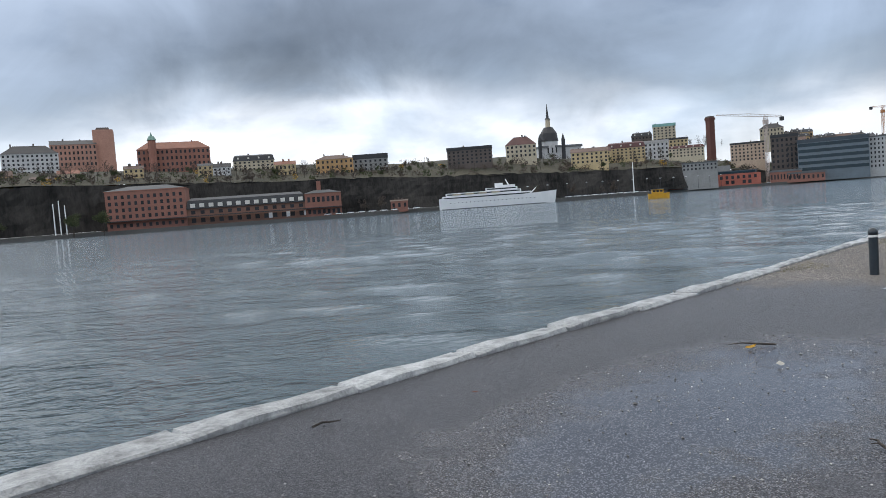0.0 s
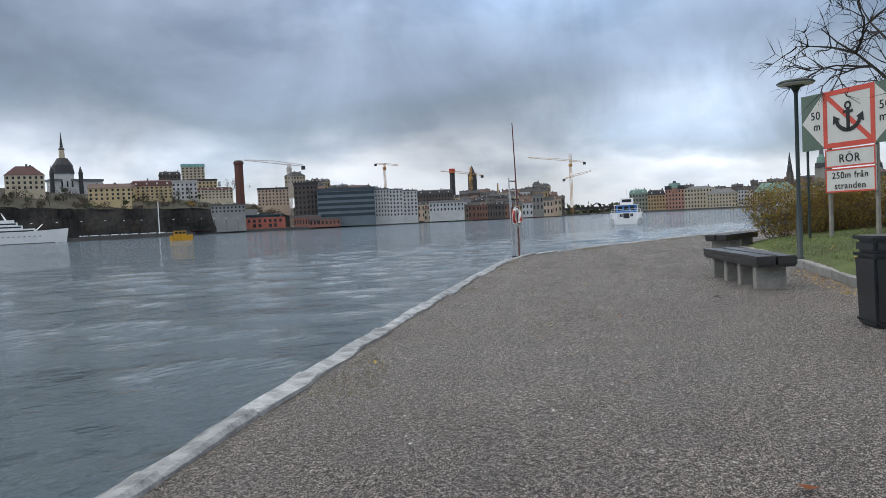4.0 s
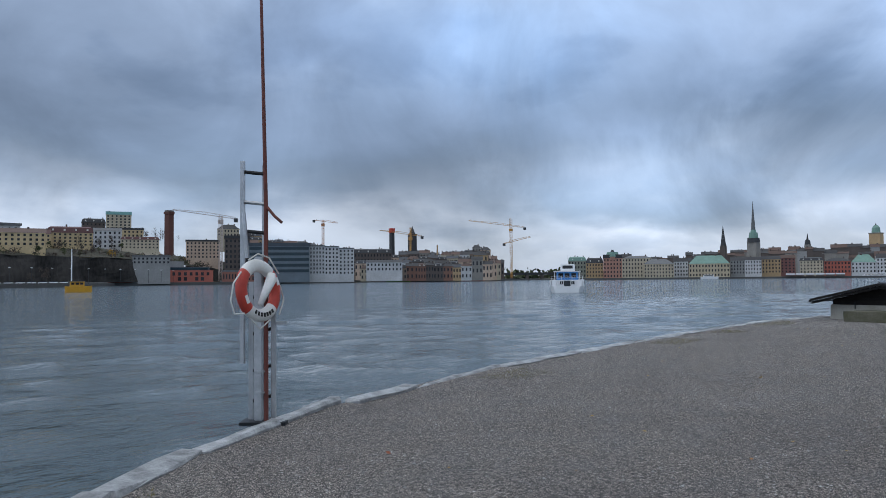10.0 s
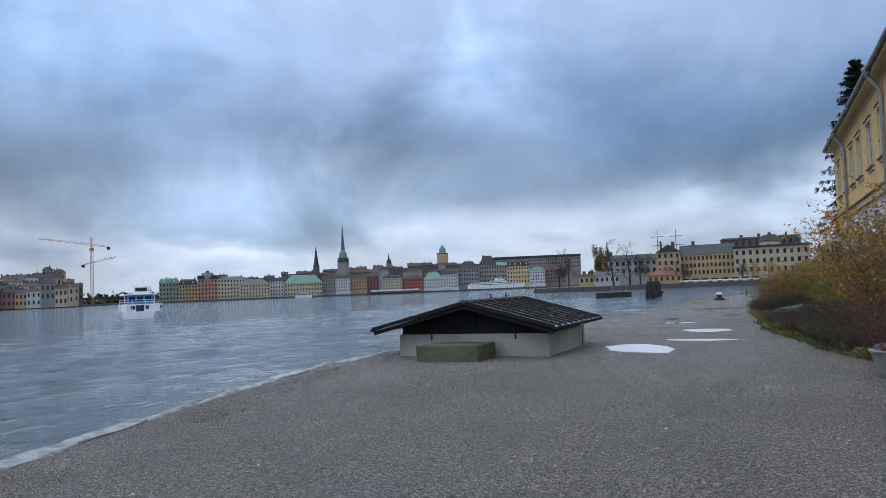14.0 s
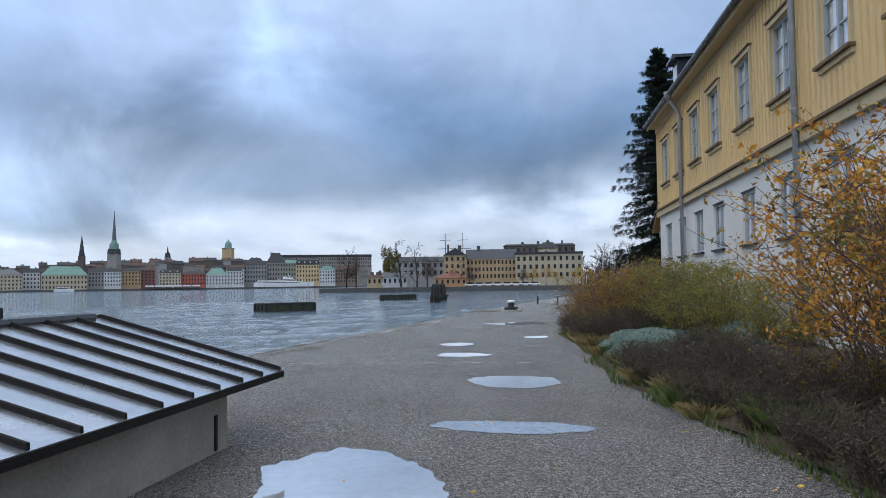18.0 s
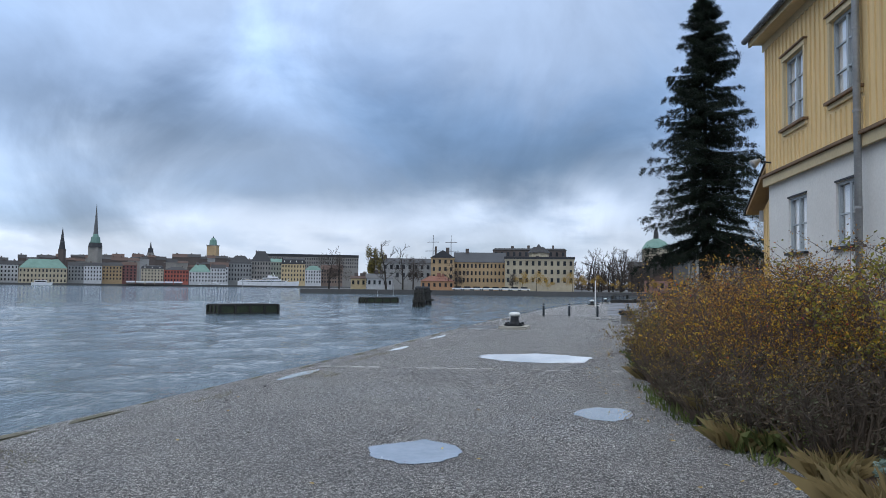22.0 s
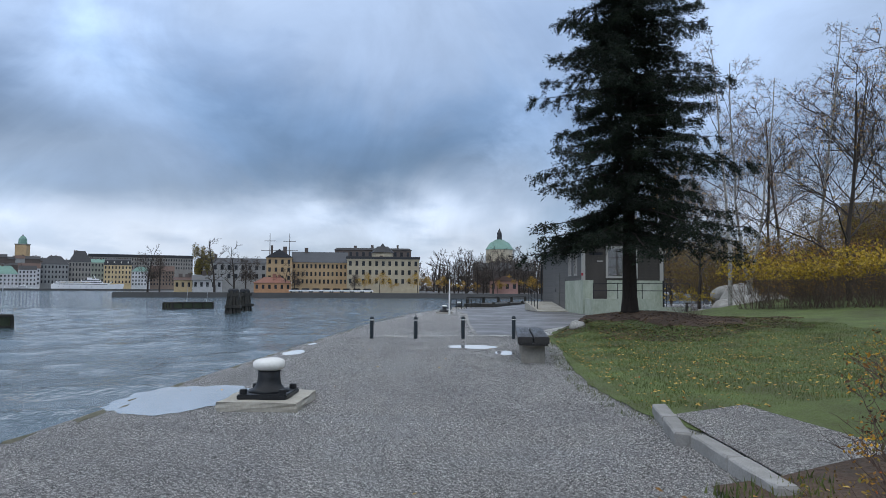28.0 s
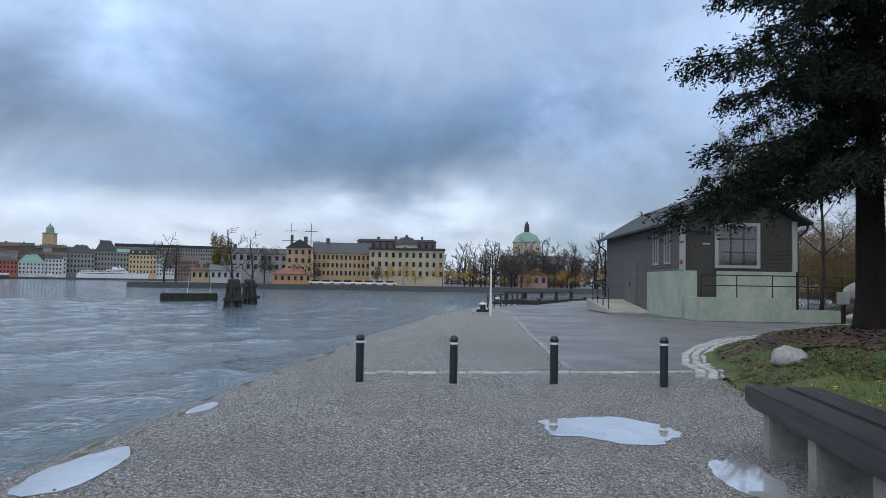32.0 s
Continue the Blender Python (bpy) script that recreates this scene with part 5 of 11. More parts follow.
def text_mesh(name, body, size, material, spacing=1.0, depth=0.004):
    cu = bpy.data.curves.new(name, "FONT")
    cu.body, cu.size, cu.extrude, cu.align_x, cu.space_character = body, size, depth, "CENTER", spacing
    ob = bpy.data.objects.new(name, cu)
    me = bpy.data.meshes.new_from_object(ob)
    bpy.data.objects.remove(ob)
    bpy.data.curves.remove(cu)
    me.materials.clear()
    me.materials.append(material)
    return me


def bollard(x, y, h, label="blue-black steel bollard with a white band, standing in gravel"):
    b = thing("bollard", pose(x, y, 0), label, "bollard", "bollards across the walk")
    r = 0.052
    bm = bmesh.new()
    add_turned(bm, [(r, -0.1), (r, h - 0.10), (r, h - 0.085)], 20)
    part("shaft", bm, M_POST, b, smooth=False)
    bm = bmesh.new()
    add_turned(bm, [(r + 0.002, h - 0.115), (r + 0.002, h - 0.088)], 20)
    part("white_band", bm, M_WHITE, b, "white reflective band")
    bm = bmesh.new()
    add_turned(bm, [(r + 0.004, h - 0.085), (r + 0.004, h - 0.05), (r * 0.93, h - 0.03), (r * 0.72, h - 0.012), (r * 0.4, h - 0.003), (0.004, h)], 20)
    part("cap", bm, M_POST, b, "domed cap", smooth=True)


for bx, by, bh in ((5.27, 8.72, 0.57), (6.42, 7.82, 0.58), (81.80, 18.15, 0.61), (81.60, 16.97, 0.61), (81.52, 15.67, 0.62), (81.20, 14.32, 0.64)):
    bollard(bx, by, bh)


def bench(x, y, yaw, length, legs, label):
    """Two thick planks on square concrete legs; local x runs along the bench."""
    b = thing("bench", pose(x, y, 0, 0, 0, yaw), label, "bench", "benches on the quay")
    w, th, top = 0.27, 0.13, 0.50
    for k, y0 in enumerate((0.0, 0.30)):
        bm = boxed(0, length, y0, y0 + w, top - th, top)
        part("plank", bm, M_PLANK, b, "wet black plank", bevel=0.012)
    part("fascia", boxed(0.03, length - 0.03, 0.02, 0.55, top - th - 0.03, top - th - 0.002), M_PLANK, b)
    for k in range(legs):
        lx = 0.25 + (length - 0.5 - 0.16) * k / (legs - 1)
        part("leg", boxed(lx, lx + 0.17, 0.07, 0.50, -0.05, top - th - 0.032), M_LEG, b, bevel=0.012)
    return b


bench(15.65, 13.29, 49.0, 2.85, 4, "long black plank bench on concrete legs beside the lawn kerb")
bench(22.59, 18.88, 11.0, 2.3, 3, "black plank bench on concrete legs by the bush")
bench(74.38, 15.60, -15.5, 3.4, 4, "long wet black plank bench on concrete legs by the lawn")


def mooring_bitt(x, y, yaw, scale=1.0, slab=True, label="black cast-iron mooring bitt with a white head on a concrete slab"):
    b = thing("mooring_bitt", pose(x, y, 0, 0, 0, yaw) @ Matrix.Scale(scale, 4), label, "bitt", "mooring bitts")
    z = 0.10 if slab else 0.0
    if slab:
        bm = boxed(-0.52, 0.52, -0.44, 0.44, -0.05, z)
        bmesh.ops.subdivide_edges(bm, edges=bm.edges[:], cuts=4, use_grid_fill=True)
        rnd = random.Random(8)
        for v in bm.verts:
            v.co += Vector((rnd.uniform(-1, 1), rnd.uniform(-1, 1), rnd.uniform(-1, 1) * 0.7)) * 0.012
        part("slab", bm, M_CONCRETE, b, "chipped concrete slab")
    part("base_plate", boxed(-0.32, 0.32, -0.28, 0.28, z, z + 0.055), M_IRON, b, bevel=0.01)
    bm = bmesh.new()
    add_turned(bm, [(0.24, z + 0.056), (0.18, z + 0.085), (0.142, z + 0.14), (0.128, z + 0.21), (0.128, z + 0.34)], 28)
    part("stem", bm, M_IRON, b, smooth=True)
    bm = bmesh.new()
    rings = []
    for dz, r, sx in ((0.30, 0.130, 0.02), (0.312, 0.16, 0.06), (0.345, 0.185, 0.15), (0.385, 0.182, 0.18), (0.415, 0.155, 0.15), (0.430, 0.09, 0.06)):
        ring = []
        for k in range(28):
            a = 6.28319 * k / 28
            cx = math.cos(a)
            ring.append(bm.verts.new(((r + (sx if cx > 0 else sx * 0.12) * abs(cx) ** 1.4) * cx, r * math.sin(a) * (1 - 0.12 * max(cx, 0)), z + dz + (0.018 * max(cx, 0) if dz < 0.4 else 0))))
        rings.append(ring)
    for p, q in zip(rings, rings[1:]):
        for k in range(28):
            bm.faces.new((p[k], p[(k + 1) % 28], q[(k + 1) % 28], q[k]))
    bm.faces.new(rings[0][::-1])
    bm.faces.new(rings[-1])
    part("head", bm, M_WHITE, b, "white-painted overhanging head", smooth=True)
    for sx in (-0.26, 0.26):
        for sy in (-0.22, 0.22):
            bm = bmesh.new()
            add_turned(bm, [(0.042, z + 0.056), (0.042, z + 0.105), (0.034, z + 0.112)], 10, pose(sx, sy, 0))
            part("bolt", bm, M_IRON, b)
    return b


mooring_bitt(70.45, 20.32, -12)
mooring_bitt(102.8, 12.2, -20, 0.9)
mooring_bitt(114.6, 8.9, -25, 0.9)


def build_rescue_post():
    p = thing("rescue_post", pose(20.38, 24.50, 0, 0, 0, -42), "life-ring post with aluminium ladder and red rod at the edge", "rescue post")
    part("foot_plate", boxed(-0.20, 0.22, -0.10, 0.14, 0.0, 0.03), M_IRON, p, "dark iron foot plate")
    bm = boxed(-0.085, -0.005, -0.03, 0.05, 0.03, 1.53)
    part("post", bm, M_ALU, p, "grey steel post", bevel=0.008)
    bm = bmesh.new()
    add_tube(bm, [(0.025, -0.01, 0.03), (0.02, 0.0, 2.0), (-0.03, 0.01, 4.07)], [0.022, 0.020, 0.014], 8)
    part("rod", bm, M_RUSTY, p, "tall thin rust-red rod")
    ladder = part("ladder", boxed(-0.215, -0.18, -0.02, 0.03, 0.55, 2.42), M_ALU, p, "bent aluminium ladder")
    bm = boxed(-0.02, 0.015, 0.012, 0.05, 1.25, 2.38)
    part("rail", bm, M_ALU, ladder)
    bm = bmesh.new()
    add_tube(bm, [(-0.19, 0, 1.94), (-0.165, -0.02, 1.72), (-0.15, -0.02, 1.52)], 0.022, 8)
    part("bent_rail", bm, M_ALU, ladder)
    for z in (2.31, 2.03, 1.76):
        bm = bmesh.new()
        add_tube(bm, [(-0.19, 0.01, z + 0.01), (0.0, 0.01, z - 0.01)], 0.017, 8)
        part("rung", bm, M_IRON if z != 2.03 else M_ALU, ladder)
    for x, z1 in ((-0.135, 1.30), (0.075, 1.34)):
        part("lower_rail", boxed(x - 0.02, x + 0.02, 0.05, 0.09, 0.03, z1), M_ALU, p)
    for z in (0.22, 0.50, 0.84, 1.18):
        bm = bmesh.new()
        add_tube(bm, [(-0.135, 0.07, z - 0.03), (0.075, 0.07, z + 0.03)], 0.016, 8)
        part("rung", bm, M_IRON, p)
    for z in (0.28, 0.47):
        bm = bmesh.new()
        add_turned(bm, [(0.062, z), (0.062, z + 0.016)], 12, pose(-0.03, 0.01, 0))
        part("clamp", bm, M_ALU, p)
    bm = bmesh.new()
    add_tube(bm, [(0.03, 0.0, 1.99), (0.11, -0.03, 1.90), (0.18, -0.05, 1.84)], 0.014, 8)
    part("hook", bm, M_RUSTY, p, "bent boat hook")
    part("peg", boxed(0.10, 0.20, 0.05, 0.08, 0.90, 0.93), M_ALU, p)
    # the ring
    ring = thing("life_ring", pose(20.37, 24.46, 1.22, 0, 0, -42) @ pose(-0.02, -0.14, 0, -6, 0, 65) @ Matrix.Scale(0.82, 4), "red and white life ring with white rope on the post", "life ring")
    for k in range(4):
        bm = bmesh.new()
        a0 = radians((45, 135, 225, 315)[k])
        pts = []
        n = 12
        rows = []
        for i in range(n + 1):
            a = a0 + 1.5708 * i / n
            c = Vector((math.cos(a) * 0.275, 0, math.sin(a) * 0.275))
            out = Vector((math.cos(a), 0, math.sin(a)))
            rows.append([bm.verts.new(c + out * (0.072 * math.cos(6.28319 * j / 14)) + Vector((0, 0.055 * math.sin(6.28319 * j / 14), 0))) for j in range(14)])
        for p0, p1 in zip(rows, rows[1:]):
            for j in range(14):
                bm.faces.new((p0[j], p0[(j + 1) % 14], p1[(j + 1) % 14], p1[j]))
        bmesh.ops.recalc_face_normals(bm, faces=bm.faces)
        part("ring_quarter", bm, M_WHITE if k in (0, 2) else M_RED, ring, smooth=True)
    for k in range(7):
        bm = boxed(-0.012, 0.012, -0.063, -0.056, -0.022, 0.022)
        a = radians(270 - 30 + 10 * k)
        part("lettering_bar", bm, M_INK, ring, at=pose(math.cos(a) * 0.27, 0, math.sin(a) * 0.27, 0, -math.degrees(a) + 90, 0))
    for a in (20, 200):
        bm = boxed(-0.02, 0.02, -0.064, -0.056, -0.045, 0.045)
        part("white_patch", bm, M_WHITE, ring, at=pose(math.cos(radians(a)) * 0.275, 0, math.sin(radians(a)) * 0.275, 0, -a, 0))
    bm = bmesh.new()
    add_tube(bm, [(-0.10, -0.09, -0.16), (0.0, -0.10, -0.02), (0.10, -0.10, 0.10), (0.13, -0.09, 0.17)], [0.03, 0.045, 0.06, 0.045], 10)
    part("rope_bag", bm, M_WHITE, ring, "white throw-rope bag", smooth=True)
    for k, pts in enumerate((((-0.30, -0.04, 0.20), (-0.42, -0.03, 0.08), (-0.47, -0.02, -0.10), (-0.43, -0.02, -0.24), (-0.30, -0.04, -0.24)),
                             ((-0.16, -0.03, 0.33), (-0.02, -0.05, 0.40), (0.16, -0.05, 0.36), (0.32, -0.04, 0.18)),
                             ((0.33, -0.04, 0.05), (0.38, -0.03, -0.12), (0.28, -0.03, -0.28)), ((-0.2, -0.03, -0.3), (-0.05, -0.02, -0.42), (0.12, -0.03, -0.33)))):
        bm = bmesh.new()
        add_tube(bm, pts, 0.009, 6)
        part("grab_rope", bm, M_ROPE, ring)


build_rescue_post()


def build_sign():
    s = thing("harbour_sign", pose(23.2, 17.0, 0, 0, 0, -107.5), "no-anchoring board with 50 m side panels and pipe warning plates", "sign board")
    zt, zb = 3.82, 2.49
    ground = lawn_height(23.0, 16.0)
    for x in (0.56, 1.84):
        part("post", boxed(x - 0.035, x + 0.035, 0.06, 0.13, ground - 0.4, zt - 0.05), M_LEG, s, "grey timber post")
    bm = bmesh.new()
    add_tube(bm, [(2.52, 0.1, ground - 0.4), (2.52, 0.1, zt)], 0.045, 10)
    part("steel_post", bm, M_DARK_GREEN, s)
    bm = bmesh.new()
    add_tube(bm, [(-0.10, 0.1, ground - 0.4), (-0.10, 0.1, zb + 0.2)], 0.03, 10)
    part("steel_post", bm, M_DARK_GREEN, s)
    for side, x0, x1 in (("l", -0.16, 0.50), ("r", 1.90, 2.58)):
        panel = part("side_panel", boxed(x0, x1, 0.0, 0.03, zb, zt), M_SIGN_GREEN, s, "dull green panel with a white arrow and 50 m")
        bm = bmesh.new()
        tip, back = (x0 + 0.02, x1) if side == "l" else (x1 - 0.02, x0)
        pts = [(tip, (zt + zb) / 2), (back, zb + 0.03), (back, zt - 0.03)]
        f = [bm.verts.new((a, -0.006, b)) for a, b in pts]
        g = [bm.verts.new((a, -0.001, b)) for a, b in pts]
        bm.faces.new(f)
        bm.faces.new(g[::-1])
        for k in range(3):
            bm.faces.new((f[k], f[(k + 1) % 3], g[(k + 1) % 3], g[k]))
        bmesh.ops.recalc_face_normals(bm, faces=bm.faces)
        part("arrow", bm, M_SIGN_WHITE, panel)
        cx = (x0 + x1) / 2 + (0.10 if side == "l" else -0.10)
        part("lettering", text_mesh("lettering", "50", 0.27, M_INK, 1.1), None, panel, at=pose(cx, -0.012, (zt + zb) / 2 + 0.06, 90, 0, 0))
        part("lettering", text_mesh("lettering", "m", 0.27, M_INK), None, panel, at=pose(cx + (0.04 if side == "l" else -0.04), -0.012, (zt + zb) / 2 - 0.20, 90, 0, 0))
    board = part("board", boxed(0.50, 1.90, -0.01, 0.04, zb, zt), M_SIGN_WHITE, s, "white board with a red border, red slash and black anchor")
    bm = bmesh.new()
    t = 0.115
    for a, b, c, d in ((0.50, 0.50 + t, zb, zt), (1.90 - t, 1.90, zb, zt), (0.50 + t, 1.90 - t, zb, zb + t), (0.50 + t, 1.90 - t, zt - t, zt)):
        add_box(bm, a, b, -0.016, -0.0101, c, d)
    part("border", bm, M_SIGN_RED, board)
    bm = bmesh.new()
    add_box(bm, -0.82, 0.82, -0.014, -0.0102, -0.055, 0.055, pose(1.20, 0, (zt + zb) / 2, 0, 43.0, 0))
    part("slash", bm, M_SIGN_RED, board)
    cz, cx = (zt + zb) / 2, 1.20
    bm = boxed(cx - 0.045, cx + 0.045, -0.022, -0.016, cz - 0.30, cz + 0.20)
    add_box(bm, cx - 0.13, cx + 0.13, -0.0225, -0.0165, cz + 0.10, cz + 0.16)
    for k in range(20):
        a, b = 6.28319 * k / 20, 6.28319 * (k + 1) / 20
        q = [(r * math.cos(t), r * math.sin(t)) for r, t in ((0.05, a), (0.095, a), (0.095, b), (0.05, b))]
        bm.faces.new([bm.verts.new((cx + u, -0.022, cz + 0.27 + v)) for u, v in q])
    for k in range(12):
        a, b = radians(200 + 140 * k / 12), radians(200 + 140 * (k + 1) / 12)
        q = [(r * math.cos(t), r * math.sin(t)) for r, t in ((0.29, a), (0.385, a), (0.385, b), (0.29, b))]
        bm.faces.new([bm.verts.new((cx + u, -0.022, cz + 0.05 + v)) for u, v in q])
    for sg in (-1, 1):
        bm.faces.new([bm.verts.new((cx + sg * u, -0.0222, cz + v)) for u, v in ((0.40, 0.08), (0.22, -0.02), (0.42, -0.14))])
    part("anchor", bm, M_INK, board, "black anchor symbol")
    for z0, z1, lines in ((2.03, 2.46, (("RÖR", 0.27, 2.14),)), (1.45, 2.00, (("250m från", 0.215, 1.77), ("stranden", 0.215, 1.53)))):
        plate = part("plate", boxed(0.52, 1.88, 0.0, 0.03, z0, z1), M_SIGN_WHITE, s, "white plate with a red border and black lettering")
        bm = bmesh.new()
        for a, b, c, d in ((0.52, 0.555, z0, z1), (1.845, 1.88, z0, z1), (0.555, 1.845, z0, z0 + 0.035), (0.555, 1.845, z1 - 0.035, z1)):
            add_box(bm, a, b, -0.006, -0.001, c, d)
        part("border", bm, M_SIGN_RED, plate)
        for body, size, z in lines:
            part("lettering", text_mesh("lettering", body, size, M_INK, 1.12), None, plate, at=pose(1.20, -0.008, z, 90, 0, 0))


build_sign()


def build_park_lamp():
    x, y = 19.55, 15.32
    z0 = lawn_height(x, y)
    lampx = thing("park_lamp", pose(x, y, z0) @ Matrix.Diagonal((0.9, 0.9, 1.065, 1)), "slim dark green park lamp with a flat disc head", "street lamp")
    bm = bmesh.new()
    add_turned(bm, [(0.10, -0.1), (0.10, 0.03), (0.065, 0.05), (0.062, 1.0), (0.045, 1.05), (0.040, 3.05), (0.055, 3.08)], 16)
    part("pole", bm, M_DARK_GREEN, lampx, smooth=True)
    bm = bmesh.new()
    add_turned(bm, [(0.05, 3.08), (0.10, 3.16), (0.20, 3.19)], 20)
    part("collar", bm, M_DARK_GREEN, lampx, smooth=True)
    bm = bmesh.new()
    add_turned(bm, [(0.19, 3.19), (0.36, 3.215), (0.37, 3.235)], 28)
    part("diffuser", bm, plain("milky_diffuser", (0.52, 0.53, 0.52), 0.4), lampx, "pale milky diffuser ring", smooth=True)
    bm = bmesh.new()
    add_turned(bm, [(0.385, 3.236), (0.39, 3.25), (0.33, 3.285), (0.15, 3.305), (0.02, 3.31)], 28)
    part("hood", bm, M_DARK_GREEN, lampx, "flat disc hood", smooth=True)


build_park_lamp()


def build_bin():
    b = thing("litter_bin", pose(13.08, 11.02, 0, 0, 0, 48), "square black litter bin with a lipped lid by the kerb", "litter bin")
    bm = bmesh.new()
    lo = [(-0.21, -0.21), (0.21, -0.21), (0.21, 0.21), (-0.21, 0.21)]
    for (z0, z1, s0, s1) in ((0.0, 0.70, 0.94, 1.04),):
        a = [bm.verts.new((x * s0, y * s0, z0)) for x, y in lo]
        c = [bm.verts.new((x * s1, y * s1, z1)) for x, y in lo]
        bm.faces.new(a[::-1])
        bm.faces.new(c)
        for k in range(4):
            bm.faces.new((a[k], a[(k + 1) % 4], c[(k + 1) % 4], c[k]))
    part("body", bm, M_BIN, b, bevel=0.025)
    part("band", boxed(-0.222, 0.222, -0.222, 0.222, 0.70, 0.73), M_IRON, b)
    part("lid", boxed(-0.21, 0.21, -0.21, 0.21, 0.732, 0.86), M_BIN, b, bevel=0.03)
    part("lid_slab", boxed(-0.235, 0.235, -0.235, 0.235, 0.862, 0.90), M_BIN, b, bevel=0.012)
    part("foot_band", boxed(-0.206, 0.206, -0.206, 0.206, 0.05, 0.075), M_IRON, b)
    part("badge", boxed(-0.05, 0.05, -0.219, -0.205, 0.42, 0.56), M_IRON, b)


build_bin()


M_GRATE = surface("rusty_grate_iron", (0.075, 0.040, 0.030), (0.030, 0.022, 0.020), rough=0.75, scale=6, fine=40, bump=0.3, bump_size=0.003)


def build_planter():
    p = thing("planter", pose(37.05, 19.43, 0) @ Matrix.Scale(0.76, 4), "round tapered concrete planter with pink and grey plants", "planter")
    bm = bmesh.new()
    add_turned(bm, [(0.19, 0.0), (0.21, 0.02), (0.30, 0.26), (0.355, 0.42), (0.375, 0.43), (0.372, 0.46), (0.33, 0.46), (0.31, 0.40)], 32)
    part("pot", bm, M_PLANTER, p, smooth=True)
    bm = bmesh.new()
    add_turned(bm, [(0.02, 0.40), (0.315, 0.405), (0.02, 0.412)], 24, caps=False)
    part("soil", bm, M_SOIL, p)
    rnd = random.Random(12)
    for name, col, n, cx, cy, h in (("pink_blade", (0.32, 0.02, 0.06), 26, 0.05, -0.02, 0.22), ("grass_tuft", (0.22, 0.25, 0.14), 60, -0.13, -0.05, 0.24), ("grey_foliage", (0.24, 0.27, 0.25), 60, 0.19, 0.03, 0.14)):
        bm = bmesh.new()
        for k in range(n):
            a, r = rnd.uniform(0, 6.28), rnd.uniform(0, 0.09)
            b = Vector((cx + r * math.cos(a), cy + r * math.sin(a), 0.41))
            d = Vector((math.cos(a), math.sin(a), 0)) * rnd.uniform(0.05, 0.17)
            s = Vector((-math.sin(a), math.cos(a), 0)) * 0.011
            m1, t = b + d * 0.5 + Vector((0, 0, h * rnd.uniform(0.6, 1.0))), b + d + Vector((0, 0, h * rnd.uniform(0.4, 0.9)))
            v = [bm.verts.new(q) for q in (b - s, b + s, m1 + s, t, m1 - s)]
            bm.faces.new(v)
        part(name, bm, surface(name, col, rough=0.7, scale=8, fine=30, bump=0), p)
    stake = thing("bent_iron_stake", pose(37.55, 19.15, 0, 0, 0, -88), "bent rusty iron stake with a small red plate among shrubs", "garden stake")
    bm = bmesh.new()
    add_tube(bm, [(0, 0, -0.1), (0, 0, 1.12), (0.03, 0, 1.22), (0.12, 0, 1.27), (0.46, 0.05, 1.33)], 0.017, 8)
    part("bar", bm, M_RUSTY, stake)
    bm = bmesh.new()
    add_tube(bm, [(0.32, 0.1, -0.1), (0.30, 0.1, 1.25)], 0.010, 6)
    part("thin_stake", bm, M_RUSTY, stake)
    part("red_plate", boxed(-0.05, 0.11, 0.12, 0.13, 1.16, 1.26), M_RED, stake, "small red plate")
    bm = bmesh.new()
    add_tube(bm, [(0.03, 0.14, -0.1), (0.03, 0.14, 1.22)], 0.008, 6)
    part("plate_stick", bm, M_RUSTY, stake)
    drain = thing("drain_grate", pose(35.4, 19.55, 0, 0, 0, 3), "rusty iron drain grate in the gravel", "drain grate")
    part("grate_frame", boxed(-0.4, 0.4, -0.15, 0.15, -0.05, 0.004), M_IRON, drain)
    for k in range(11):
        part("grate_bar", boxed(-0.36 + 0.072 * k - 0.012, -0.36 + 0.072 * k + 0.012, -0.14, 0.14, 0.005, 0.018), M_GRATE, drain)


build_planter()


def boulder(x, y, z, sx, sy, sz, seed, label, material=None):
    bm = bmesh.new()
    bmesh.ops.create_icosphere(bm, subdivisions=3, radius=1.0)
    for v in bm.verts:
        q = v.co.normalized()
        r = 1 + 0.25 * noise.noise(q * 1.3 + Vector((seed * 3.1, 0, 0))) + 0.10 * noise.noise(q * 3.5 + Vector((0, seed, 0)))
        v.co = Vector((q.x * sx * r, q.y * sy * r, max(q.z, -0.35) * sz * r))
    ob = new("boulder", mesh_of("boulder", bm, material or M_ROCK, True))
    ob.matrix_basis = pose(x, y, z, 0, 0, seed * 37)
    tagged(ob, label, "boulder", "boulders")
    return ob


boulder(81.55, 12.35, mound_height(81.55, 12.35) + 0.0, 0.26, 0.21, 0.19, 1, "pale lichened boulder at the mound edge")


for bx, by, bz, sx, sy, sz, k in ((94.6, -2.2, 0.5, 1.5, 1.0, 0.75, 2), (96.4, -1.6, 0.4, 1.1, 0.9, 0.6, 3), (98.3, -3.4, 0.8, 1.6, 1.1, 0.9, 4), (92.8, -1.0, 0.3, 0.9, 0.7, 0.42, 5), (90.9, 0.9, 0.3, 0.7, 0.4, 0.22, 6), (100.6, -4.6, 1.0, 1.4, 1.2, 0.8, 7), (95.6, 0.4, 0.2, 0.55, 0.4, 0.26, 8), (89.0, 4.4, 0.32, 0.5, 0.3, 0.2, 9)):
    boulder(bx, by, bz, sx, sy, sz, k, "pale grey rock at the foot of the slope")


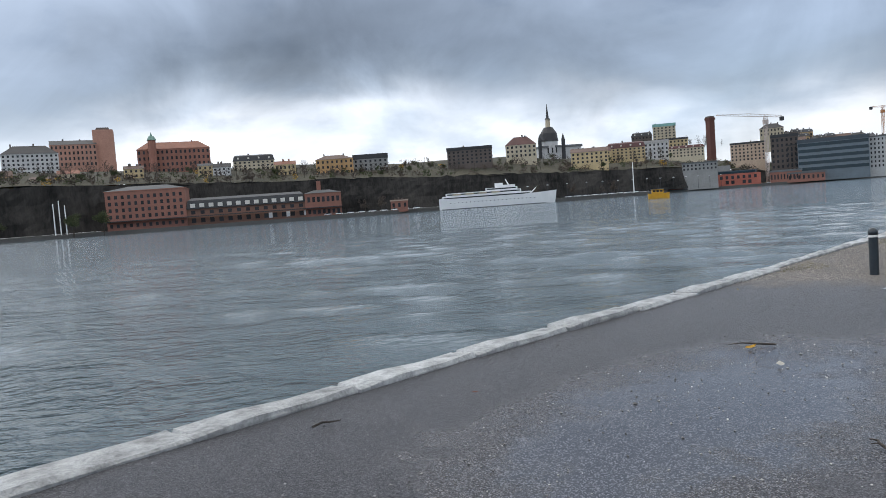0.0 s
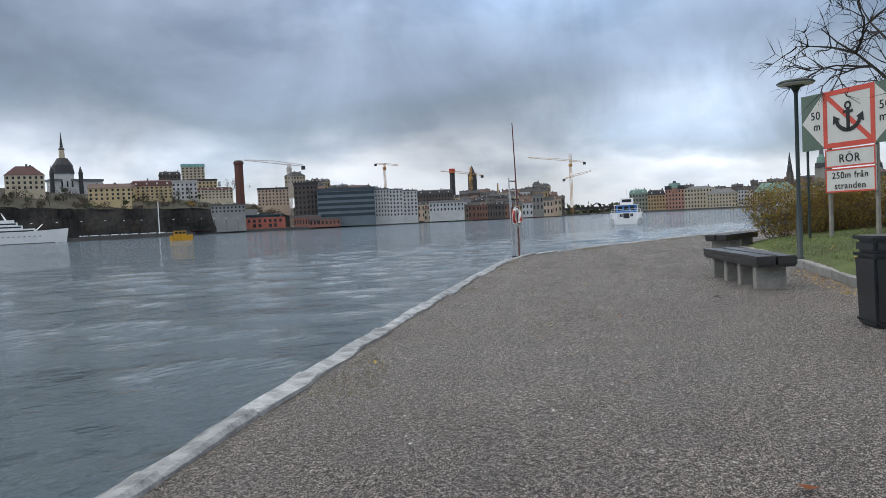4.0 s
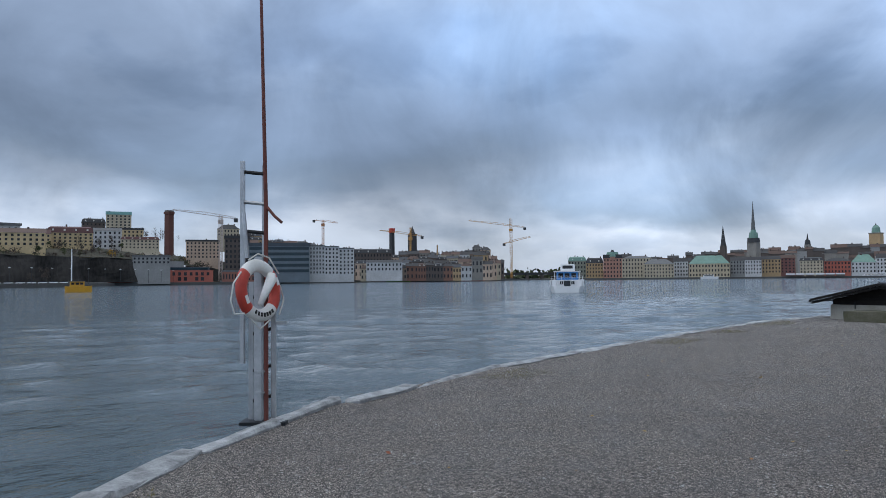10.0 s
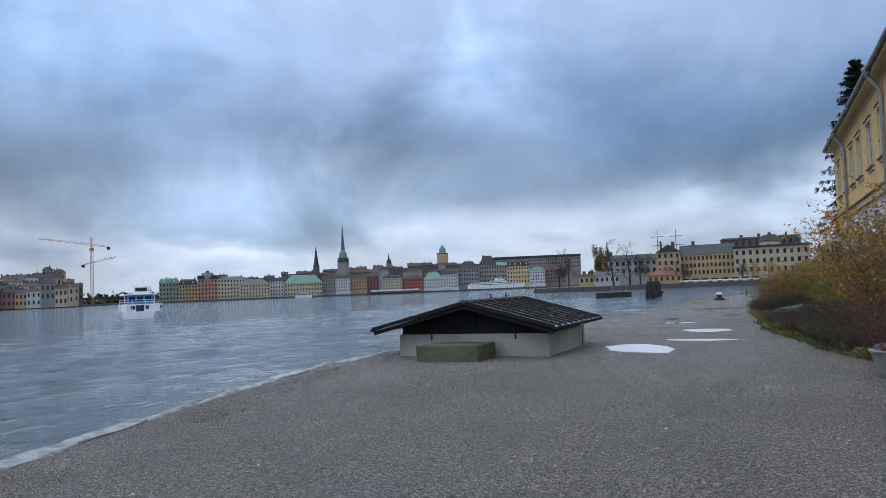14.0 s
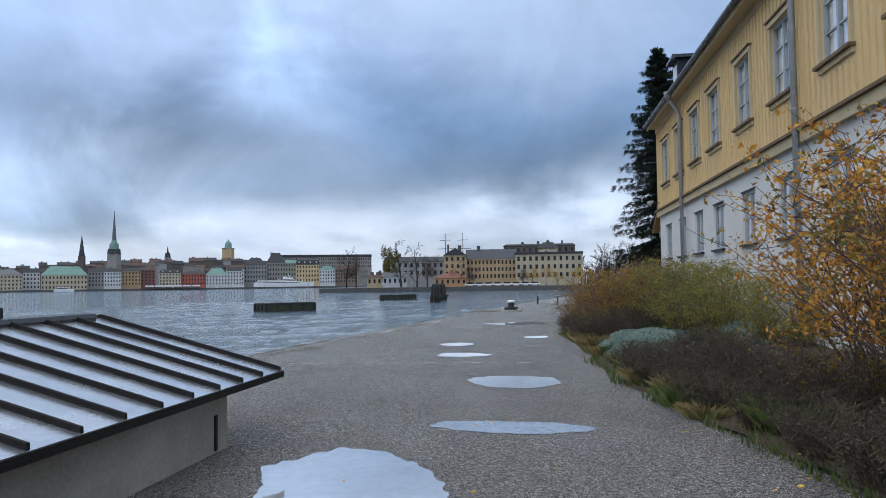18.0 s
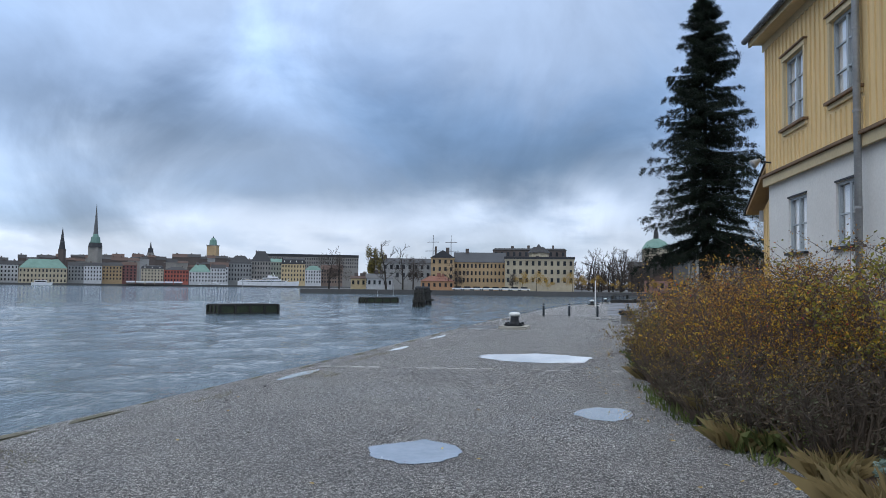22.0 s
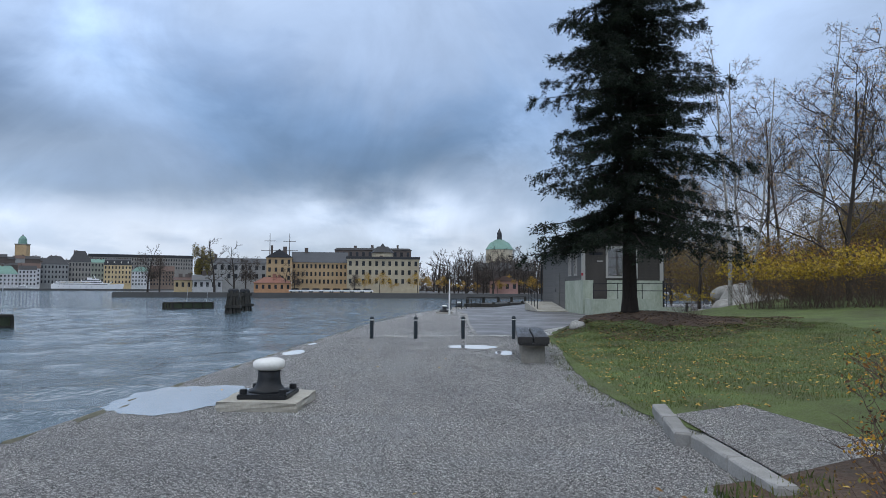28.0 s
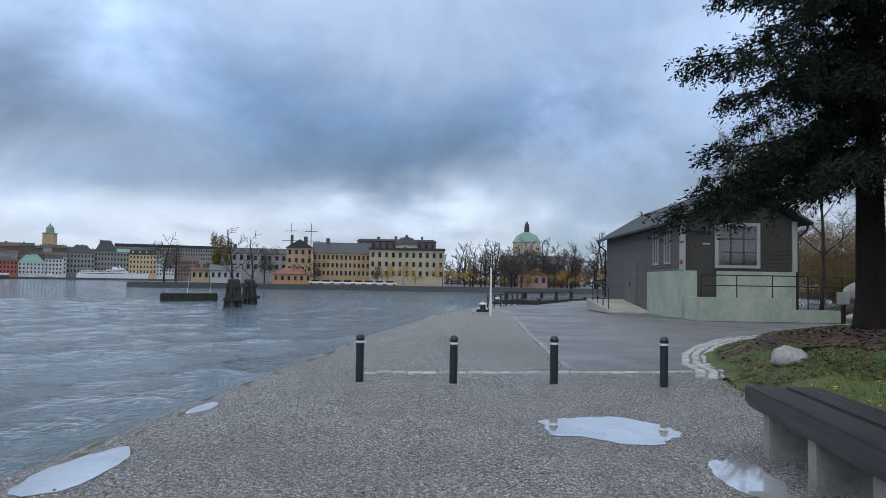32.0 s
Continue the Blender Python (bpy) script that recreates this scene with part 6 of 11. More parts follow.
def build_barn():
    """The long dark-roofed house on the slope behind the hedge."""
    yaw = 52
    home = thing("hill_barn", pose(96.6, -27.2, 2.9, 0, 0, yaw + 180), "long low house with a dark roof behind the hedge", "building")
    part("wall", boxed(-14, 14, 0, 8, -3.5, 2.6), M_TAR_WOOD, home)
    bm = bmesh.new()
    lo = [bm.verts.new(p) for p in ((-14.6, -0.6, 2.55), (14.6, -0.6, 2.55), (14.6, 8.6, 2.55), (-14.6, 8.6, 2.55))]
    a, b = bm.verts.new((-14.6, 4, 4.9)), bm.verts.new((14.6, 4, 4.9))
    for f in ((lo[0], lo[1], b, a), (lo[1], lo[2], b), (lo[2], lo[3], a, b), (lo[3], lo[0], a), lo[::-1]):
        bm.faces.new(f)
    bmesh.ops.recalc_face_normals(bm, faces=bm.faces)
    part("roof", bm, M_ROOFFELT, home, "dark slate-grey roof")


build_barn()


def copy_thing_scaled(src, m):
    was = src.matrix_basis.copy()
    src.matrix_basis = Matrix.Translation(was.translation)
    ob = copy_thing(src, m)
    src.matrix_basis = was
    return ob


def build_afloat():
    def raft(x, y, yaw, L, W, label):
        r = thing("mooring_raft", pose(x, y, WATER_Z, 0, 0, yaw) @ Matrix.Diagonal((1, 1, 1.3, 1)), label, "raft", "mooring rafts")
        part("body", boxed(0, L, 0, W, -0.5, 0.60), M_ALGAE, r, "algae-green timber side")
        part("deck", boxed(-0.06, L + 0.06, -0.06, W + 0.06, 0.602, 0.72), M_OLD_TIMBER, r)
        for k in range(5):
            part("fender", boxed(L * k / 4 - 0.09, L * k / 4 + 0.09, -0.16, -0.002, -0.4, 0.63), M_OLD_TIMBER, r)
        for k in range(4):
            part("fender", boxed(-0.16, -0.002, W * k / 3 - 0.09, W * k / 3 + 0.09, -0.4, 0.63), M_OLD_TIMBER, r)
        part("waterline_beam", boxed(-0.12, L + 0.12, -0.12, W + 0.12, -0.3, 0.14), M_OLD_TIMBER, r)
        for fx in (0.45, 0.96):
            bm = bmesh.new()
            add_tube(bm, [(L * fx, W * 0.5, 0.72), (L * fx + 0.15, W * 0.5, 2.5)], 0.03, 6)
            part("thin_pole", bm, M_ALU, r)
        return r

    raft(111.2, 43.3, -47, 5.7, 2.4, "broad moss-green mooring raft with thin poles")
    raft(161.1, 36.8, -48, 6.0, 2.0, "low black and green timber raft")
    d = thing("dolphin", pose(144.3, 27.7, WATER_Z) @ Matrix.Diagonal((0.95, 0.95, 1.4, 1)), "cluster of black leaning timber piles in the water", "mooring dolphin")
    rnd = random.Random(6)
    for k in range(11):
        a = 6.28319 * k / 11
        r1, r0 = (0.75, 0.98) if k % 2 else (0.6, 0.86)
        bm = bmesh.new()
        add_tube(bm, [(r0 * math.cos(a), r0 * math.sin(a), -1.0), (r1 * math.cos(a) * 0.62, r1 * math.sin(a) * 0.62, 1.75 + rnd.uniform(-0.2, 0.1))], 0.17, 9)
        part("timber_post", bm, M_OLD_TIMBER, d)
    for z, s in ((0.45, 0.86), (1.35, 0.66)):
        bm = boxed(-s, s, -s, -s + 0.2, z, z + 0.22)
        add_box(bm, -s, s, s - 0.2, s, z, z + 0.22)
        add_box(bm, -s, -s + 0.2, -s + 0.2, s - 0.2, z, z + 0.22)
        add_box(bm, s - 0.2, s, -s + 0.2, s - 0.2, z, z + 0.22)
        part("collar_beam", bm, M_OLD_TIMBER, d)
    bm = bmesh.new()
    add_turned(bm, [(0.56, 1.66), (0.60, 1.84), (0.46, 1.96)], 12)
    part("cap", bm, M_ROOFFELT, d)
    copy_thing_scaled(d, pose(154.2, 27.3, WATER_Z, 0, 0, 40) @ Matrix.Diagonal((0.95, 0.95, 1.4, 1)))
    # jetty beyond the asphalt path
    j = thing("jetty", pose(117.5, 6.8, 0, 0, 0, -35), "low black timber jetty with a thin rail", "jetty")
    part("deck", boxed(0, 16, -1.2, 1.2, 0.02, 0.28), M_OLD_TIMBER, j)
    for x in (0.5, 4, 7.5, 11, 15):
        for y in (-1.1, 1.1):
            bm = bmesh.new()
            add_tube(bm, [(x, y, -2.5), (x, y, 0.75 if y > 0 else 0.4)], 0.13, 9)
            part("timber_post", bm, M_OLD_TIMBER, j)
    for h in (0.75,):
        bm = bmesh.new()
        add_tube(bm, [(0.5, 1.1, h), (15, 1.1, h)], 0.05, 6)
        part("rail", bm, M_OLD_TIMBER, j)
    fl = thing("white_pole", pose(100.6, 12.35, 0), "thin white flagpole on the quay", "flagpole")
    bm = bmesh.new()
    add_tube(bm, [(0, 0, -0.1), (0, 0, 1.9)], [0.05, 0.03], 10)
    part("pole", bm, M_WHITE, fl)
    rail = thing("quay_railing", pose(110.2, 10.4, 0, 0, 0, -28), "low dark steel railing at the quay edge", "railing")
    for k in range(7):
        bm = bmesh.new()
        add_tube(bm, [(k * 1.3, 0, 0), (k * 1.3, 0, 0.7)], 0.035, 8)
        part("post", bm, M_IRON, rail)
    for h in (0.35, 0.69):
        bm = bmesh.new()
        add_tube(bm, [(0, 0, h), (7.8, 0, h)], 0.025, 8)
        part("rail", bm, M_IRON, rail)
    bx = thing("cable_box", pose(93.9, 2.2, 0.25), "small grey cable box on a post", "cabinet")
    part("box", boxed(-0.17, 0.17, -0.12, 0.12, 0.55, 0.95), M_ZINC, bx, bevel=0.02)
    part("post", boxed(-0.05, 0.05, -0.05, 0.05, -0.3, 0.548), M_IRON, bx)


build_afloat()

# ---------------------------------------------------------------- plants
def foliage(name, stops, rough=0.7, soft=0.25, clumps=1.7):
    """Leaf material: the colour differs from leaf to leaf."""
    m = bpy.data.materials.new(name)
    m.use_nodes = True
    tr = m.node_tree
    bs = tr.nodes["Principled BSDF"]
    geo = tr.nodes.new("ShaderNodeNewGeometry")
    clump = node(tr, "ShaderNodeTexNoise", Scale=clumps, Detail=2.0, Roughness=0.5)
    link(tr, geo.outputs["Position"], clump.inputs["Vector"])
    mixed = maths(tr, "ADD", maths(tr, "MULTIPLY", geo.outputs["Random Per Island"], 0.62), maths(tr, "SUBTRACT", maths(tr, "MULTIPLY", clump.outputs[0], 1.5), 0.56), clamp=True)
    c = ramp(tr, mixed, stops, smooth=False)
    link(tr, c.outputs[0], bs.inputs["Base Color"])
    bs.inputs["Roughness"].default_value = rough
    bs.inputs["Specular IOR Level"].default_value = 0.3
    if soft:
        thin = tr.nodes.new("ShaderNodeBsdfTranslucent")
        link(tr, c.outputs[0], thin.inputs[0])
        mix = tr.nodes.new("ShaderNodeMixShader")
        mix.inputs[0].default_value = soft
        out = tr.nodes["Material Output"]
        link(tr, bs.outputs[0], mix.inputs[1])
        link(tr, thin.outputs[0], mix.inputs[2])
        link(tr, mix.outputs[0], out.inputs[0])
    return m


M_BARK = surface("dark_bark", (0.060, 0.048, 0.040), (0.028, 0.023, 0.020), rough=0.9, scale=3, fine=22, bump=0.9, bump_size=0.02, stretch=(2, 2, 0.5))
M_TWIG = surface("brown_twigs", (0.137, 0.0936, 0.0728), (0.0715, 0.0494, 0.0416), rough=0.85, scale=3, fine=20, bump=0.0)
M_GREYTWIG = surface("grey_brown_twigs", (0.163, 0.137, 0.12), (0.091, 0.0754, 0.0715), rough=0.85, scale=3, fine=20, bump=0.0)
M_HEDGE_STEM = surface("hedge_stems", (0.15, 0.115, 0.088), (0.070, 0.052, 0.042), rough=0.9, scale=2, fine=12, bump=0.0)
M_WITHERED = surface("withered_stalks", (0.110, 0.080, 0.055), (0.038, 0.029, 0.022), rough=0.9, scale=4, fine=20, bump=0.0)
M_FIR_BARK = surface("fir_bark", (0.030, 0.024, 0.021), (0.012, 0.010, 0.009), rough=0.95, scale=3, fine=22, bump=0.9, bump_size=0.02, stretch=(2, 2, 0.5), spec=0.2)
M_BIRCH = surface("birch_bark", (0.40, 0.39, 0.36), (0.12, 0.11, 0.10), rough=0.8, scale=2, fine=9, bump=0.2, bump_size=0.005, stretch=(1, 1, 3))
L_ROSE = foliage("rose_leaves", [(0.0, (0.040, 0.028, 0.020)), (0.28, (0.10, 0.058, 0.030)), (0.44, (0.26, 0.13, 0.04)), (0.58, (0.66, 0.34, 0.035)), (0.70, (0.66, 0.45, 0.05)), (0.80, (0.14, 0.15, 0.04)), (0.90, (0.10, 0.11, 0.035)), (1.0, (0.55, 0.15, 0.035))], clumps=2.6)
L_GOLD = foliage("golden_leaves", [(0.0, (0.20, 0.075, 0.03)), (0.25, (0.44, 0.17, 0.035)), (0.5, (0.64, 0.29, 0.04)), (0.72, (0.66, 0.38, 0.05)), (0.88, (0.30, 0.22, 0.05)), (1.0, (0.13, 0.12, 0.04))])
L_OLIVE = foliage("olive_brown_leaves", [(0.0, (0.111, 0.0715, 0.0325)), (0.35, (0.221, 0.143, 0.039)), (0.6, (0.338, 0.221, 0.039)), (0.8, (0.156, 0.163, 0.0455)), (1.0, (0.0975, 0.111, 0.039))])
L_LIME = foliage("yellow_green_leaves", [(0.0, (0.13, 0.13, 0.0416)), (0.4, (0.247, 0.247, 0.0585)), (0.7, (0.39, 0.338, 0.0585)), (1.0, (0.182, 0.137, 0.052))])
L_RED = foliage("dark_red_leaves", [(0.0, (0.111, 0.0286, 0.0286)), (0.5, (0.208, 0.0455, 0.0416)), (1.0, (0.286, 0.091, 0.052))])
L_GREY = foliage("grey_purple_stalks", [(0.0, (0.030, 0.026, 0.018)), (0.5, (0.075, 0.062, 0.042)), (0.8, (0.105, 0.115, 0.06)), (1.0, (0.17, 0.12, 0.07))], soft=0.1)
L_SILVER = foliage("silver_green_leaves", [(0.0, (0.14, 0.20, 0.165)), (0.5, (0.24, 0.32, 0.27)), (1.0, (0.34, 0.42, 0.36))])
L_GRASS = foliage("grass_blades", [(0.0, (0.050, 0.072, 0.022)), (0.45, (0.092, 0.125, 0.034)), (0.8, (0.14, 0.16, 0.05)), (1.0, (0.24, 0.19, 0.075))])
L_DRY = foliage("dry_grass", [(0.0, (0.182, 0.137, 0.0585)), (0.6, (0.312, 0.234, 0.104)), (1.0, (0.156, 0.182, 0.0585))])
L_MOSS = foliage("moss_and_weeds", [(0.0, (0.06, 0.06, 0.022)), (0.5, (0.14, 0.135, 0.04)), (0.8, (0.24, 0.19, 0.06)), (1.0, (0.10, 0.13, 0.03))])
L_FALLEN = foliage("fallen_leaves", [(0.0, (0.20, 0.085, 0.035)), (0.35, (0.40, 0.22, 0.05)), (0.7, (0.62, 0.44, 0.09)), (1.0, (0.32, 0.10, 0.05))], soft=0.1)
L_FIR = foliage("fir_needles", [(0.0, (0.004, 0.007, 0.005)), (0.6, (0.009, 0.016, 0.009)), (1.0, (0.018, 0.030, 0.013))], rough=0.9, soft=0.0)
M_HIP = plain("rose_hips", (0.42, 0.028, 0.018), 0.35)


def leaf_mesh(name, places, size, material, rng, droop=0.0, slim=0.55, stand=0.0):
    """One small folded leaf at every place."""
    p = np.asarray(places, float)
    n = len(p)
    d = rng.normal(size=(n, 3))
    d[:, 2] = d[:, 2] * (1 - stand) - droop + stand
    d /= np.linalg.norm(d, axis=1)[:, None]
    s = np.cross(d, rng.normal(size=(n, 3)))
    s /= np.linalg.norm(s, axis=1)[:, None] + 1e-9
    k = (size * rng.uniform(0.6, 1.35, n))[:, None]
    up = np.cross(d, s) * 0.18
    v = np.stack([p - d * k * 0.5, p + (s * slim * 0.5 + up * 0.5) * k, p + d * k * 0.5, p - (s * slim * 0.5 - up * 0.5) * k], 1).reshape(-1, 3)
    f = np.arange(4 * n).reshape(n, 4)
    return raw_mesh(name, v.tolist(), f.tolist(), material)


def tube_mesh(name, lines, material, sides=3):
    """Thin bars along many lines; a line is a list of (point, radius)."""
    verts, faces = [], []
    for line in lines:
        base = len(verts)
        for i, (p, r) in enumerate(line):
            a = line[min(i + 1, len(line) - 1)][0] - line[max(i - 1, 0)][0]
            u = Vector((a.y, -a.x, 0.001 * a.z + 1e-4))
            u = u.normalized() if u.length > 1e-5 else Vector((1, 0, 0))
            w = a.normalized().cross(u)
            for k in range(sides):
                t = 6.28319 * k / sides
                verts.append(tuple(p + (u * math.cos(t) + w * math.sin(t)) * r))
        for i in range(len(line) - 1):
            for k in range(sides):
                a, b = base + i * sides + k, base + i * sides + (k + 1) % sides
                faces.append((a, b, b + sides, a + sides))
    return raw_mesh(name, verts, faces, material, sides > 4)


def shoot(rnd, start, way, length, r0, bend, n=5, lift=0.0):
    pts, p, d = [], Vector(start), Vector(way).normalized()
    for i in range(n + 1):
        pts.append((p.copy(), max(r0 * (1 - 0.8 * i / n), 0.0016)))
        d = (d + Vector((rnd.uniform(-1, 1), rnd.uniform(-1, 1), rnd.uniform(-1, 1) + lift)) * bend).normalized()
        p += d * (length / n)
    return pts


def make_shrub(name, seed, h, spread, stems, twigs, leaves, leaf_size, leaf_mat, label, twig_mat=None, hips=0, low=0.12, dense=1.0, dome=0.0):
    rnd, rng = random.Random(seed), np.random.RandomState(seed)
    s = thing(name, pose(0, 0, 0), label, "shrub", "shrubs in the planting bed")
    lines, tips = [], []
    for k in range(stems):
        a, r = rnd.uniform(0, 6.28), spread * 0.45 * math.sqrt(rnd.random())
        lean = rnd.uniform(0.1, 0.85)
        main = shoot(rnd, (r * math.cos(a), r * math.sin(a), -0.05), (math.cos(a) * lean, math.sin(a) * lean, 1), h * rnd.uniform(0.7, 1.02), 0.010, 0.16, 6)
        lines.append(main)
        for j in range(twigs):
            i = rnd.randint(1, 6)
            p = main[i][0]
            b = rnd.uniform(0, 6.28)
            tw = shoot(rnd, p, (math.cos(b), math.sin(b), rnd.uniform(0.0, 1.1)), h * rnd.uniform(0.12, 0.30), 0.0045, 0.25, 3)
            lines.append(tw)
            tips += [q for q, _ in tw[1:]]
        tips += [q for q, _ in main[3:]]
    part("stem_tangle", tube_mesh("stem_tangle", lines, twig_mat or M_TWIG), None, s, "thin brown stems")
    base = np.array([tuple(t) for t in tips])
    pick = base[rng.randint(0, len(base), leaves)] + rng.normal(size=(leaves, 3)) * np.array([0.05, 0.05, 0.04]) * dense
    pick = pick[pick[:, 2] > low * h * 0.4]
    wave = np.sin(pick[:, 0] * 9.1 + 1.3 * seed + 2 * np.sin(pick[:, 2] * 6)) + np.sin(pick[:, 1] * 8.3 + 2 * np.sin(pick[:, 0] * 5)) + np.sin(pick[:, 2] * 9.7 + pick[:, 1] * 4)
    pick = pick[wave > -0.4 + 0.5 * rng.normal(size=len(pick))]
    if dome:
        n = leaves // 2
        d = rng.normal(size=(n, 3))
        d = d / np.linalg.norm(d, axis=1)[:, None] * np.array([dome, dome, h * 0.55]) * rng.uniform(0.75, 1.0, n)[:, None] * (1 + 0.25 * np.sin(d[:, :1] * 5) * np.cos(d[:, 1:2] * 4 + 1))
        shell = d + np.array([0, 0, h * 0.45])
        pick = np.concatenate([pick, shell[shell[:, 2] > 0.05]])
    part("foliage", leaf_mesh("foliage", pick, leaf_size, leaf_mat, rng, 0.2), None, s)
    if hips:
        bm = bmesh.new()
        for k in range(hips):
            c = tips[rnd.randrange(len(tips))]
            if c.z > h * 0.5:
                bmesh.ops.create_icosphere(bm, subdivisions=1, radius=0.011, matrix=Matrix.Translation(c))
        part("hip_cluster", bm, M_HIP, s, "small red rose hips")
    return s


def make_tuft(name, seed, n, h, spread, mat, label, lean=0.5, width=0.006):
    rng = np.random.RandomState(seed)
    a, r = rng.uniform(0, 6.28, n), spread * np.sqrt(rng.uniform(0, 1, n))
    b = np.stack([r * np.cos(a), r * np.sin(a), np.full(n, -0.02)], 1)
    a2 = a + rng.normal(size=n) * 0.8
    out = np.stack([np.cos(a2), np.sin(a2), np.zeros(n)], 1)
    hh = h * rng.uniform(0.5, 1.1, n)
    k = lean * rng.uniform(0.2, 1.0, n)[:, None]
    mid = b + out * k * hh[:, None] * 0.4 + np.array([0, 0, 1]) * hh[:, None] * 0.6
    tip = b + out * k * hh[:, None] + np.array([0, 0, 1]) * hh[:, None] * (1 - 0.25 * k)
    s = np.stack([-np.sin(a2), np.cos(a2), np.zeros(n)], 1) * width
    v = np.stack([b - s, b + s, mid + s * 0.8, tip, mid - s * 0.8], 1).reshape(-1, 3)
    t = thing(name, pose(0, 0, 0), label, "plant", "low plants in the planting bed")
    part("blade_tuft", raw_mesh("blade_tuft", v.tolist(), np.arange(5 * n).reshape(n, 5).tolist(), mat), None, t)
    return t


def put(src, first, x, y, z, turn, scale=1.0):
    m = pose(x, y, z, 0, 0, turn) @ Matrix.Scale(scale, 4)
    if first:
        src.matrix_basis = m
        return src
    return copy_thing_scaled(src, m)


def plant_all(src, rows, height):
    for k, (x, y, turn, sc) in enumerate(rows):
        put(src, k == 0, x, y, height(x, y) - 0.02, turn, sc)


rose = make_shrub("rose_shrub", 21, 1.75, 1.5, 80, 12, 19000, 0.033, L_ROSE, "tangled rose shrub with yellow autumn leaves and red hips", hips=70)
plant_all(rose, [(54.4, 18.6, 0, 0.83), (56.2, 18.5, 80, 0.80), (58.0, 18.1, 150, 0.74), (59.9, 17.7, 220, 0.78), (61.7, 17.2, 20, 0.75), (63.4, 16.6, 300, 0.55), (57.0, 17.2, 40, 0.83), (59.2, 16.7, 200, 0.85), (61.0, 16.3, 120, 0.83), (55.2, 17.4, 260, 0.95)], bed_height)
rose2 = make_shrub("bramble_shrub", 22, 1.2, 1.3, 60, 8, 4200, 0.045, L_OLIVE, "low tangled bramble with brown twigs and few leaves", hips=10)
plant_all(rose2, [(55.4, 19.2, 0, 0.55), (57.1, 19.0, 100, 0.72), (58.9, 18.6, 200, 0.8), (60.6, 18.2, 20, 0.85), (62.3, 17.7, 140, 0.8), (64.0, 17.3, 60, 0.5), (53.3, 19.1, 330, 0.6), (43.5, 18.6, 50, 0.7)], bed_height)
gold = make_shrub("golden_shrub", 23, 2.2, 1.5, 70, 11, 19000, 0.05, L_GOLD, "tall golden-orange autumn shrub before the hall", low=0.5)
plant_all(gold, [(43.9, 17.6, 0, 1.1), (42.5, 17.6, 110, 1.15), (57.4, 17.6, 210, 0.60), (60.2, 17.4, 300, 0.64)], bed_height)
olive = make_shrub("hedge_shrub", 24, 2.5, 1.6, 75, 10, 15000, 0.050, L_OLIVE, "dense tall brown-olive shrub in autumn leaf")
plant_all(olive, [(38.6, 17.6, 0, 0.98), (36.9, 17.7, 60, 1.0), (35.4, 17.5, 130, 1.05), (40.3, 17.8, 200, 0.95), (42.0, 17.6, 280, 1.0), (36.2, 16.2, 20, 1.2), (38.2, 16.1, 90, 1.22), (40.3, 16.2, 170, 1.2), (33.8, 16.8, 240, 1.1), (34.0, 15.2, 10, 1.3), (42.3, 16.4, 330, 1.1)],
          lambda x, y: 0.1)
lime = make_shrub("yellow_green_shrub", 25, 1.6, 1.6, 60, 10, 14000, 0.045, L_LIME, "soft yellow-green shrub under the hall windows")
plant_all(lime, [(50.6, 17.2, 0, 0.85), (52.1, 17.3, 130, 0.95), (48.9, 17.0, 220, 0.7), (53.5, 17.4, 300, 1.0)], bed_height)
redbush = make_shrub("dark_red_shrub", 26, 1.15, 0.9, 45, 8, 2600, 0.034, L_RED, "small dark red shrub beside the planter")
plant_all(redbush, [(38.9, 18.8, 0, 1.0), (39.9, 18.9, 120, 0.85)], lambda x, y: 0.05)
lav = make_shrub("lavender_clump", 31, 0.50, 0.62, 110, 9, 2600, 0.024, L_GREY, "grey-purple withered lavender clump at the gravel edge", twig_mat=M_WITHERED, dense=0.5)
rnd_l = random.Random(14)
plant_all(lav, [(x, edge, rnd_l.uniform(0, 360), sc) for x, edge, sc in ((40.4, 19.2, 1.0), (41.3, 19.25, 1.1), (42.2, 19.35, 0.9), (43.2, 19.4, 0.85), (44.1, 19.5, 0.95), (45.0, 19.55, 0.8), (45.9, 19.55, 1.05), (46.8, 19.6, 1.0), (47.5, 19.5, 0.9), (46.4, 18.9, 1.1), (45.4, 18.9, 1.1), (44.4, 18.8, 1.1), (43.4, 18.8, 1.0),
                (52.4, 19.1, 1.2), (53.2, 19.3, 1.2), (54.1, 19.4, 1.1), (52.9, 18.6, 1.4), (53.9, 18.8, 1.4), (55.0, 19.4, 1.0), (56.2, 19.3, 0.9), (57.5, 19.1, 0.9), (47.3, 18.7, 1.1), (59.6, 18.7, 0.9), (61.2, 18.4, 0.9))], bed_height)
dry = make_tuft("dry_grass_tuft", 32, 260, 0.32, 0.22, L_DRY, "tuft of dry yellowed grass at the bed edge", 1.1, 0.005)
plant_all(dry, [(x, y, rnd_l.uniform(0, 360), rnd_l.uniform(0.6, 1.2)) for x, y in [(39.3 + 1.15 * k, 19.28 + rnd_l.uniform(-0.25, 0.1) + (0.4 if 43 < 39.3 + 1.15 * k < 54 else 0.1) - max(0, (39.3 + 1.15 * k - 57) * 0.24)) for k in range(22)]], bed_height)
green = make_tuft("grass_tuft", 33, 260, 0.24, 0.2, L_GRASS, "fresh green grass tuft in the bed", 1.0, 0.006)
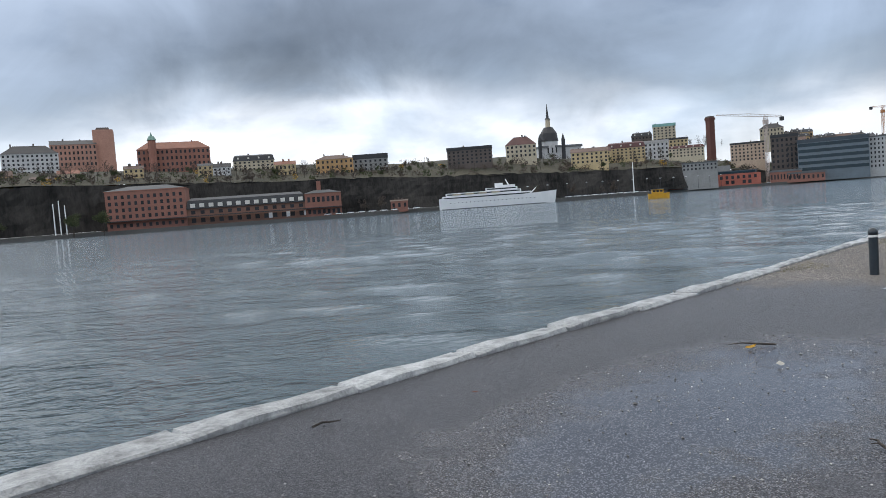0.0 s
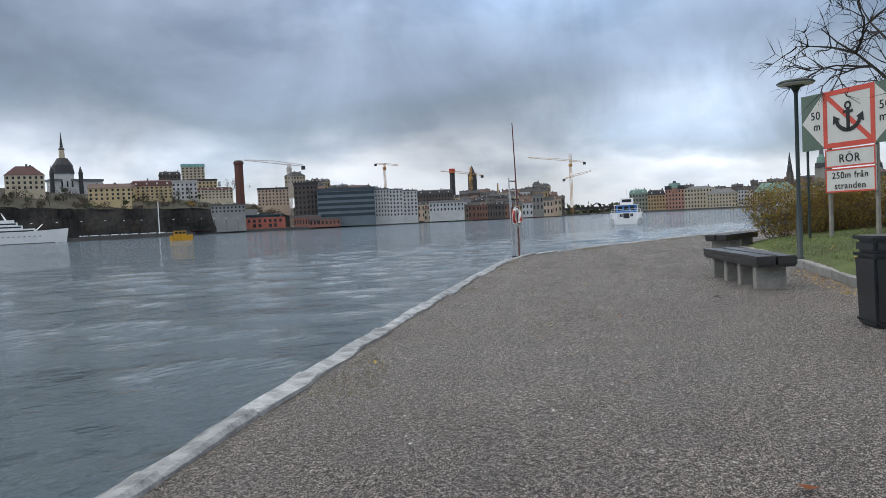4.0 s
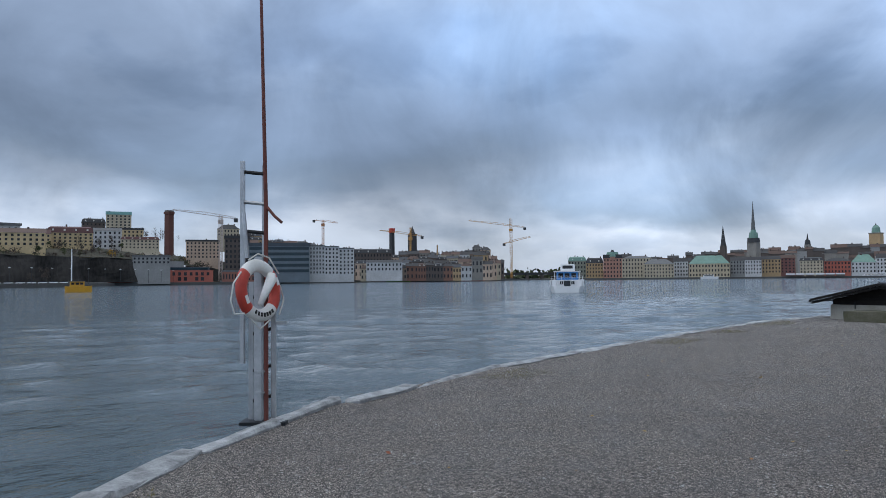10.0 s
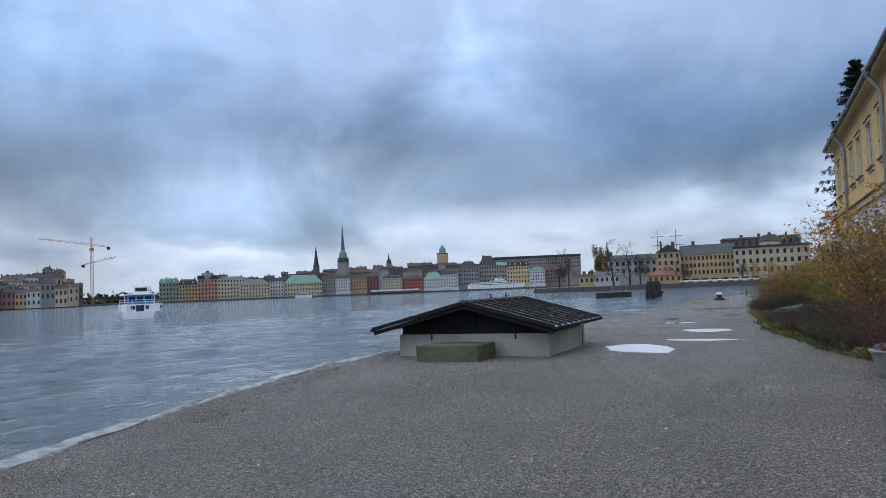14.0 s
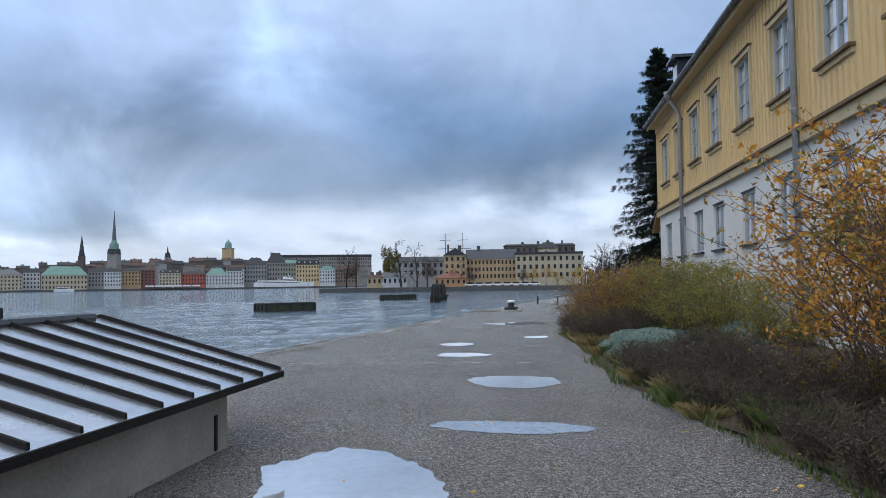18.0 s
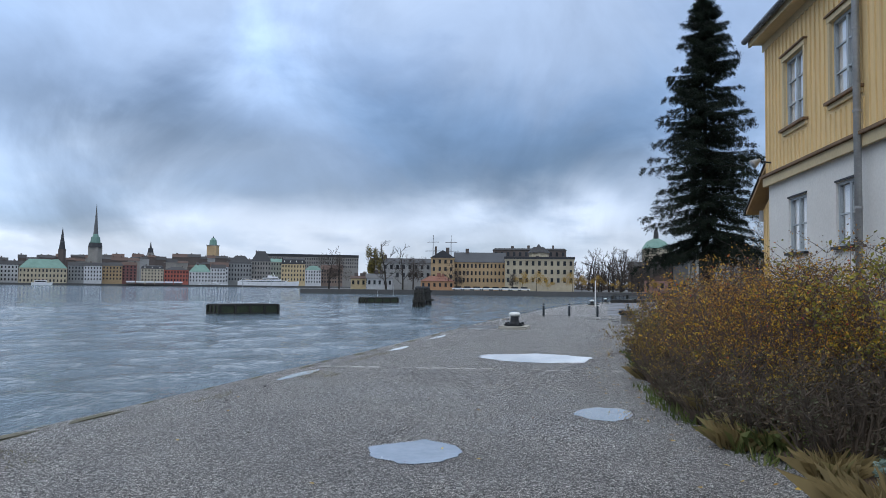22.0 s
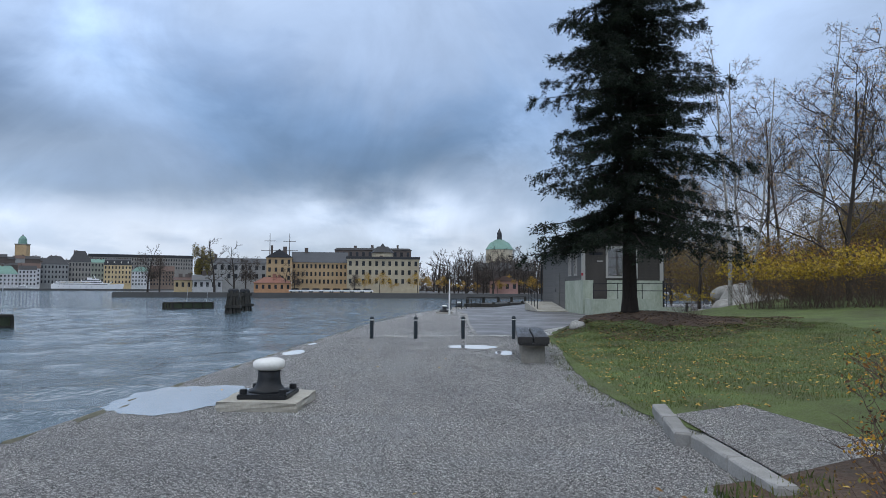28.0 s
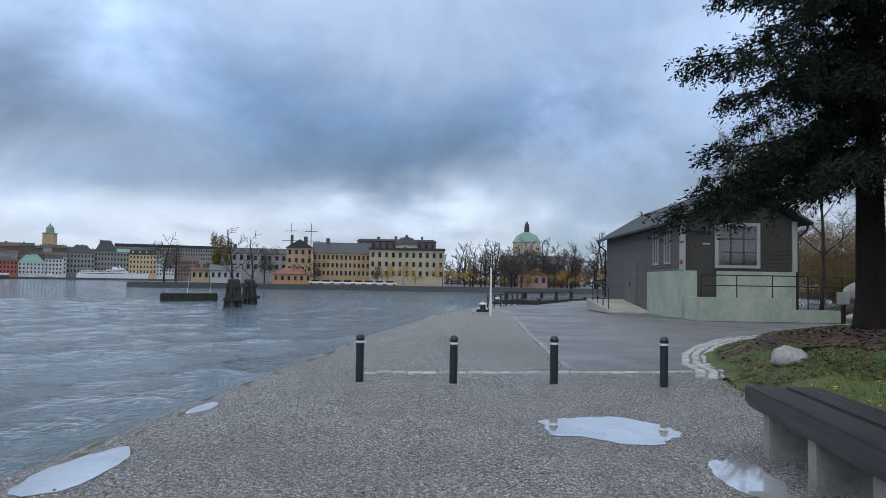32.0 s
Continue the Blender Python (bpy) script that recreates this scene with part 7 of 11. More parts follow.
plant_all(green, [(x, y, rnd_l.uniform(0, 360), rnd_l.uniform(0.7, 1.4)) for x, y in ((43.0, 19.3), (43.9, 19.2), (44.8, 19.3), (48.2, 19.5), (49.4, 19.55), (50.6, 19.35), (51.5, 18.9), (50.8, 18.2), (51.8, 18.3), (49.4, 18.0), (52.6, 18.1), (52.9, 19.4), (58.3, 19.05), (59.9, 18.8), (47.0, 18.9), (54.0, 18.4), (45.1, 19.6), (45.5, 19.2), (44.6, 19.75), (45.9, 19.0), (52.6, 16.9), (53.1, 16.6), (52.0, 17.0))], bed_height)


def ground_cover(cx, cy, lx, ly, n, seed):
    rng = np.random.RandomState(seed)
    g = thing("silver_ground_cover", pose(cx, cy, bed_height(cx, cy), 0, 0, -12), "low cushion of silver-green ground-cover plants", "plant", "low plants in the planting bed")
    a, r = rng.uniform(0, 6.28, n), np.sqrt(rng.uniform(0, 1, n))
    x, y = lx * r * np.cos(a), ly * r * np.sin(a)
    z = 0.24 * (1 - r ** 2.5) + 0.05 * np.sin(x * 4 + 1) * np.cos(y * 5) + rng.uniform(-0.05, 0.03, n)
    part("foliage", leaf_mesh("foliage", np.stack([x, y, z], 1), 0.055, L_SILVER, rng, 0, 0.45, 0.5), None, g)


for spot in ((50.4, 18.7, 2.4, 1.0, 17000, 5), (49.0, 19.25, 1.2, 0.55, 6000, 6), (50.2, 17.2, 1.5, 0.5, 6500, 7)):
    ground_cover(*spot)


# ---------------------------------------------------------------- the fir
def build_fir():
    x, y = FIR
    z0 = mound_height(x, y) - 0.1
    rnd, rng = random.Random(40), np.random.RandomState(40)
    t = thing("fir_tree", pose(x, y, z0), "tall dark fir with drooping branches on a bare mound", "tree")
    H = 15.3
    bm = bmesh.new()
    add_tube(bm, [(0, 0, -0.1), (0.0, 0, 0.15), (0.0, 0, 0.6), (0.02, 0, 3), (0.0, 0.03, 6), (-0.02, 0, 9), (-0.15, 0.1, H)], [0.40, 0.27, 0.22, 0.18, 0.13, 0.09, 0.02], 14)
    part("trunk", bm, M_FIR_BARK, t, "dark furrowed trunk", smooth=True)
    lines, needles, ways = [], [], []
    z = 2.55
    while z < H - 0.1:
        f = (z - 2.55) / (H - 2.55)
        reach = (2.95 * (1 - f) ** 0.70 + 0.12) * (1 + 0.16 * math.sin(z * 2.9) * (1 - f))
        if z < 3.2:
            reach *= 0.85
        for k in range(7):
            a = rnd.uniform(0, 6.28)
            L = reach * rnd.uniform(0.60, 1.18)
            d = Vector((math.cos(a), math.sin(a), 0))
            rise = -0.10 + 0.45 * f
            pts = []
            n = 7
            for i in range(n + 1):
                s = i / n
                pts.append((Vector((0, 0, z)) + d * (L * s) + Vector((0, 0, L * (rise * s - 0.30 * s * s + 0.16 * s ** 4))) + Vector((rnd.uniform(-1, 1), rnd.uniform(-1, 1), 0)) * 0.03 * L * s, 0.035 * (1 - f * 0.6) * (1 - 0.85 * s) + 0.004))
            lines.append(pts)
            side = Vector((-d.y, d.x, 0))
            for i in range(1, n + 1):
                p = pts[i][0]
                m = 6 if i < n else 7
                for j in range(m):
                    sg = rnd.choice((-1, 1))
                    l2 = L * rnd.uniform(0.10, 0.24) * (1.1 - 0.5 * i / n) + 0.12
                    w = (side * sg * rnd.uniform(0.4, 1.0) + d * rnd.uniform(0.2, 0.9) + Vector((0, 0, rnd.uniform(-0.85, 0.12)))).normalized()
                    twig = [(p, 0.006), (p + w * l2 * 0.5 + Vector((0, 0, -0.02)), 0.004), (p + w * l2 + Vector((0, 0, -0.12 * l2)), 0.002)]
                    lines.append(twig)
                    c = max(14, int(l2 * 88))
                    for q in range(c):
                        needles.append(p + (w * l2 + Vector((0, 0, -0.12 * l2))) * ((q + rnd.random()) / c) + Vector((rnd.gauss(0, 0.045), rnd.gauss(0, 0.045), rnd.gauss(-0.03, 0.05))))
                        ways.append(w + Vector((rnd.gauss(0, 0.8), rnd.gauss(0, 0.8), rnd.gauss(-0.2, 0.6))))
        z += 0.36 - 0.12 * f
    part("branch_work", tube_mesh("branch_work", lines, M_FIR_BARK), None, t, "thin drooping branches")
    p = np.array([tuple(v) for v in needles])
    d = np.array([tuple(v) for v in ways])
    d /= np.linalg.norm(d, axis=1)[:, None]
    n = len(p)
    s = np.cross(d, rng.normal(size=(n, 3)))
    s /= np.linalg.norm(s, axis=1)[:, None] + 1e-9
    k = rng.uniform(0.045, 0.115, n)[:, None]
    v = np.stack([p - d * k * 0.4, p + s * k * 0.16, p + d * k * 0.6, p - s * k * 0.16], 1).reshape(-1, 3)
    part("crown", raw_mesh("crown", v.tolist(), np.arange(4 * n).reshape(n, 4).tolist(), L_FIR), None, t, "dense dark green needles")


build_fir()


# ---------------------------------------------------------------- bare trees
def make_tree(name, seed, h, spread, levels, label, bark=None, leaf=None, leaves=0, leaf_size=0.06, first=0.28, droop=0.0, trunk_r=0.14, fan=5, group="bare trees", upright=0.55):
    rnd, rng = random.Random(seed), np.random.RandomState(seed)
    t = thing(name, pose(0, 0, 0), label, "tree", group)
    trunk = [(Vector((0, 0, -0.3)), trunk_r * 1.25)]
    p, d = Vector((0, 0, 0)), Vector((0, 0, 1))
    n = 9
    for i in range(n + 1):
        trunk.append((p.copy(), trunk_r * (1 - 0.85 * i / n) + 0.008))
        d = (d + Vector((rnd.uniform(-1, 1), rnd.uniform(-1, 1), 0)) * 0.10).normalized()
        p += d * (h / n)
    part("trunk", tube_mesh("trunk", [trunk], bark or M_BARK, 10), None, t)
    lines, tips = [], []

    def grow(line, level, length, r):
        m = len(line)
        for k in range(fan if level < levels else fan + 1):
            i = rnd.randint(max(1, int(m * 0.35)), m - 1)
            base = line[i][0]
            axis = (line[i][0] - line[i - 1][0]).normalized()
            side = axis.orthogonal().normalized()
            side.rotate(Matrix.Rotation(rnd.uniform(0, 6.28), 3, axis))
            w = axis * rnd.uniform(0.5, 1.0) + side * rnd.uniform(0.5, 1.0) + Vector((0, 0, 0.25 - droop * level / levels))
            tw = shoot(rnd, base, w, length * rnd.uniform(0.6, 1.1), r, 0.20, 5 if level < levels else 3, -droop * 0.25 * level)
            lines.append(tw)
            if level < levels:
                grow(tw, level + 1, length * 0.55, r * 0.5)
            else:
                tips.extend(q for q, _ in tw[1:])

    limbs = 10
    for k in range(limbs):
        i = 1 + int((first + (0.97 - first) * k / limbs) * n)
        i = min(max(i, 2), n)
        a = k * 2.4 + rnd.uniform(-0.4, 0.4)
        low = 1 - 0.55 * k / limbs
        w = Vector((math.cos(a), math.sin(a), upright + 0.5 * k / limbs))
        limb = shoot(rnd, trunk[i][0], w, spread * low * rnd.uniform(0.8, 1.15), trunk_r * 0.42 * low, 0.15, 7)
        lines.append(limb)
        grow(limb, 2, spread * 0.45 * low, trunk_r * 0.21)
    part("branch_work", tube_mesh("branch_work", lines, M_BARK if bark is None else M_GREYTWIG), None, t, "fine bare branches")
    if leaves and tips:
        base = np.array([tuple(q) for q in tips])
        pick = base[rng.randint(0, len(base), leaves)] + rng.normal(size=(leaves, 3)) * 0.06
        part("foliage", leaf_mesh("foliage", pick, leaf_size, leaf, rng, 0.3), None, t, "few last autumn leaves")
    return t


oak = make_tree("bare_tree", 61, 8.6, 4.4, 4, "bare spreading tree with fine hanging twigs over the lawn", droop=0.30, trunk_r=0.20, fan=6, first=0.30, upright=0.55)
plant_all(oak, [(26.6, 15.6, 20, 1.0), (23.4, 10.6, 160, 1.05)], lambda x, y: lawn_height(x, y))
birch = make_tree("birch", 62, 14.5, 3.4, 4, "slender bare birch with a pale trunk", bark=M_BIRCH, leaf=L_GOLD, leaves=900, leaf_size=0.06, droop=0.4, trunk_r=0.10, fan=6, upright=0.9)
plant_all(birch, [(93.5, 0.2, 0, 0.92), (97.0, -3.2, 120, 0.9), (99.5, -9.0, 210, 1.0), (95.2, -1.8, 250, 0.82)], hill_height)
maple = make_tree("bare_maple", 63, 9.5, 4.4, 4, "almost bare dark tree with a few brown leaves beyond the lawn", leaf=L_ROSE, leaves=1500, leaf_size=0.07, droop=0.0, trunk_r=0.13, fan=5, upright=0.8)
plant_all(maple, [(89.2, -2.6, 0, 1.0), (91.5, -8.0, 100, 1.2), (86.5, -9.0, 220, 1.15), (97.0, -13.0, 300, 1.2), (82.0, -8.0, 40, 1.1), (105.0, -10.5, 180, 1.0), (108.5, -4.0, 20, 0.85), (112.0, -6.5, 130, 1.0), (116.5, -8.0, 250, 1.0), (103.0, -3.6, 300, 0.8), (100.0, -12.0, 70, 1.15), (94.0, -14.0, 10, 1.2), (90.0, -12.5, 190, 1.25), (121.0, -11.0, 90, 1.1), (110.0, -13.0, 330, 1.2)], hill_height)

# hedge and yellow shrubs beyond the west lawn
yhedge = make_shrub("yellow_hedge_shrub", 71, 2.3, 1.6, 60, 6, 1900, 0.14, foliage("bright_yellow_leaves", [(0.0, (0.16, 0.10, 0.025)), (0.4, (0.42, 0.29, 0.03)), (0.8, (0.50, 0.36, 0.045)), (1.0, (0.16, 0.13, 0.04))]),
                    "tall hedge shrub with bare stems and bright yellow leaves on top", low=1.4, twig_mat=M_HEDGE_STEM)
tagged(yhedge, "", "", "shrubs round the west lawn")
plant_all(yhedge, [(88.3, 2.4, 0, 0.90), (87.4, 1.9, 70, 0.95), (86.4, 1.3, 140, 0.84), (85.5, 0.7, 210, 0.88), (84.6, 0.0, 280, 0.92), (83.6, -0.8, 20, 0.97), (82.4, -1.4, 100, 1.01), (81.0, -2.0, 190, 1.01), (79.6, -2.6, 60, 1.05), (78.0, -3.2, 150, 1.09),
                  (86.9, 0.4, 240, 0.92), (85.2, -0.9, 10, 1.01), (83.0, -2.4, 80, 1.09), (80.6, -3.6, 200, 1.13), (76.2, -3.4, 300, 1.09), (74.4, -3.4, 40, 1.09), (81.1, 9.2, 150, 0.39)], mound_height)
warm = make_shrub("rust_shrub", 72, 2.0, 1.7, 60, 8, 5200, 0.06, L_ROSE, "loose autumn shrub with rust and yellow leaves")
tagged(warm, "", "", "shrubs round the west lawn")
plant_all(warm, [(68.6, 12.9, 0, 0.5), (67.4, 12.2, 90, 0.6), (66.4, 13.2, 180, 0.6), (92.0, -1.6, 200, 1.1), (93.8, -4.0, 300, 1.4), (97.5, -5.5, 240, 1.5), (90.2, -2.8, 60, 1.3), (88.0, -4.0, 10, 1.3), (85.6, -4.8, 110, 1.4)], lambda x, y: max(mound_height(x, y), hill_height(x, y)) if y < 0 else mound_height(x, y))
thin = make_shrub("thin_rust_shrub", 74, 1.0, 1.1, 34, 6, 900, 0.05, L_ROSE, "thin shrub with a few rust leaves by the side path")
tagged(thin, "", "", "shrubs round the west lawn")
plant_all(thin, [(66.1, 15.3, 0, 0.8), (66.9, 14.4, 80, 0.95), (67.6, 13.8, 160, 0.9), (65.4, 16.2, 220, 0.6)], mound_height)
thicket = make_shrub("brown_thicket", 75, 3.2, 2.6, 90, 10, 7000, 0.075, L_OLIVE, "tall brown thicket on the slope")
tagged(thicket, "", "", "thicket on the slope")
plant_all(thicket, [(103.5, -8.0, 0, 1.0), (99.0, -7.5, 70, 1.1), (95.0, -7.0, 140, 1.1), (91.5, -5.5, 210, 1.0), (107.5, -8.5, 280, 1.0), (110.5, -11.0, 20, 1.0), (96.5, -10.5, 100, 1.2), (101.5, -11.5, 190, 1.2), (87.0, -6.5, 60, 1.0), (83.0, -6.0, 150, 1.0), (79.0, -6.0, 240, 1.0), (93.0, -9.5, 330, 1.1), (89.5, -9.0, 40, 1.1), (86.0, -10.0, 120, 1.1), (101.0, -5.2, 30, 0.8), (105.5, -5.2, 120, 0.8), (113.5, -9.0, 300, 1.2), (117.0, -10.5, 60, 1.3), (106.0, -6.0, 170, 0.95), (109.5, -7.0, 250, 1.1), (121.5, -13.0, 15, 1.4), (102.0, -6.5, 95, 1.0), (98.0, -13.0, 200, 1.4), (92.5, -12.5, 280, 1.4)], hill_height)
bush = make_shrub("autumn_bush", 73, 1.75, 1.7, 75, 9, 9000, 0.06, L_OLIVE, "dense round bush in brown and yellow autumn leaf behind the bench", dome=1.25)
tagged(bush, "", "", "bushes on the east lawn")
plant_all(bush, [(25.0, 18.45, 0, 0.88), (26.3, 17.6, 100, 0.85), (27.8, 17.3, 200, 0.9), (27.2, 18.6, 300, 0.8), (29.6, 16.2, 60, 0.95), (31.5, 15.6, 160, 1.0)], lawn_height)


# ---------------------------------------------------------------- lawn grass, fallen leaves
def scatter(name, n, inside, height, seed, label, mat, size, kind, category, from_edge=False):
    rng = np.random.RandomState(seed)
    pts = []
    (x0, x1, y0, y1), test = inside
    while len(pts) < n:
        x, y = rng.uniform(x0, x1), rng.uniform(y0, y1)
        if test(x, y):
            y = edge_y(x) - y * 1.25 if from_edge else y
            pts.append((x, y, height(x, y)))
    p = np.array(pts)
    if kind == "blade":
        a = rng.uniform(0, 6.28, n)
        h = size * rng.uniform(0.5, 1.2, n)
        s = np.stack([np.cos(a), np.sin(a), np.zeros(n)], 1) * size * 0.09
        tip = p + np.stack([rng.normal(size=n) * 0.35 * h, rng.normal(size=n) * 0.35 * h, h], 1)
        v = np.stack([p - s, p + s, tip], 1).reshape(-1, 3)
        me = raw_mesh(name, v.tolist(), np.arange(3 * n).reshape(n, 3).tolist(), mat)
    else:
        d = rng.normal(size=(n, 3)) * np.array([1, 1, 0.16])
        d /= np.linalg.norm(d, axis=1)[:, None]
        s = np.stack([-d[:, 1], d[:, 0], rng.normal(size=n) * 0.15], 1)
        k = (size * rng.uniform(0.5, 1.3, n))[:, None]
        p[:, 2] += 0.012
        v = np.stack([p - d * k * 0.5, p + s * k * 0.3 + np.array([0, 0, 0.006]), p + d * k * 0.5, p - s * k * 0.3], 1).reshape(-1, 3)
        me = raw_mesh(name, v.tolist(), np.arange(4 * n).reshape(n, 4).tolist(), mat)
    ob = new(name, me)
    return tagged(ob, label, category, "", "stuff")


def in_west(x, y):
    return min(far_from(LAWN_FRONT, x, y), 9) > 0.05 and y < 16.3 - max(0, x - 69) * 0.235 and x > 69.3 + max(0, (y - 15)) * 0 and math.hypot(x - 82.9, y - 9.3) > 3.0 and y > 5.5


def in_east(x, y):
    return y < 19.3 and far_from(LAWN_KERB, x, y) > 0.12 and (y - 7.2) < (x - 10.5) * 0.89 - 0.2 and x < 30


scatter("lawn_grass_west", 70000, ((69.3, 81.5, 6.0, 16.3), in_west), lambda x, y: mound_height(x, y) - 0.01, 81, "short lawn grass round the fir", L_GRASS, 0.05, "blade", "grass")
scatter("lawn_grass_east", 22000, ((14.5, 27.0, 11.0, 19.3), in_east), lambda x, y: lawn_height(x, y) - 0.01, 82, "short lawn grass behind the kerb", L_GRASS, 0.05, "blade", "grass")
scatter("leaf_litter_west", 2600, ((69.3, 82, 8, 16.4), in_west), mound_height, 83, "fallen yellow leaves on the lawn", L_FALLEN, 0.06, "leaf", "leaves")
scatter("leaf_litter_east", 260, ((14.5, 27.0, 11.0, 19.3), in_east), lawn_height, 84, "fallen leaves on the east lawn", L_FALLEN, 0.06, "leaf", "leaves")
def on_mound(x, y):
    edge = LAWN_FRONT + RING
    return y < np.interp(x, [p[0] for p in edge], [p[1] for p in edge]) - 0.15


def under_fir(x, y):
    r = math.hypot((x - 82.9) * 0.9, y - 9.6)
    return r < 4.3 + 1.3 * noise.noise(Vector((x, y, 3)) * 0.8) and far_from(RING, x, y) > 0.25 and on_mound(x, y)


scatter("needle_litter", 15000, ((77.5, 89.0, 4.5, 15.0), under_fir), lambda x, y: mound_height(x, y) + 0.006, 92, "brown needles and dead leaves under the fir", foliage("dead_needles", [(0.0, (0.030, 0.020, 0.014)), (0.5, (0.085, 0.052, 0.030)), (0.85, (0.16, 0.10, 0.05)), (1.0, (0.30, 0.19, 0.07))], soft=0.0), 0.075, "leaf", "litter")
scatter("lawn_grass_mound", 9000, ((77.5, 89.0, 5.5, 15.0), lambda x, y: 2.6 < math.hypot((x - 82.9) * 0.9, y - 9.6) < 5.2 and far_from(RING, x, y) > 0.2 and on_mound(x, y) and noise.noise(Vector((x, y, 9)) * 1.1) > -0.1), lambda x, y: mound_height(x, y), 93, "thin grass round the bare soil", L_GRASS, 0.055, "blade", "grass")
scatter("leaf_litter_kerb", 330, ((14.6, 19.0, 12.0, 15.0), lambda x, y: 0.0 < far_from(LAWN_KERB, x, y) < 0.45 and (y - 7.2) > (x - 10.5) * 0.86 + 0.25), lambda x, y: 0.0, 85, "drift of brown leaves along the kerb", L_FALLEN, 0.05, "leaf", "leaves")
scatter("leaf_litter_quay", 260, ((3.0, 82.0, 5.0, 27.0), lambda x, y: y < edge_y(x) - 0.4 and y > edge_y(x) - 7.5 and y > 13.5 - max(0, 30 - x)), lambda x, y: 0.0, 86, "scattered leaves on the gravel", L_FALLEN, 0.045, "leaf", "leaves")
scatter("leaf_litter_bed", 900, ((38, 66, 16.5, 20.2), lambda x, y: far_from(BED_EDGE, x, y) < 0.9), lambda x, y: max(0.0, bed_height(x, y) if far_from(BED_EDGE, x, y) > 0.05 and y < 19.7 else 0.0), 87, "brown leaves at the bed edge", L_FALLEN, 0.05, "leaf", "leaves")
scatter("bed_edge_grass", 7000, ((38, 66.2, 16.5, 20.3), lambda x, y: far_from(BED_EDGE, x, y) < 0.75 and y < np.interp(x, [p[0] for p in BED_EDGE], [p[1] for p in BED_EDGE]) + 0.12 + 0.25 * noise.noise(Vector((x, y, 0)) * 1.3) and noise.noise(Vector((x, y, 5)) * 0.8) > -0.25),
        lambda x, y: max(0.0, bed_height(x, y) - 0.03), 90, "ragged grass along the bed edge", L_GRASS, 0.11, "blade", "grass")
scatter("lawn_edge_grass", 2600, ((67.9, 81.5, 13.2, 16.6), lambda x, y: far_from(LAWN_FRONT, x, y) < 0.28 and noise.noise(Vector((x, y, 5)) * 1.8) > -0.3), lambda x, y: 0.0, 91, "ragged grass along the lawn edge", L_GRASS, 0.04, "blade", "grass")
scatter("edge_weeds", 7000, ((3.0, 64.0, 0.34, 0.85), lambda x, d: noise.noise(Vector((x, edge_y(x) - d, 0)) * 0.55) > 0.10 + 0.5 * (d - 0.34)), lambda x, y: 0.0, 88, "moss and short weeds along the edge stones", L_MOSS, 0.026, "blade", "weeds", True)


# ---------------------------------------------------------------- loose stones on the gravel
def pebbles(name, n, seed, x0, x1, low, high, size, label):
    """Small squat stones lying between two distances from the quay's edge."""
    rng = np.random.RandomState(seed)
    ex, ey = np.array([p[0] for p in EDGE]), np.array([p[1] for p in EDGE])
    x = rng.uniform(x0, x1, n * 2)
    y = np.interp(x, ex, ey) - rng.uniform(low, high, n * 2)
    keep = np.ones(n * 2, bool)
    for cx, cy, rx, ry, turn in PUDDLES:
        c, s = math.cos(radians(turn)), math.sin(radians(turn))
        u, w = (x - cx) * c + (y - cy) * s, -(x - cx) * s + (y - cy) * c
        keep &= (u / rx) ** 2 + (w / ry) ** 2 > 0.75
    bx, by = np.array([p[0] for p in BED_EDGE]), np.array([p[1] for p in BED_EDGE])
    keep &= ~((x > 37.9) & (x < 66.3) & (y < np.interp(x, bx, by) + 0.05))
    lx, ly = np.array([p[0] for p in LAWN_FRONT]), np.array([p[1] for p in LAWN_FRONT])
    keep &= ~((x > 66.3) & (y < np.interp(x, lx, ly) + 0.1))
    x, y = x[keep][:n], y[keep][:n]
    n = len(x)
    r = size * rng.lognormal(0, 0.35, n)
    a = rng.uniform(0, 6.28, n)
    sq = rng.uniform(0.6, 1.0, n)
    out = np.zeros((n, 6, 3))
    for k in range(4):
        t = a + 1.5708 * k + rng.uniform(-0.35, 0.35, n)
        f = r * (sq if k % 2 else 1.0) * rng.uniform(0.75, 1.1, n)
        out[:, k] = np.stack([x + f * np.cos(t), y + f * np.sin(t), 0.15 * r + rng.uniform(0, 0.2, n) * r], 1)
    out[:, 4] = np.stack([x, y, r * rng.uniform(0.6, 0.95, n)], 1)
    out[:, 5] = np.stack([x, y, -0.3 * r], 1)
    base = (np.arange(n) * 6)[:, None, None]
    tri = np.array([(0, 1, 4), (1, 2, 4), (2, 3, 4), (3, 0, 4), (1, 0, 5), (2, 1, 5), (3, 2, 5), (0, 3, 5)])[None]
    ob = new(name, raw_mesh(name, out.reshape(-1, 3).tolist(), (base + tri).reshape(-1, 3).tolist(), M_PEBBLE))
    tagged(ob, label, "gravel", "", "stuff")


M_PEBBLE = foliage("loose_gravel", [(0.0, (0.04, 0.039, 0.038)), (0.35, (0.12, 0.118, 0.115)), (0.65, (0.30, 0.295, 0.285)), (0.85, (0.46, 0.45, 0.44)), (1.0, (0.72, 0.71, 0.69))], rough=0.6, soft=0.0)
pebbles("loose_gravel_hut", 42000, 201, 27.0, 48.0, 0.5, 8.5, 0.0065, "loose crushed stones on the gravel quay")
pebbles("loose_gravel_hall", 36000, 202, 48.0, 66.0, 0.3, 6.3, 0.0065, "loose crushed stones on the gravel quay")
pebbles("loose_gravel_lawn", 34000, 203, 66.0, 82.5, 0.3, 6.2, 0.0065, "loose crushed stones on the gravel quay")
pebbles("loose_gravel_tar", 4000, 205, -4.0, 7.0, 0.45, 6.0, 0.006, "loose grit on the wet asphalt")
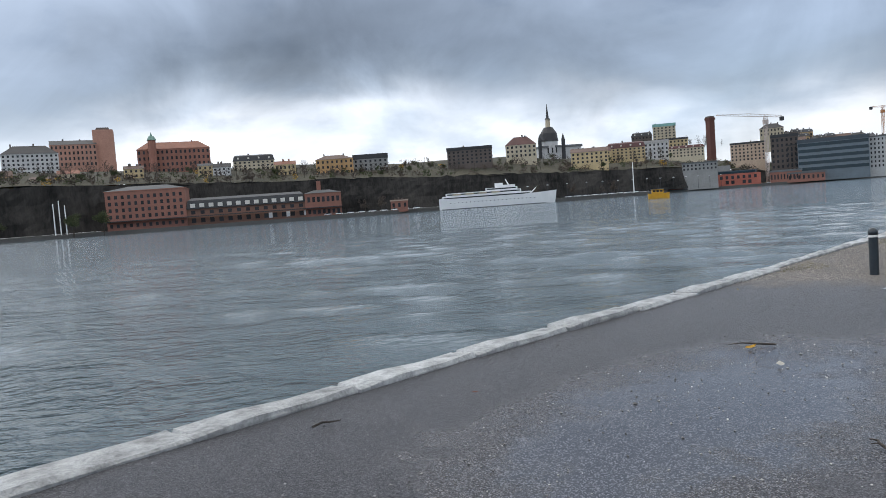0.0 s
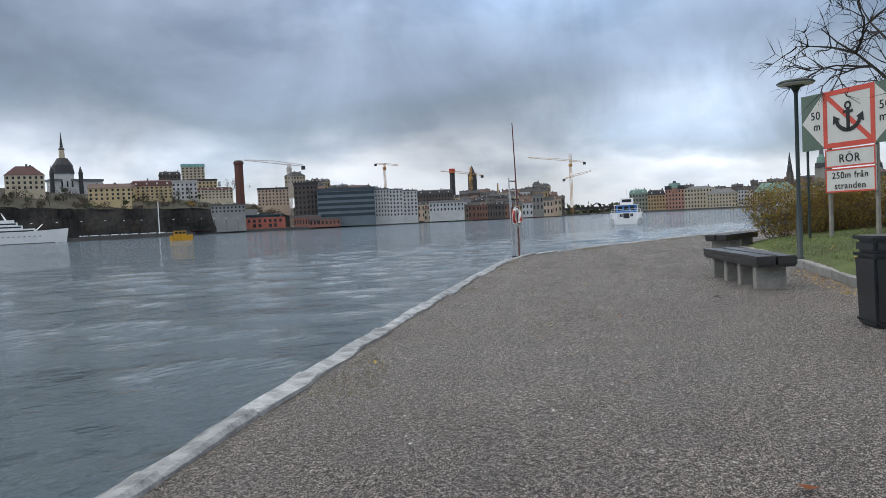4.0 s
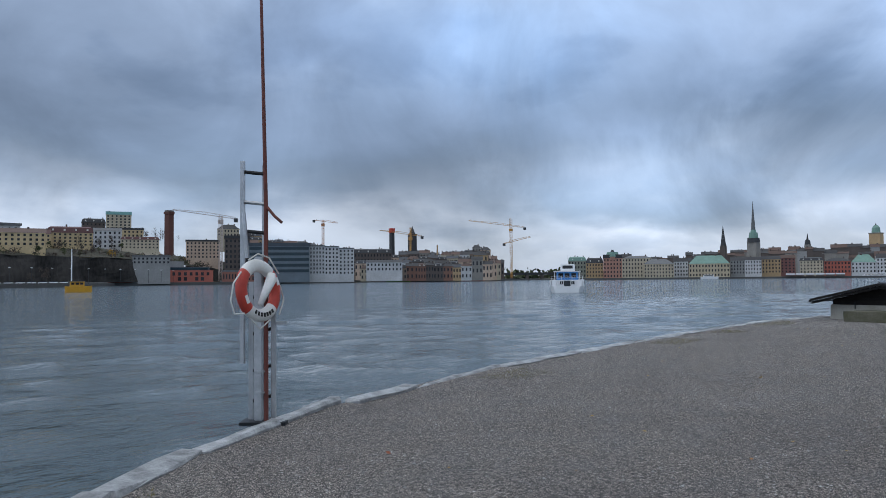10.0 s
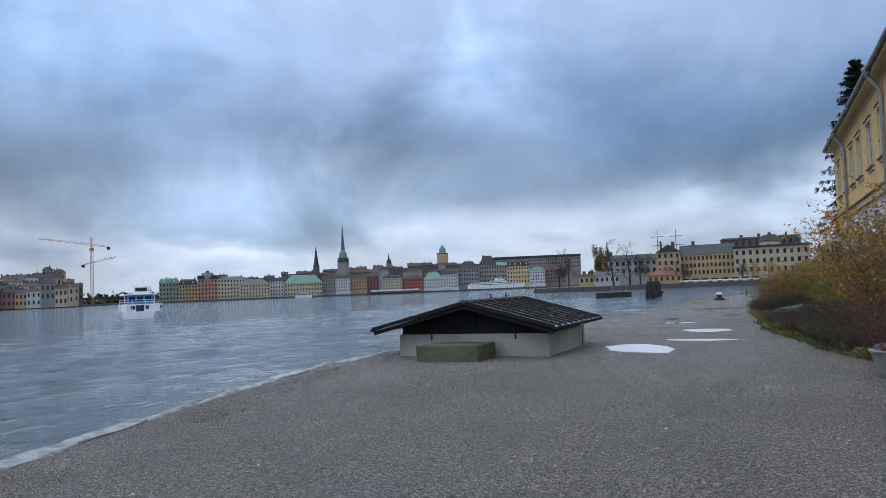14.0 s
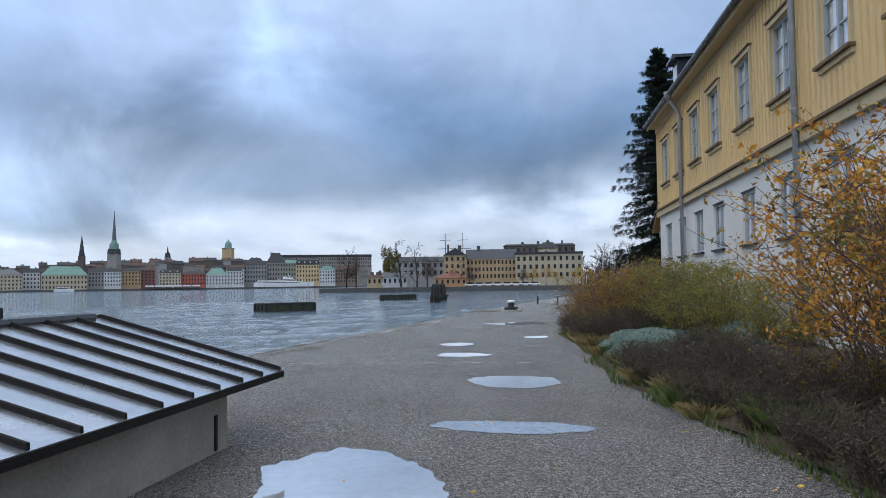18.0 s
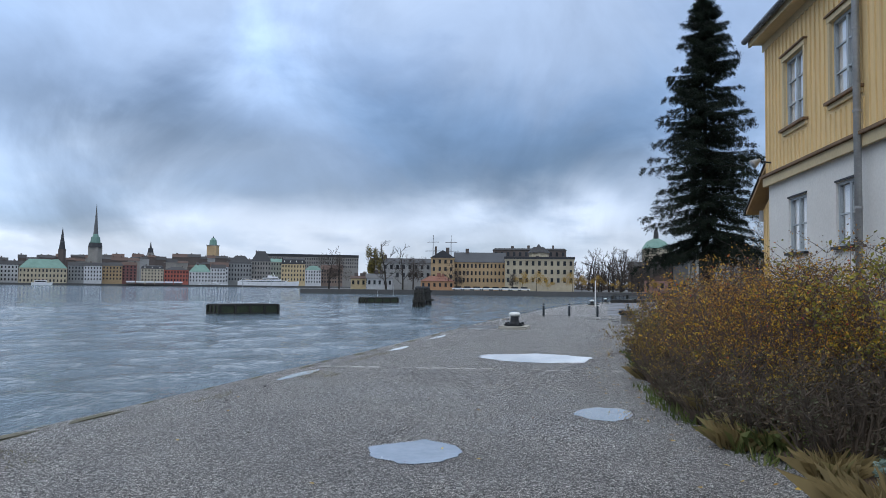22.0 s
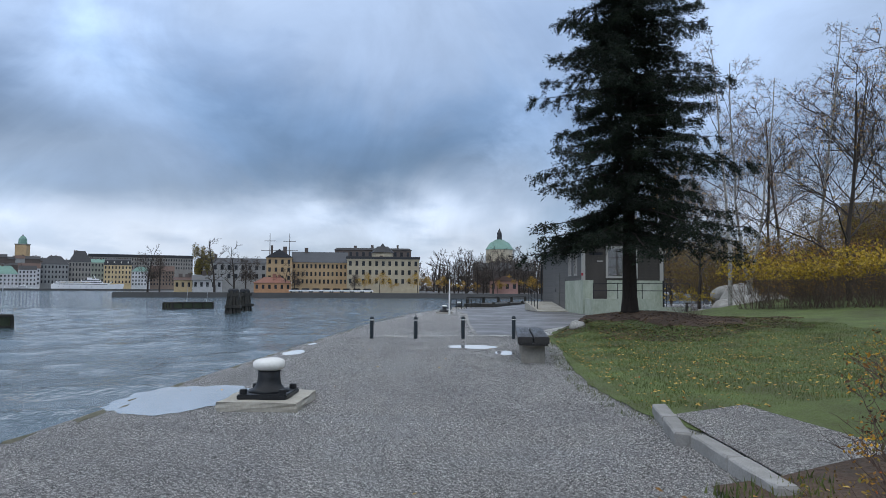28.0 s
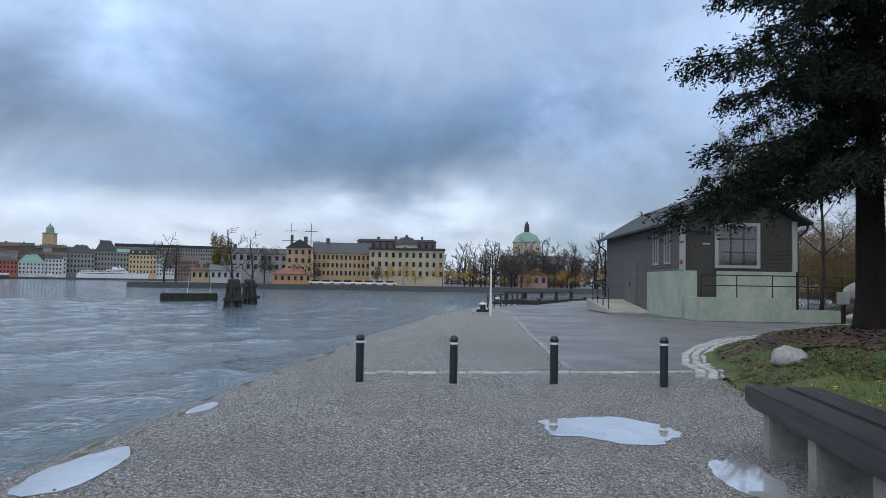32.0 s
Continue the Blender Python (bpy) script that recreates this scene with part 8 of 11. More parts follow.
pebbles("loose_gravel_east", 42000, 204, 7.0, 27.0, 0.45, 6.0, 0.006, "loose stones and grit on the quay")


def small_litter():
    """A leaf, a twig and a pale scrap on the wet asphalt, sticks and leaves on the gravel."""
    for x, y, name, label, mat, size, turn in ((2.25, 5.26, "fallen_leaf", "single yellow leaf on the wet asphalt", plain("yellow_leaf", (0.62, 0.36, 0.03)), 0.10, 20), (2.2, 4.7, "pale_scrap", "pale scrap of birch bark in the puddle", plain("pale_bark", (0.62, 0.60, 0.54)), 0.09, 70),
                                             (8.4, 9.4, "fallen_leaf", "single rust leaf on the gravel", plain("rust_leaf", (0.34, 0.10, 0.03)), 0.10, 130), (0.2, 4.6, "fallen_leaf", "single rust leaf on the wet asphalt", plain("brown_leaf", (0.22, 0.06, 0.03)), 0.06, 200)):
        bm = bmesh.new()
        pts = [(-0.5, 0, 0.10), (-0.2, 0.26, 0.16), (0.12, 0.30, 0.12), (0.5, 0.02, 0.24), (0.14, -0.28, 0.14), (-0.22, -0.24, 0.10)]
        top = [bm.verts.new(Vector(p) * size) for p in pts]
        mid = bm.verts.new(Vector((0.0, 0.0, 0.04)) * size)
        for k in range(6):
            bm.faces.new((top[k], mid, top[(k + 1) % 6]))
        bmesh.ops.solidify(bm, geom=bm.faces[:], thickness=0.002)
        ob = new(name, mesh_of(name, bm, mat))
        ob.matrix_basis = pose(x, y, 0.010, 0, 0, turn)
        tagged(ob, label, "litter", "litter on the quay")
    for x, y, turn, n in ((2.45, 5.3, 150, 0.32), (-0.75, 4.1, 30, 0.18), (1.9, 3.1, 80, 0.14), (14.2, 13.6, 40, 0.3), (6.3, 9.2, 200, 0.22)):
        bm = bmesh.new()
        add_tube(bm, [(0, 0, 0.012), (n * 0.35, n * 0.10, 0.02), (n * 0.7, -n * 0.02, 0.016), (n, n * 0.12, 0.010)], [0.008, 0.007, 0.005, 0.003], 6)
        add_tube(bm, [(n * 0.35, n * 0.10, 0.02), (n * 0.5, n * 0.28, 0.012)], [0.005, 0.002], 5)
        ob = new("twig", mesh_of("twig", bm, M_BARK))
        ob.matrix_basis = pose(x, y, 0.004, 0, 0, turn)
        tagged(ob, "small dark twig lying on the quay", "twig", "litter on the quay")


small_litter()

# ---------------------------------------------------------------- the far shores
def wall_paint(name, col, rough=0.85):
    return surface(name, col, tuple(c * 0.70 for c in col), rough, scale=0.12, fine=0.9, bump=0.25, bump_size=0.05, each=0.10)


WALLS = {k: wall_paint("facade_" + k, tuple(0.82 * v for v in c)) for k, c in dict(
    white=(0.704, 0.704, 0.704), salmon=(0.536, 0.293, 0.221), brick=(0.356, 0.162, 0.121), cream=(0.637, 0.556, 0.414), yellow=(0.699, 0.546, 0.313),
    ochre=(0.547, 0.385, 0.212), orange=(0.656, 0.403, 0.189), grey=(0.377, 0.377, 0.368), umber=(0.143, 0.116, 0.103), peach=(0.661, 0.5, 0.378),
    glass=(0.16, 0.20, 0.23), rust=(0.275, 0.145, 0.104), olive=(0.327, 0.338, 0.277), sand=(0.634, 0.543, 0.381), maroonw=(0.231, 0.106, 0.0924),
    red=(0.517, 0.158, 0.112), stone=(0.336, 0.315, 0.284), brownw=(0.262, 0.194, 0.151), orangew=(0.64, 0.356, 0.183), pink=(0.493, 0.29, 0.249)).items()}
WALLS["glass"].node_tree.nodes["Principled BSDF"].inputs["Roughness"].default_value = 0.35
ROOFS = {k: surface("roof_" + k, c, rough=0.65, scale=0.2, fine=1.5, bump=0.3, bump_size=0.05, each=0.15) for k, c in dict(
    dark=(0.035, 0.036, 0.040), brown=(0.095, 0.055, 0.042), tile=(0.21, 0.085, 0.055), maroon=(0.085, 0.032, 0.030), grey=(0.13, 0.135, 0.14),
    copper=(0.17, 0.29, 0.24), slate=(0.055, 0.060, 0.070), teal=(0.20, 0.40, 0.38), glass=(0.06, 0.08, 0.10)).items()}
M_FAR_PANE = surface("far_window_pane", (0.026, 0.029, 0.034), rough=0.45, spec=0.25, scale=0.3, fine=2, bump=0.0, each=0.5)
M_LIT_FRAME = plain("far_window_frame", (0.60, 0.58, 0.53))
M_CLIFF = surface("cliff_rock", (0.060, 0.056, 0.052), (0.014, 0.014, 0.014), rough=0.95, spec=0.1, scale=0.06, fine=0.5, bump=0.8, bump_size=0.8, stretch=(1, 1, 0.35))
M_SCRUB = surface("far_scrub", (0.062, 0.054, 0.034), (0.024, 0.025, 0.015), rough=1.0, scale=0.05, fine=0.5, bump=0.8, bump_size=0.6)
M_FAR_GROUND = surface("far_quay_ground", (0.10, 0.098, 0.095), rough=0.9, scale=0.05, fine=0.6, bump=0.2, bump_size=0.05)
PANES = {}


def pane_mesh(w, h):
    key = (round(w, 1), round(h, 1))
    if key not in PANES:
        bm = bmesh.new()
        add_box(bm, -key[0] / 2, key[0] / 2, -0.10, 0.02, 0, key[1])
        PANES[key] = mesh_of("window", bm, M_FAR_PANE)
    return PANES[key]


def roof_bmesh(kind, w, d, ze, zr):
    bm = bmesh.new()
    o = 0.35
    x0, x1, y0, y1, h = -w / 2 - o, w / 2 + o, -o, d + o, zr - ze
    if kind == "flat":
        add_box(bm, x0, x1, y0, y1, ze, max(zr, ze + 0.5))
        return bm
    lo = [bm.verts.new(p) for p in ((x0, y0, ze), (x1, y0, ze), (x1, y1, ze), (x0, y1, ze))]
    bm.faces.new(lo[::-1])
    if kind == "mansard":
        i = min(1.2, d * 0.2)
        hi = [bm.verts.new(p) for p in ((x0 + i, y0 + i, ze + h * 0.75), (x1 - i, y0 + i, ze + h * 0.75), (x1 - i, y1 - i, ze + h * 0.75), (x0 + i, y1 - i, ze + h * 0.75))]
        top = [bm.verts.new(p) for p in ((x0 + 2 * i, d / 2, zr), (x1 - 2 * i, d / 2, zr))]
        for k in range(4):
            bm.faces.new((lo[k], lo[(k + 1) % 4], hi[(k + 1) % 4], hi[k]))
        bm.faces.new((hi[0], hi[1], top[1], top[0]))
        bm.faces.new((hi[2], hi[3], top[0], top[1]))
        bm.faces.new((hi[1], hi[2], top[1]))
        bm.faces.new((hi[3], hi[0], top[0]))
        return bm
    if kind == "front":
        a, b = bm.verts.new((0, y0, zr)), bm.verts.new((0, y1, zr))
        for f in ((lo[0], lo[1], a), (lo[1], lo[2], b, a), (lo[2], lo[3], b), (lo[3], lo[0], a, b)):
            bm.faces.new(f)
        return bm
    i = min(w * 0.3, d * 0.5) if kind == "hip" else 0.0
    a, b = bm.verts.new((x0 + i, d / 2, zr)), bm.verts.new((x1 - i, d / 2, zr))
    for f in ((lo[0], lo[1], b, a), (lo[1], lo[2], b), (lo[2], lo[3], a, b), (lo[3], lo[0], a)):
        bm.faces.new(f)
    return bm


def town_block(x, y, yaw, w, d, base, foot, eave, ridge, wall, roof, floors, cols, kind, label):
    """A house on a far shore: its front from left to right runs at yaw; base is where its walls go into the hill, foot where they show."""
    rnd = random.Random(int(abs(x * 7 + y * 3)))
    home = thing("town_house", pose(x, y, 0, 0, 0, yaw), label, "building", "houses on the far shores")
    bm = boxed(-w / 2, w / 2, 0, d, base - 1.5, eave)
    if eave - foot > 7:
        add_box(bm, -w / 2 - 0.15, w / 2 + 0.15, -0.15, d, eave - 0.55, eave - 0.003)
    part("wall", bm, WALLS[wall], home)
    top = part("roof", roof_bmesh(kind, w, d, eave, ridge), ROOFS[roof], home)
    for k in range(rnd.randint(1, 3) if kind != "flat" else 1):
        cx, s = rnd.uniform(-w * 0.4, w * 0.4), rnd.uniform(0.4, 0.7)
        part("chimney", boxed(cx - s, cx + s, d / 2 - s, d / 2 + s, eave, max(ridge, eave + 0.5) + rnd.uniform(0.6, 1.6)), WALLS["umber" if roof != "tile" else "brick"], top)
    if kind == "mansard" and ridge - eave > 2:
        for k in range(max(2, cols // 2)):
            cx = -w / 2 + w * (k + 0.5) / max(2, cols // 2)
            part("dormer", boxed(cx - 0.6, cx + 0.6, 0.1, 1.6, eave + 0.2, eave + (ridge - eave) * 0.55), M_LIT_FRAME, top)
    if not floors:
        return home
    cols = max(cols, int(w / 3.1))
    step, bay = (eave - foot) / floors, w / cols
    if wall == "glass":
        for f in range(floors):
            part("window_band", boxed(-w / 2 + 0.5, w / 2 - 0.5, -0.12, 0.02, foot + step * (f + 0.34), foot + step * (f + 0.86)), M_BAND, home)
        return home
    ww, wh = min(bay * 0.42, 1.4), step * 0.52
    for f in range(floors):
        for c in range(cols):
            part("window", pane_mesh(ww, wh), None, home, at=pose(-w / 2 + bay * (c + 0.5), 0, foot + step * (f + 0.22)))
    if kind == "front" and ridge - eave > 3:
        for dx in (-1.2, 0, 1.2):
            part("window", pane_mesh(ww * 0.7, wh * 0.7), None, home, at=pose(dx, -0.33, eave + 0.6))
    return home


M_BAND = surface("blue_glass_band", (0.014, 0.038, 0.054), (0.008, 0.022, 0.032), rough=0.15, spec=0.35, scale=0.06, fine=0.4, bump=0.0)


def land(name, outline, z, material, label):
    bm = bmesh.new()
    add_prism(bm, outline, -3.0, z)
    return setting(name, bm, material, label, "ground")


land("ground_south_shore", [(-420, 300), (-250, 362), (-170, 400), (-40, 428), (5, 452), (80, 446), (130, 470), (178, 548), (250, 546), (330, 560), (450, 625), (545, 560),
                            (640, 590), (900, 900), (300, 1500), (-700, 1300)], 0.5, M_FAR_GROUND, "dark stone quay along the south shore")
land("ground_old_town", [(655, 560), (700, 450), (745, 352), (770, 300), (800, 262), (835, 180), (846, 60), (1400, 60), (1500, 700), (800, 760)], 0.3, M_FAR_GROUND, "old town quay with a low stone edge")
land("ground_west_islet", [(300, 78), (309, 40), (309, 5), (303, -40), (296, -80), (300, -160), (700, -260), (760, 80), (480, 96)], 0.1, M_FAR_GROUND, "grassy islet shore behind a low quay wall")


HILL_ROWS = []


def build_cliff():
    """The dark rock wall below the hill, uneven, with the hill's slope behind it."""
    line = [(-345, 345, 28), (-222, 404, 28), (-178, 440, 27.5), (-94, 464, 24), (-56, 472, 24.0), (0, 474, 20.3), (51, 480, 19.5), (106, 520, 18.2), (151, 541, 18.4), (190, 545, 16.5), (260, 590, 12), (330, 620, 9)]
    cols = []
    for (xa, ya, za), (xb, yb, zb) in zip(line, line[1:]):
        n = max(2, int(math.hypot(xb - xa, yb - ya) / 4))
        cols += [(xa + (xb - xa) * k / n, ya + (yb - ya) * k / n, za + (zb - za) * k / n) for k in range(n)]
    verts, faces, rows = [], [], 9
    for i, (x, y, z) in enumerate(cols):
        for j in range(rows):
            f = j / (rows - 1)
            p = Vector((x, y, 1.0 + (z - 1.0) * f))
            q = noise.noise(p * 0.09) * 2.6 + noise.noise(p * 0.31) * 1.1
            verts.append((p.x + q * 0.3, p.y + f * 4.0 + q, p.z + (noise.noise(p * 0.2) * 1.2 if j == rows - 1 else 0)))
    for i in range(len(cols) - 1):
        for j in range(rows - 1):
            a = i * rows + j
            faces.append((a, a + rows, a + rows + 1, a + 1))
    ob = new("cliff", raw_mesh("cliff", verts, faces, M_CLIFF))
    tagged(ob, "dark bare rock cliff along the south shore", "cliff", "", "structure")
    # hill above the cliff
    verts, faces, depth = [], [], 12
    for i, (x, y, z) in enumerate(cols):
        way = Vector((x - 30, y - 14)).normalized()
        for j in range(depth):
            r = j / (depth - 1) * 430
            p = Vector((x + way.x * r, y + 4 + way.y * r, 0))
            rise = (1 - math.exp(-r / 190)) * (34 if x < 60 else 34 * max(0.35, 1 - (x - 60) / 420))
            verts.append((p.x, p.y, z + rise + noise.noise(p * 0.02) * 2.5 - (0.5 if j == 0 else 0)))
    for i in range(len(cols) - 1):
        for j in range(depth - 1):
            a = i * depth + j
            faces.append((a, a + depth, a + depth + 1, a + 1))
    HILL_ROWS.append((np.array(verts).reshape(len(cols), depth, 3)))
    ob = new("hillside", raw_mesh("hillside", verts, faces, M_SCRUB, True))
    tagged(ob, "brown and green wooded hillside above the cliff", "hill", "", "structure")


build_cliff()


# houses of the far shores, from the south-east round to the west
town_block(-280.3, 530.2, 27.9, 36.0, 16.0, 30.4, 44.4, 59.2, 65.6, "white", "dark", 5, 12, "hip", "long hall wrapped in white scaffold sheeting under a dark hipped roof")
town_block(-284.9, 606.2, 25.2, 34.2, 16.0, 40.5, 54.5, 72.6, 76.7, "salmon", "dark", 4, 11, "gable", "salmon brick institution with a dark roof on the hill")
town_block(-191.5, 568.0, 18.6, 52.4, 16.0, 27.2, 41.2, 59.7, 65.5, "brick", "tile", 4, 16, "hip", "large red brick building with green copper bands and a tile roof")
town_block(-229.6, 444.1, 27.3, 11.5, 8.0, 16.7, 30.7, 34.3, 36.0, "cream", "brown", 1, 4, "gable", "small cream house below the hill")
town_block(-220.8, 459.7, 25.7, 12.1, 8.0, 17.8, 31.8, 37.6, 40.0, "cream", "tile", 2, 4, "gable", "small cream house with a tile roof")
town_block(-190.2, 483.9, 21.5, 12.0, 8.0, 19.9, 33.9, 39.7, 42.0, "yellow", "brown", 2, 4, "gable", "small pale yellow house among trees")
town_block(-148.2, 498.4, 16.5, 9.6, 8.0, 17.4, 31.4, 39.4, 41.4, "yellow", "dark", 3, 3, "gable", "narrow pale yellow town house")
town_block(-138.0, 501.3, 15.4, 11.6, 8.0, 16.8, 30.8, 37.9, 40.9, "white", "dark", 3, 4, "gable", "white town house with glazed front")
town_block(-257.7, 451.6, 29.7, 12.7, 8.0, 17.8, 31.8, 38.3, 41.7, "ochre", "brown", 2, 4, "gable", "ochre house at the cliff edge")
town_block(-130.9, 564.8, 13.0, 30.4, 16.0, 24.7, 38.7, 45.9, 51.0, "cream", "dark", 3, 9, "mansard", "long beige house with a dark dormered roof")
town_block(-97.3, 510.8, 10.8, 14.2, 8.5, 15.6, 29.6, 37.5, 40.1, "yellow", "tile", 2, 5, "gable", "yellow house with a low tile roof")
town_block(-63.8, 515.9, 7.1, 25.7, 15.4, 14.5, 28.5, 39.1, 42.3, "orange", "brown", 3, 8, "hip", "orange-yellow apartment house on the hill")
town_block(-39.8, 528.4, 4.3, 24.5, 14.7, 12.9, 26.9, 38.4, 41.8, "grey", "dark", 4, 7, "flat", "grey plastered apartment house")
town_block(-18.0, 439.6, 2.3, 10.2, 8.0, 1.0, 1.4, 6.0, 6.9, "brick", "brown", 1, 2, "gable", "low brick shed on the far quay")
town_block(30.5, 518.9, -3.4, 31.5, 16.0, 15.1, 29.1, 38.9, 41.2, "umber", "dark", 4, 9, "flat", "dark brick apartment block among trees")
town_block(71.4, 555.3, -7.3, 22.9, 13.7, 19.0, 33.0, 42.6, 49.0, "cream", "maroon", 3, 6, "hip", "beige house with a steep maroon roof and dormers")
town_block(120.8, 546.7, -12.5, 27.1, 16.0, 10.6, 24.6, 33.1, 36.5, "yellow", "brown", 3, 8, "gable", "row of pale yellow houses")
town_block(162.2, 598.2, -14.2, 29.9, 16.0, 13.4, 27.4, 37.2, 42.2, "yellow", "maroon", 4, 9, "mansard", "big yellow apartment house with a maroon mansard roof")
town_block(123.0, 596.7, -10.6, 10.1, 8.0, 13.6, 27.6, 35.4, 38.6, "ochre", "brown", 3, 4, "gable", "ochre house with a brown roof")
town_block(137.6, 593.8, -12.0, 20.8, 12.5, 13.5, 27.5, 35.4, 39.0, "yellow", "maroon", 3, 7, "gable", "yellow house with a maroon roof")
town_block(219.6, 748.6, -15.6, 20.2, 12.1, 36.0, 50.0, 56.7, 60.9, "umber", "dark", 2, 6, "mansard", "tall building with a dark slate roof")
town_block(228.4, 704.3, -17.2, 20.8, 12.5, 34.1, 48.1, 61.3, 64.0, "cream", "teal", 5, 6, "flat", "tall cream block with a teal glazed top")
town_block(225.9, 673.6, -17.8, 26.1, 15.7, 25.4, 39.4, 45.9, 47.6, "yellow", "dark", 2, 8, "flat", "yellow terrace below the tall block")
town_block(202.9, 649.3, -16.5, 21.0, 12.6, 14.7, 28.7, 43.0, 45.6, "white", "grey", 4, 6, "gable", "white terraced houses stepping down the hill")
town_block(219.9, 622.9, -18.7, 28.7, 16.0, 13.4, 27.4, 35.0, 37.7, "cream", "maroon", 3, 10, "mansard", "ornate cream house with small gables")
town_block(264.7, 605.9, -23.0, 26.6, 16.0, 1.0, 19.8, 33.8, 35.3, "peach", "dark", 5, 9, "flat", "pale peach flat-roofed block")
town_block(349.9, 743.2, -24.7, 22.1, 13.3, 33.3, 47.3, 55.2, 60.1, "cream", "dark", 2, 5, "hip", "cream house with a dark domed roof")
town_block(276.8, 567.7, -25.4, 19.5, 11.7, 1.0, 10.4, 34.9, 37.2, "umber", "dark", 6, 5, "flat", "dark brown brick office block")
town_block(201.6, 544.6, -19.5, 24.8, 14.9, 1.0, 13.5, 18.8, 19.8, "grey", "grey", 2, 9, "flat", "grey steel-framed stair house at the cliff")
town_block(281.2, 565.6, -25.9, 7.8, 8.0, 1.0, 7.3, 27.8, 28.6, "umber", "dark", 5, 3, "flat", "dark stone-clad office block")
town_block(301.0, 543.7, -28.5, 47.0, 16.0, 1.0, 6.0, 28.4, 31.0, "glass", "glass", 5, 1, "flat", "dark blue glass office building with long window bands")
town_block(331.9, 537.9, -31.3, 12.2, 8.0, 1.0, 5.8, 28.5, 29.5, "white", "grey", 7, 5, "flat", "white concrete apartment tower block")
town_block(343.0, 533.4, -32.4, 11.5, 8.0, 1.0, 5.6, 27.9, 28.9, "white", "grey", 7, 4, "flat", "white concrete apartment tower block")
town_block(354.7, 529.4, -33.5, 12.4, 8.0, 1.0, 5.5, 26.6, 27.6, "white", "grey", 7, 4, "flat", "white concrete apartment tower block")
town_block(456.7, 635.0, -35.5, 38.2, 16.0, 1.0, 14.2, 28.3, 32.8, "umber", "dark", 3, 8, "mansard", "brown hillside house with a dark roof")
town_block(430.5, 579.9, -36.4, 33.9, 16.0, 1.0, 8.8, 17.2, 19.7, "white", "dark", 2, 8, "gable", "long white house with a dark roof")
town_block(545.4, 693.7, -38.0, 16.5, 9.9, 1.0, 14.3, 29.6, 33.8, "umber", "dark", 3, 3, "gable", "dark-roofed brown town house")
town_block(559.7, 682.1, -39.3, 33.7, 16.0, 1.0, 12.9, 26.6, 32.7, "white", "dark", 4, 9, "mansard", "white apartment house with a black roof")
town_block(577.6, 667.2, -40.8, 13.0, 8.0, 1.0, 10.3, 24.5, 28.0, "orange", "brown", 4, 3, "gable", "orange plastered town house")
town_block(617.2, 685.5, -42.0, 22.2, 13.3, 1.0, 13.0, 30.3, 34.7, "umber", "dark", 4, 5, "mansard", "brown hillside apartment house")
town_block(631.8, 672.1, -43.3, 22.2, 13.3, 1.0, 10.3, 31.3, 36.2, "rust", "dark", 5, 5, "mansard", "rust-coloured hillside house with turrets")
town_block(630.6, 645.5, -44.4, 22.8, 13.7, 1.0, 9.4, 23.2, 28.0, "cream", "brown", 3, 5, "gable", "cream house at the foot of the hill")
town_block(268.1, 549.6, -25.4, 21.7, 13.0, 1.0, 1.1, 8.1, 9.5, "brick", "grey", 1, 10, "flat", "low brick shed along the quay")
town_block(280.3, 543.6, -26.7, 25.0, 15.0, 1.0, 0.7, 5.7, 7.0, "brick", "grey", 1, 8, "flat", "low brick shed along the quay")
town_block(685.7, 555.0, -51.2, 20.1, 12.1, 1.0, 1.0, 20.1, 25.1, "olive", "copper", 4, 3, "mansard", "grey-green plastered customs house")
town_block(693.8, 536.6, -52.6, 19.1, 11.4, 1.0, 1.3, 17.3, 23.4, "ochre", "dark", 4, 5, "mansard", "ochre town house with a dark roof")
town_block(701.7, 517.7, -53.9, 20.4, 12.3, 1.0, 0.6, 22.5, 26.6, "salmon", "dark", 5, 5, "flat", "brick corner house with a domed roof")
town_block(716.9, 496.1, -55.7, 32.3, 16.0, 1.0, 0.8, 22.0, 24.9, "cream", "grey", 5, 9, "hip", "cream quay palace with grey roof")
town_block(721.2, 471.4, -57.2, 31.4, 16.0, 1.0, 0.5, 15.2, 20.7, "cream", "grey", 4, 9, "hip", "pale stone house by the quay")
town_block(742.1, 457.0, -58.8, 15.0, 9.0, 1.0, 1.4, 17.4, 21.6, "white", "dark", 4, 5, "gable", "white plastered town house")
town_block(743.5, 424.5, -60.8, 40.7, 16.0, 1.0, 0.4, 14.7, 23.5, "sand", "copper", 3, 9, "hip", "wide cream customs house with a green copper roof")
town_block(765.9, 404.5, -62.7, 14.2, 8.5, 1.0, 3.1, 17.6, 21.3, "grey", "dark", 4, 5, "gable", "grey plastered town house")
town_block(772.7, 390.9, -63.7, 16.1, 9.7, 1.0, 2.9, 17.8, 21.4, "white", "dark", 4, 6, "gable", "pale plastered town house")
town_block(784.8, 377.2, -64.9, 18.4, 11.0, 1.0, 3.8, 18.4, 22.1, "ochre", "dark", 4, 6, "gable", "ochre plastered town house")
town_block(793.3, 363.6, -66.0, 14.0, 8.4, 1.0, 4.0, 19.5, 22.9, "maroonw", "brown", 5, 4, "gable", "dark red plastered house")
town_block(804.6, 344.6, -67.4, 21.8, 13.1, 1.0, 3.3, 16.4, 20.0, "cream", "dark", 4, 7, "mansard", "cream stone bank building")
town_block(816.2, 323.7, -69.0, 24.0, 14.4, 1.0, 3.0, 15.5, 19.0, "red", "dark", 3, 8, "hip", "red town house with a dark roof")
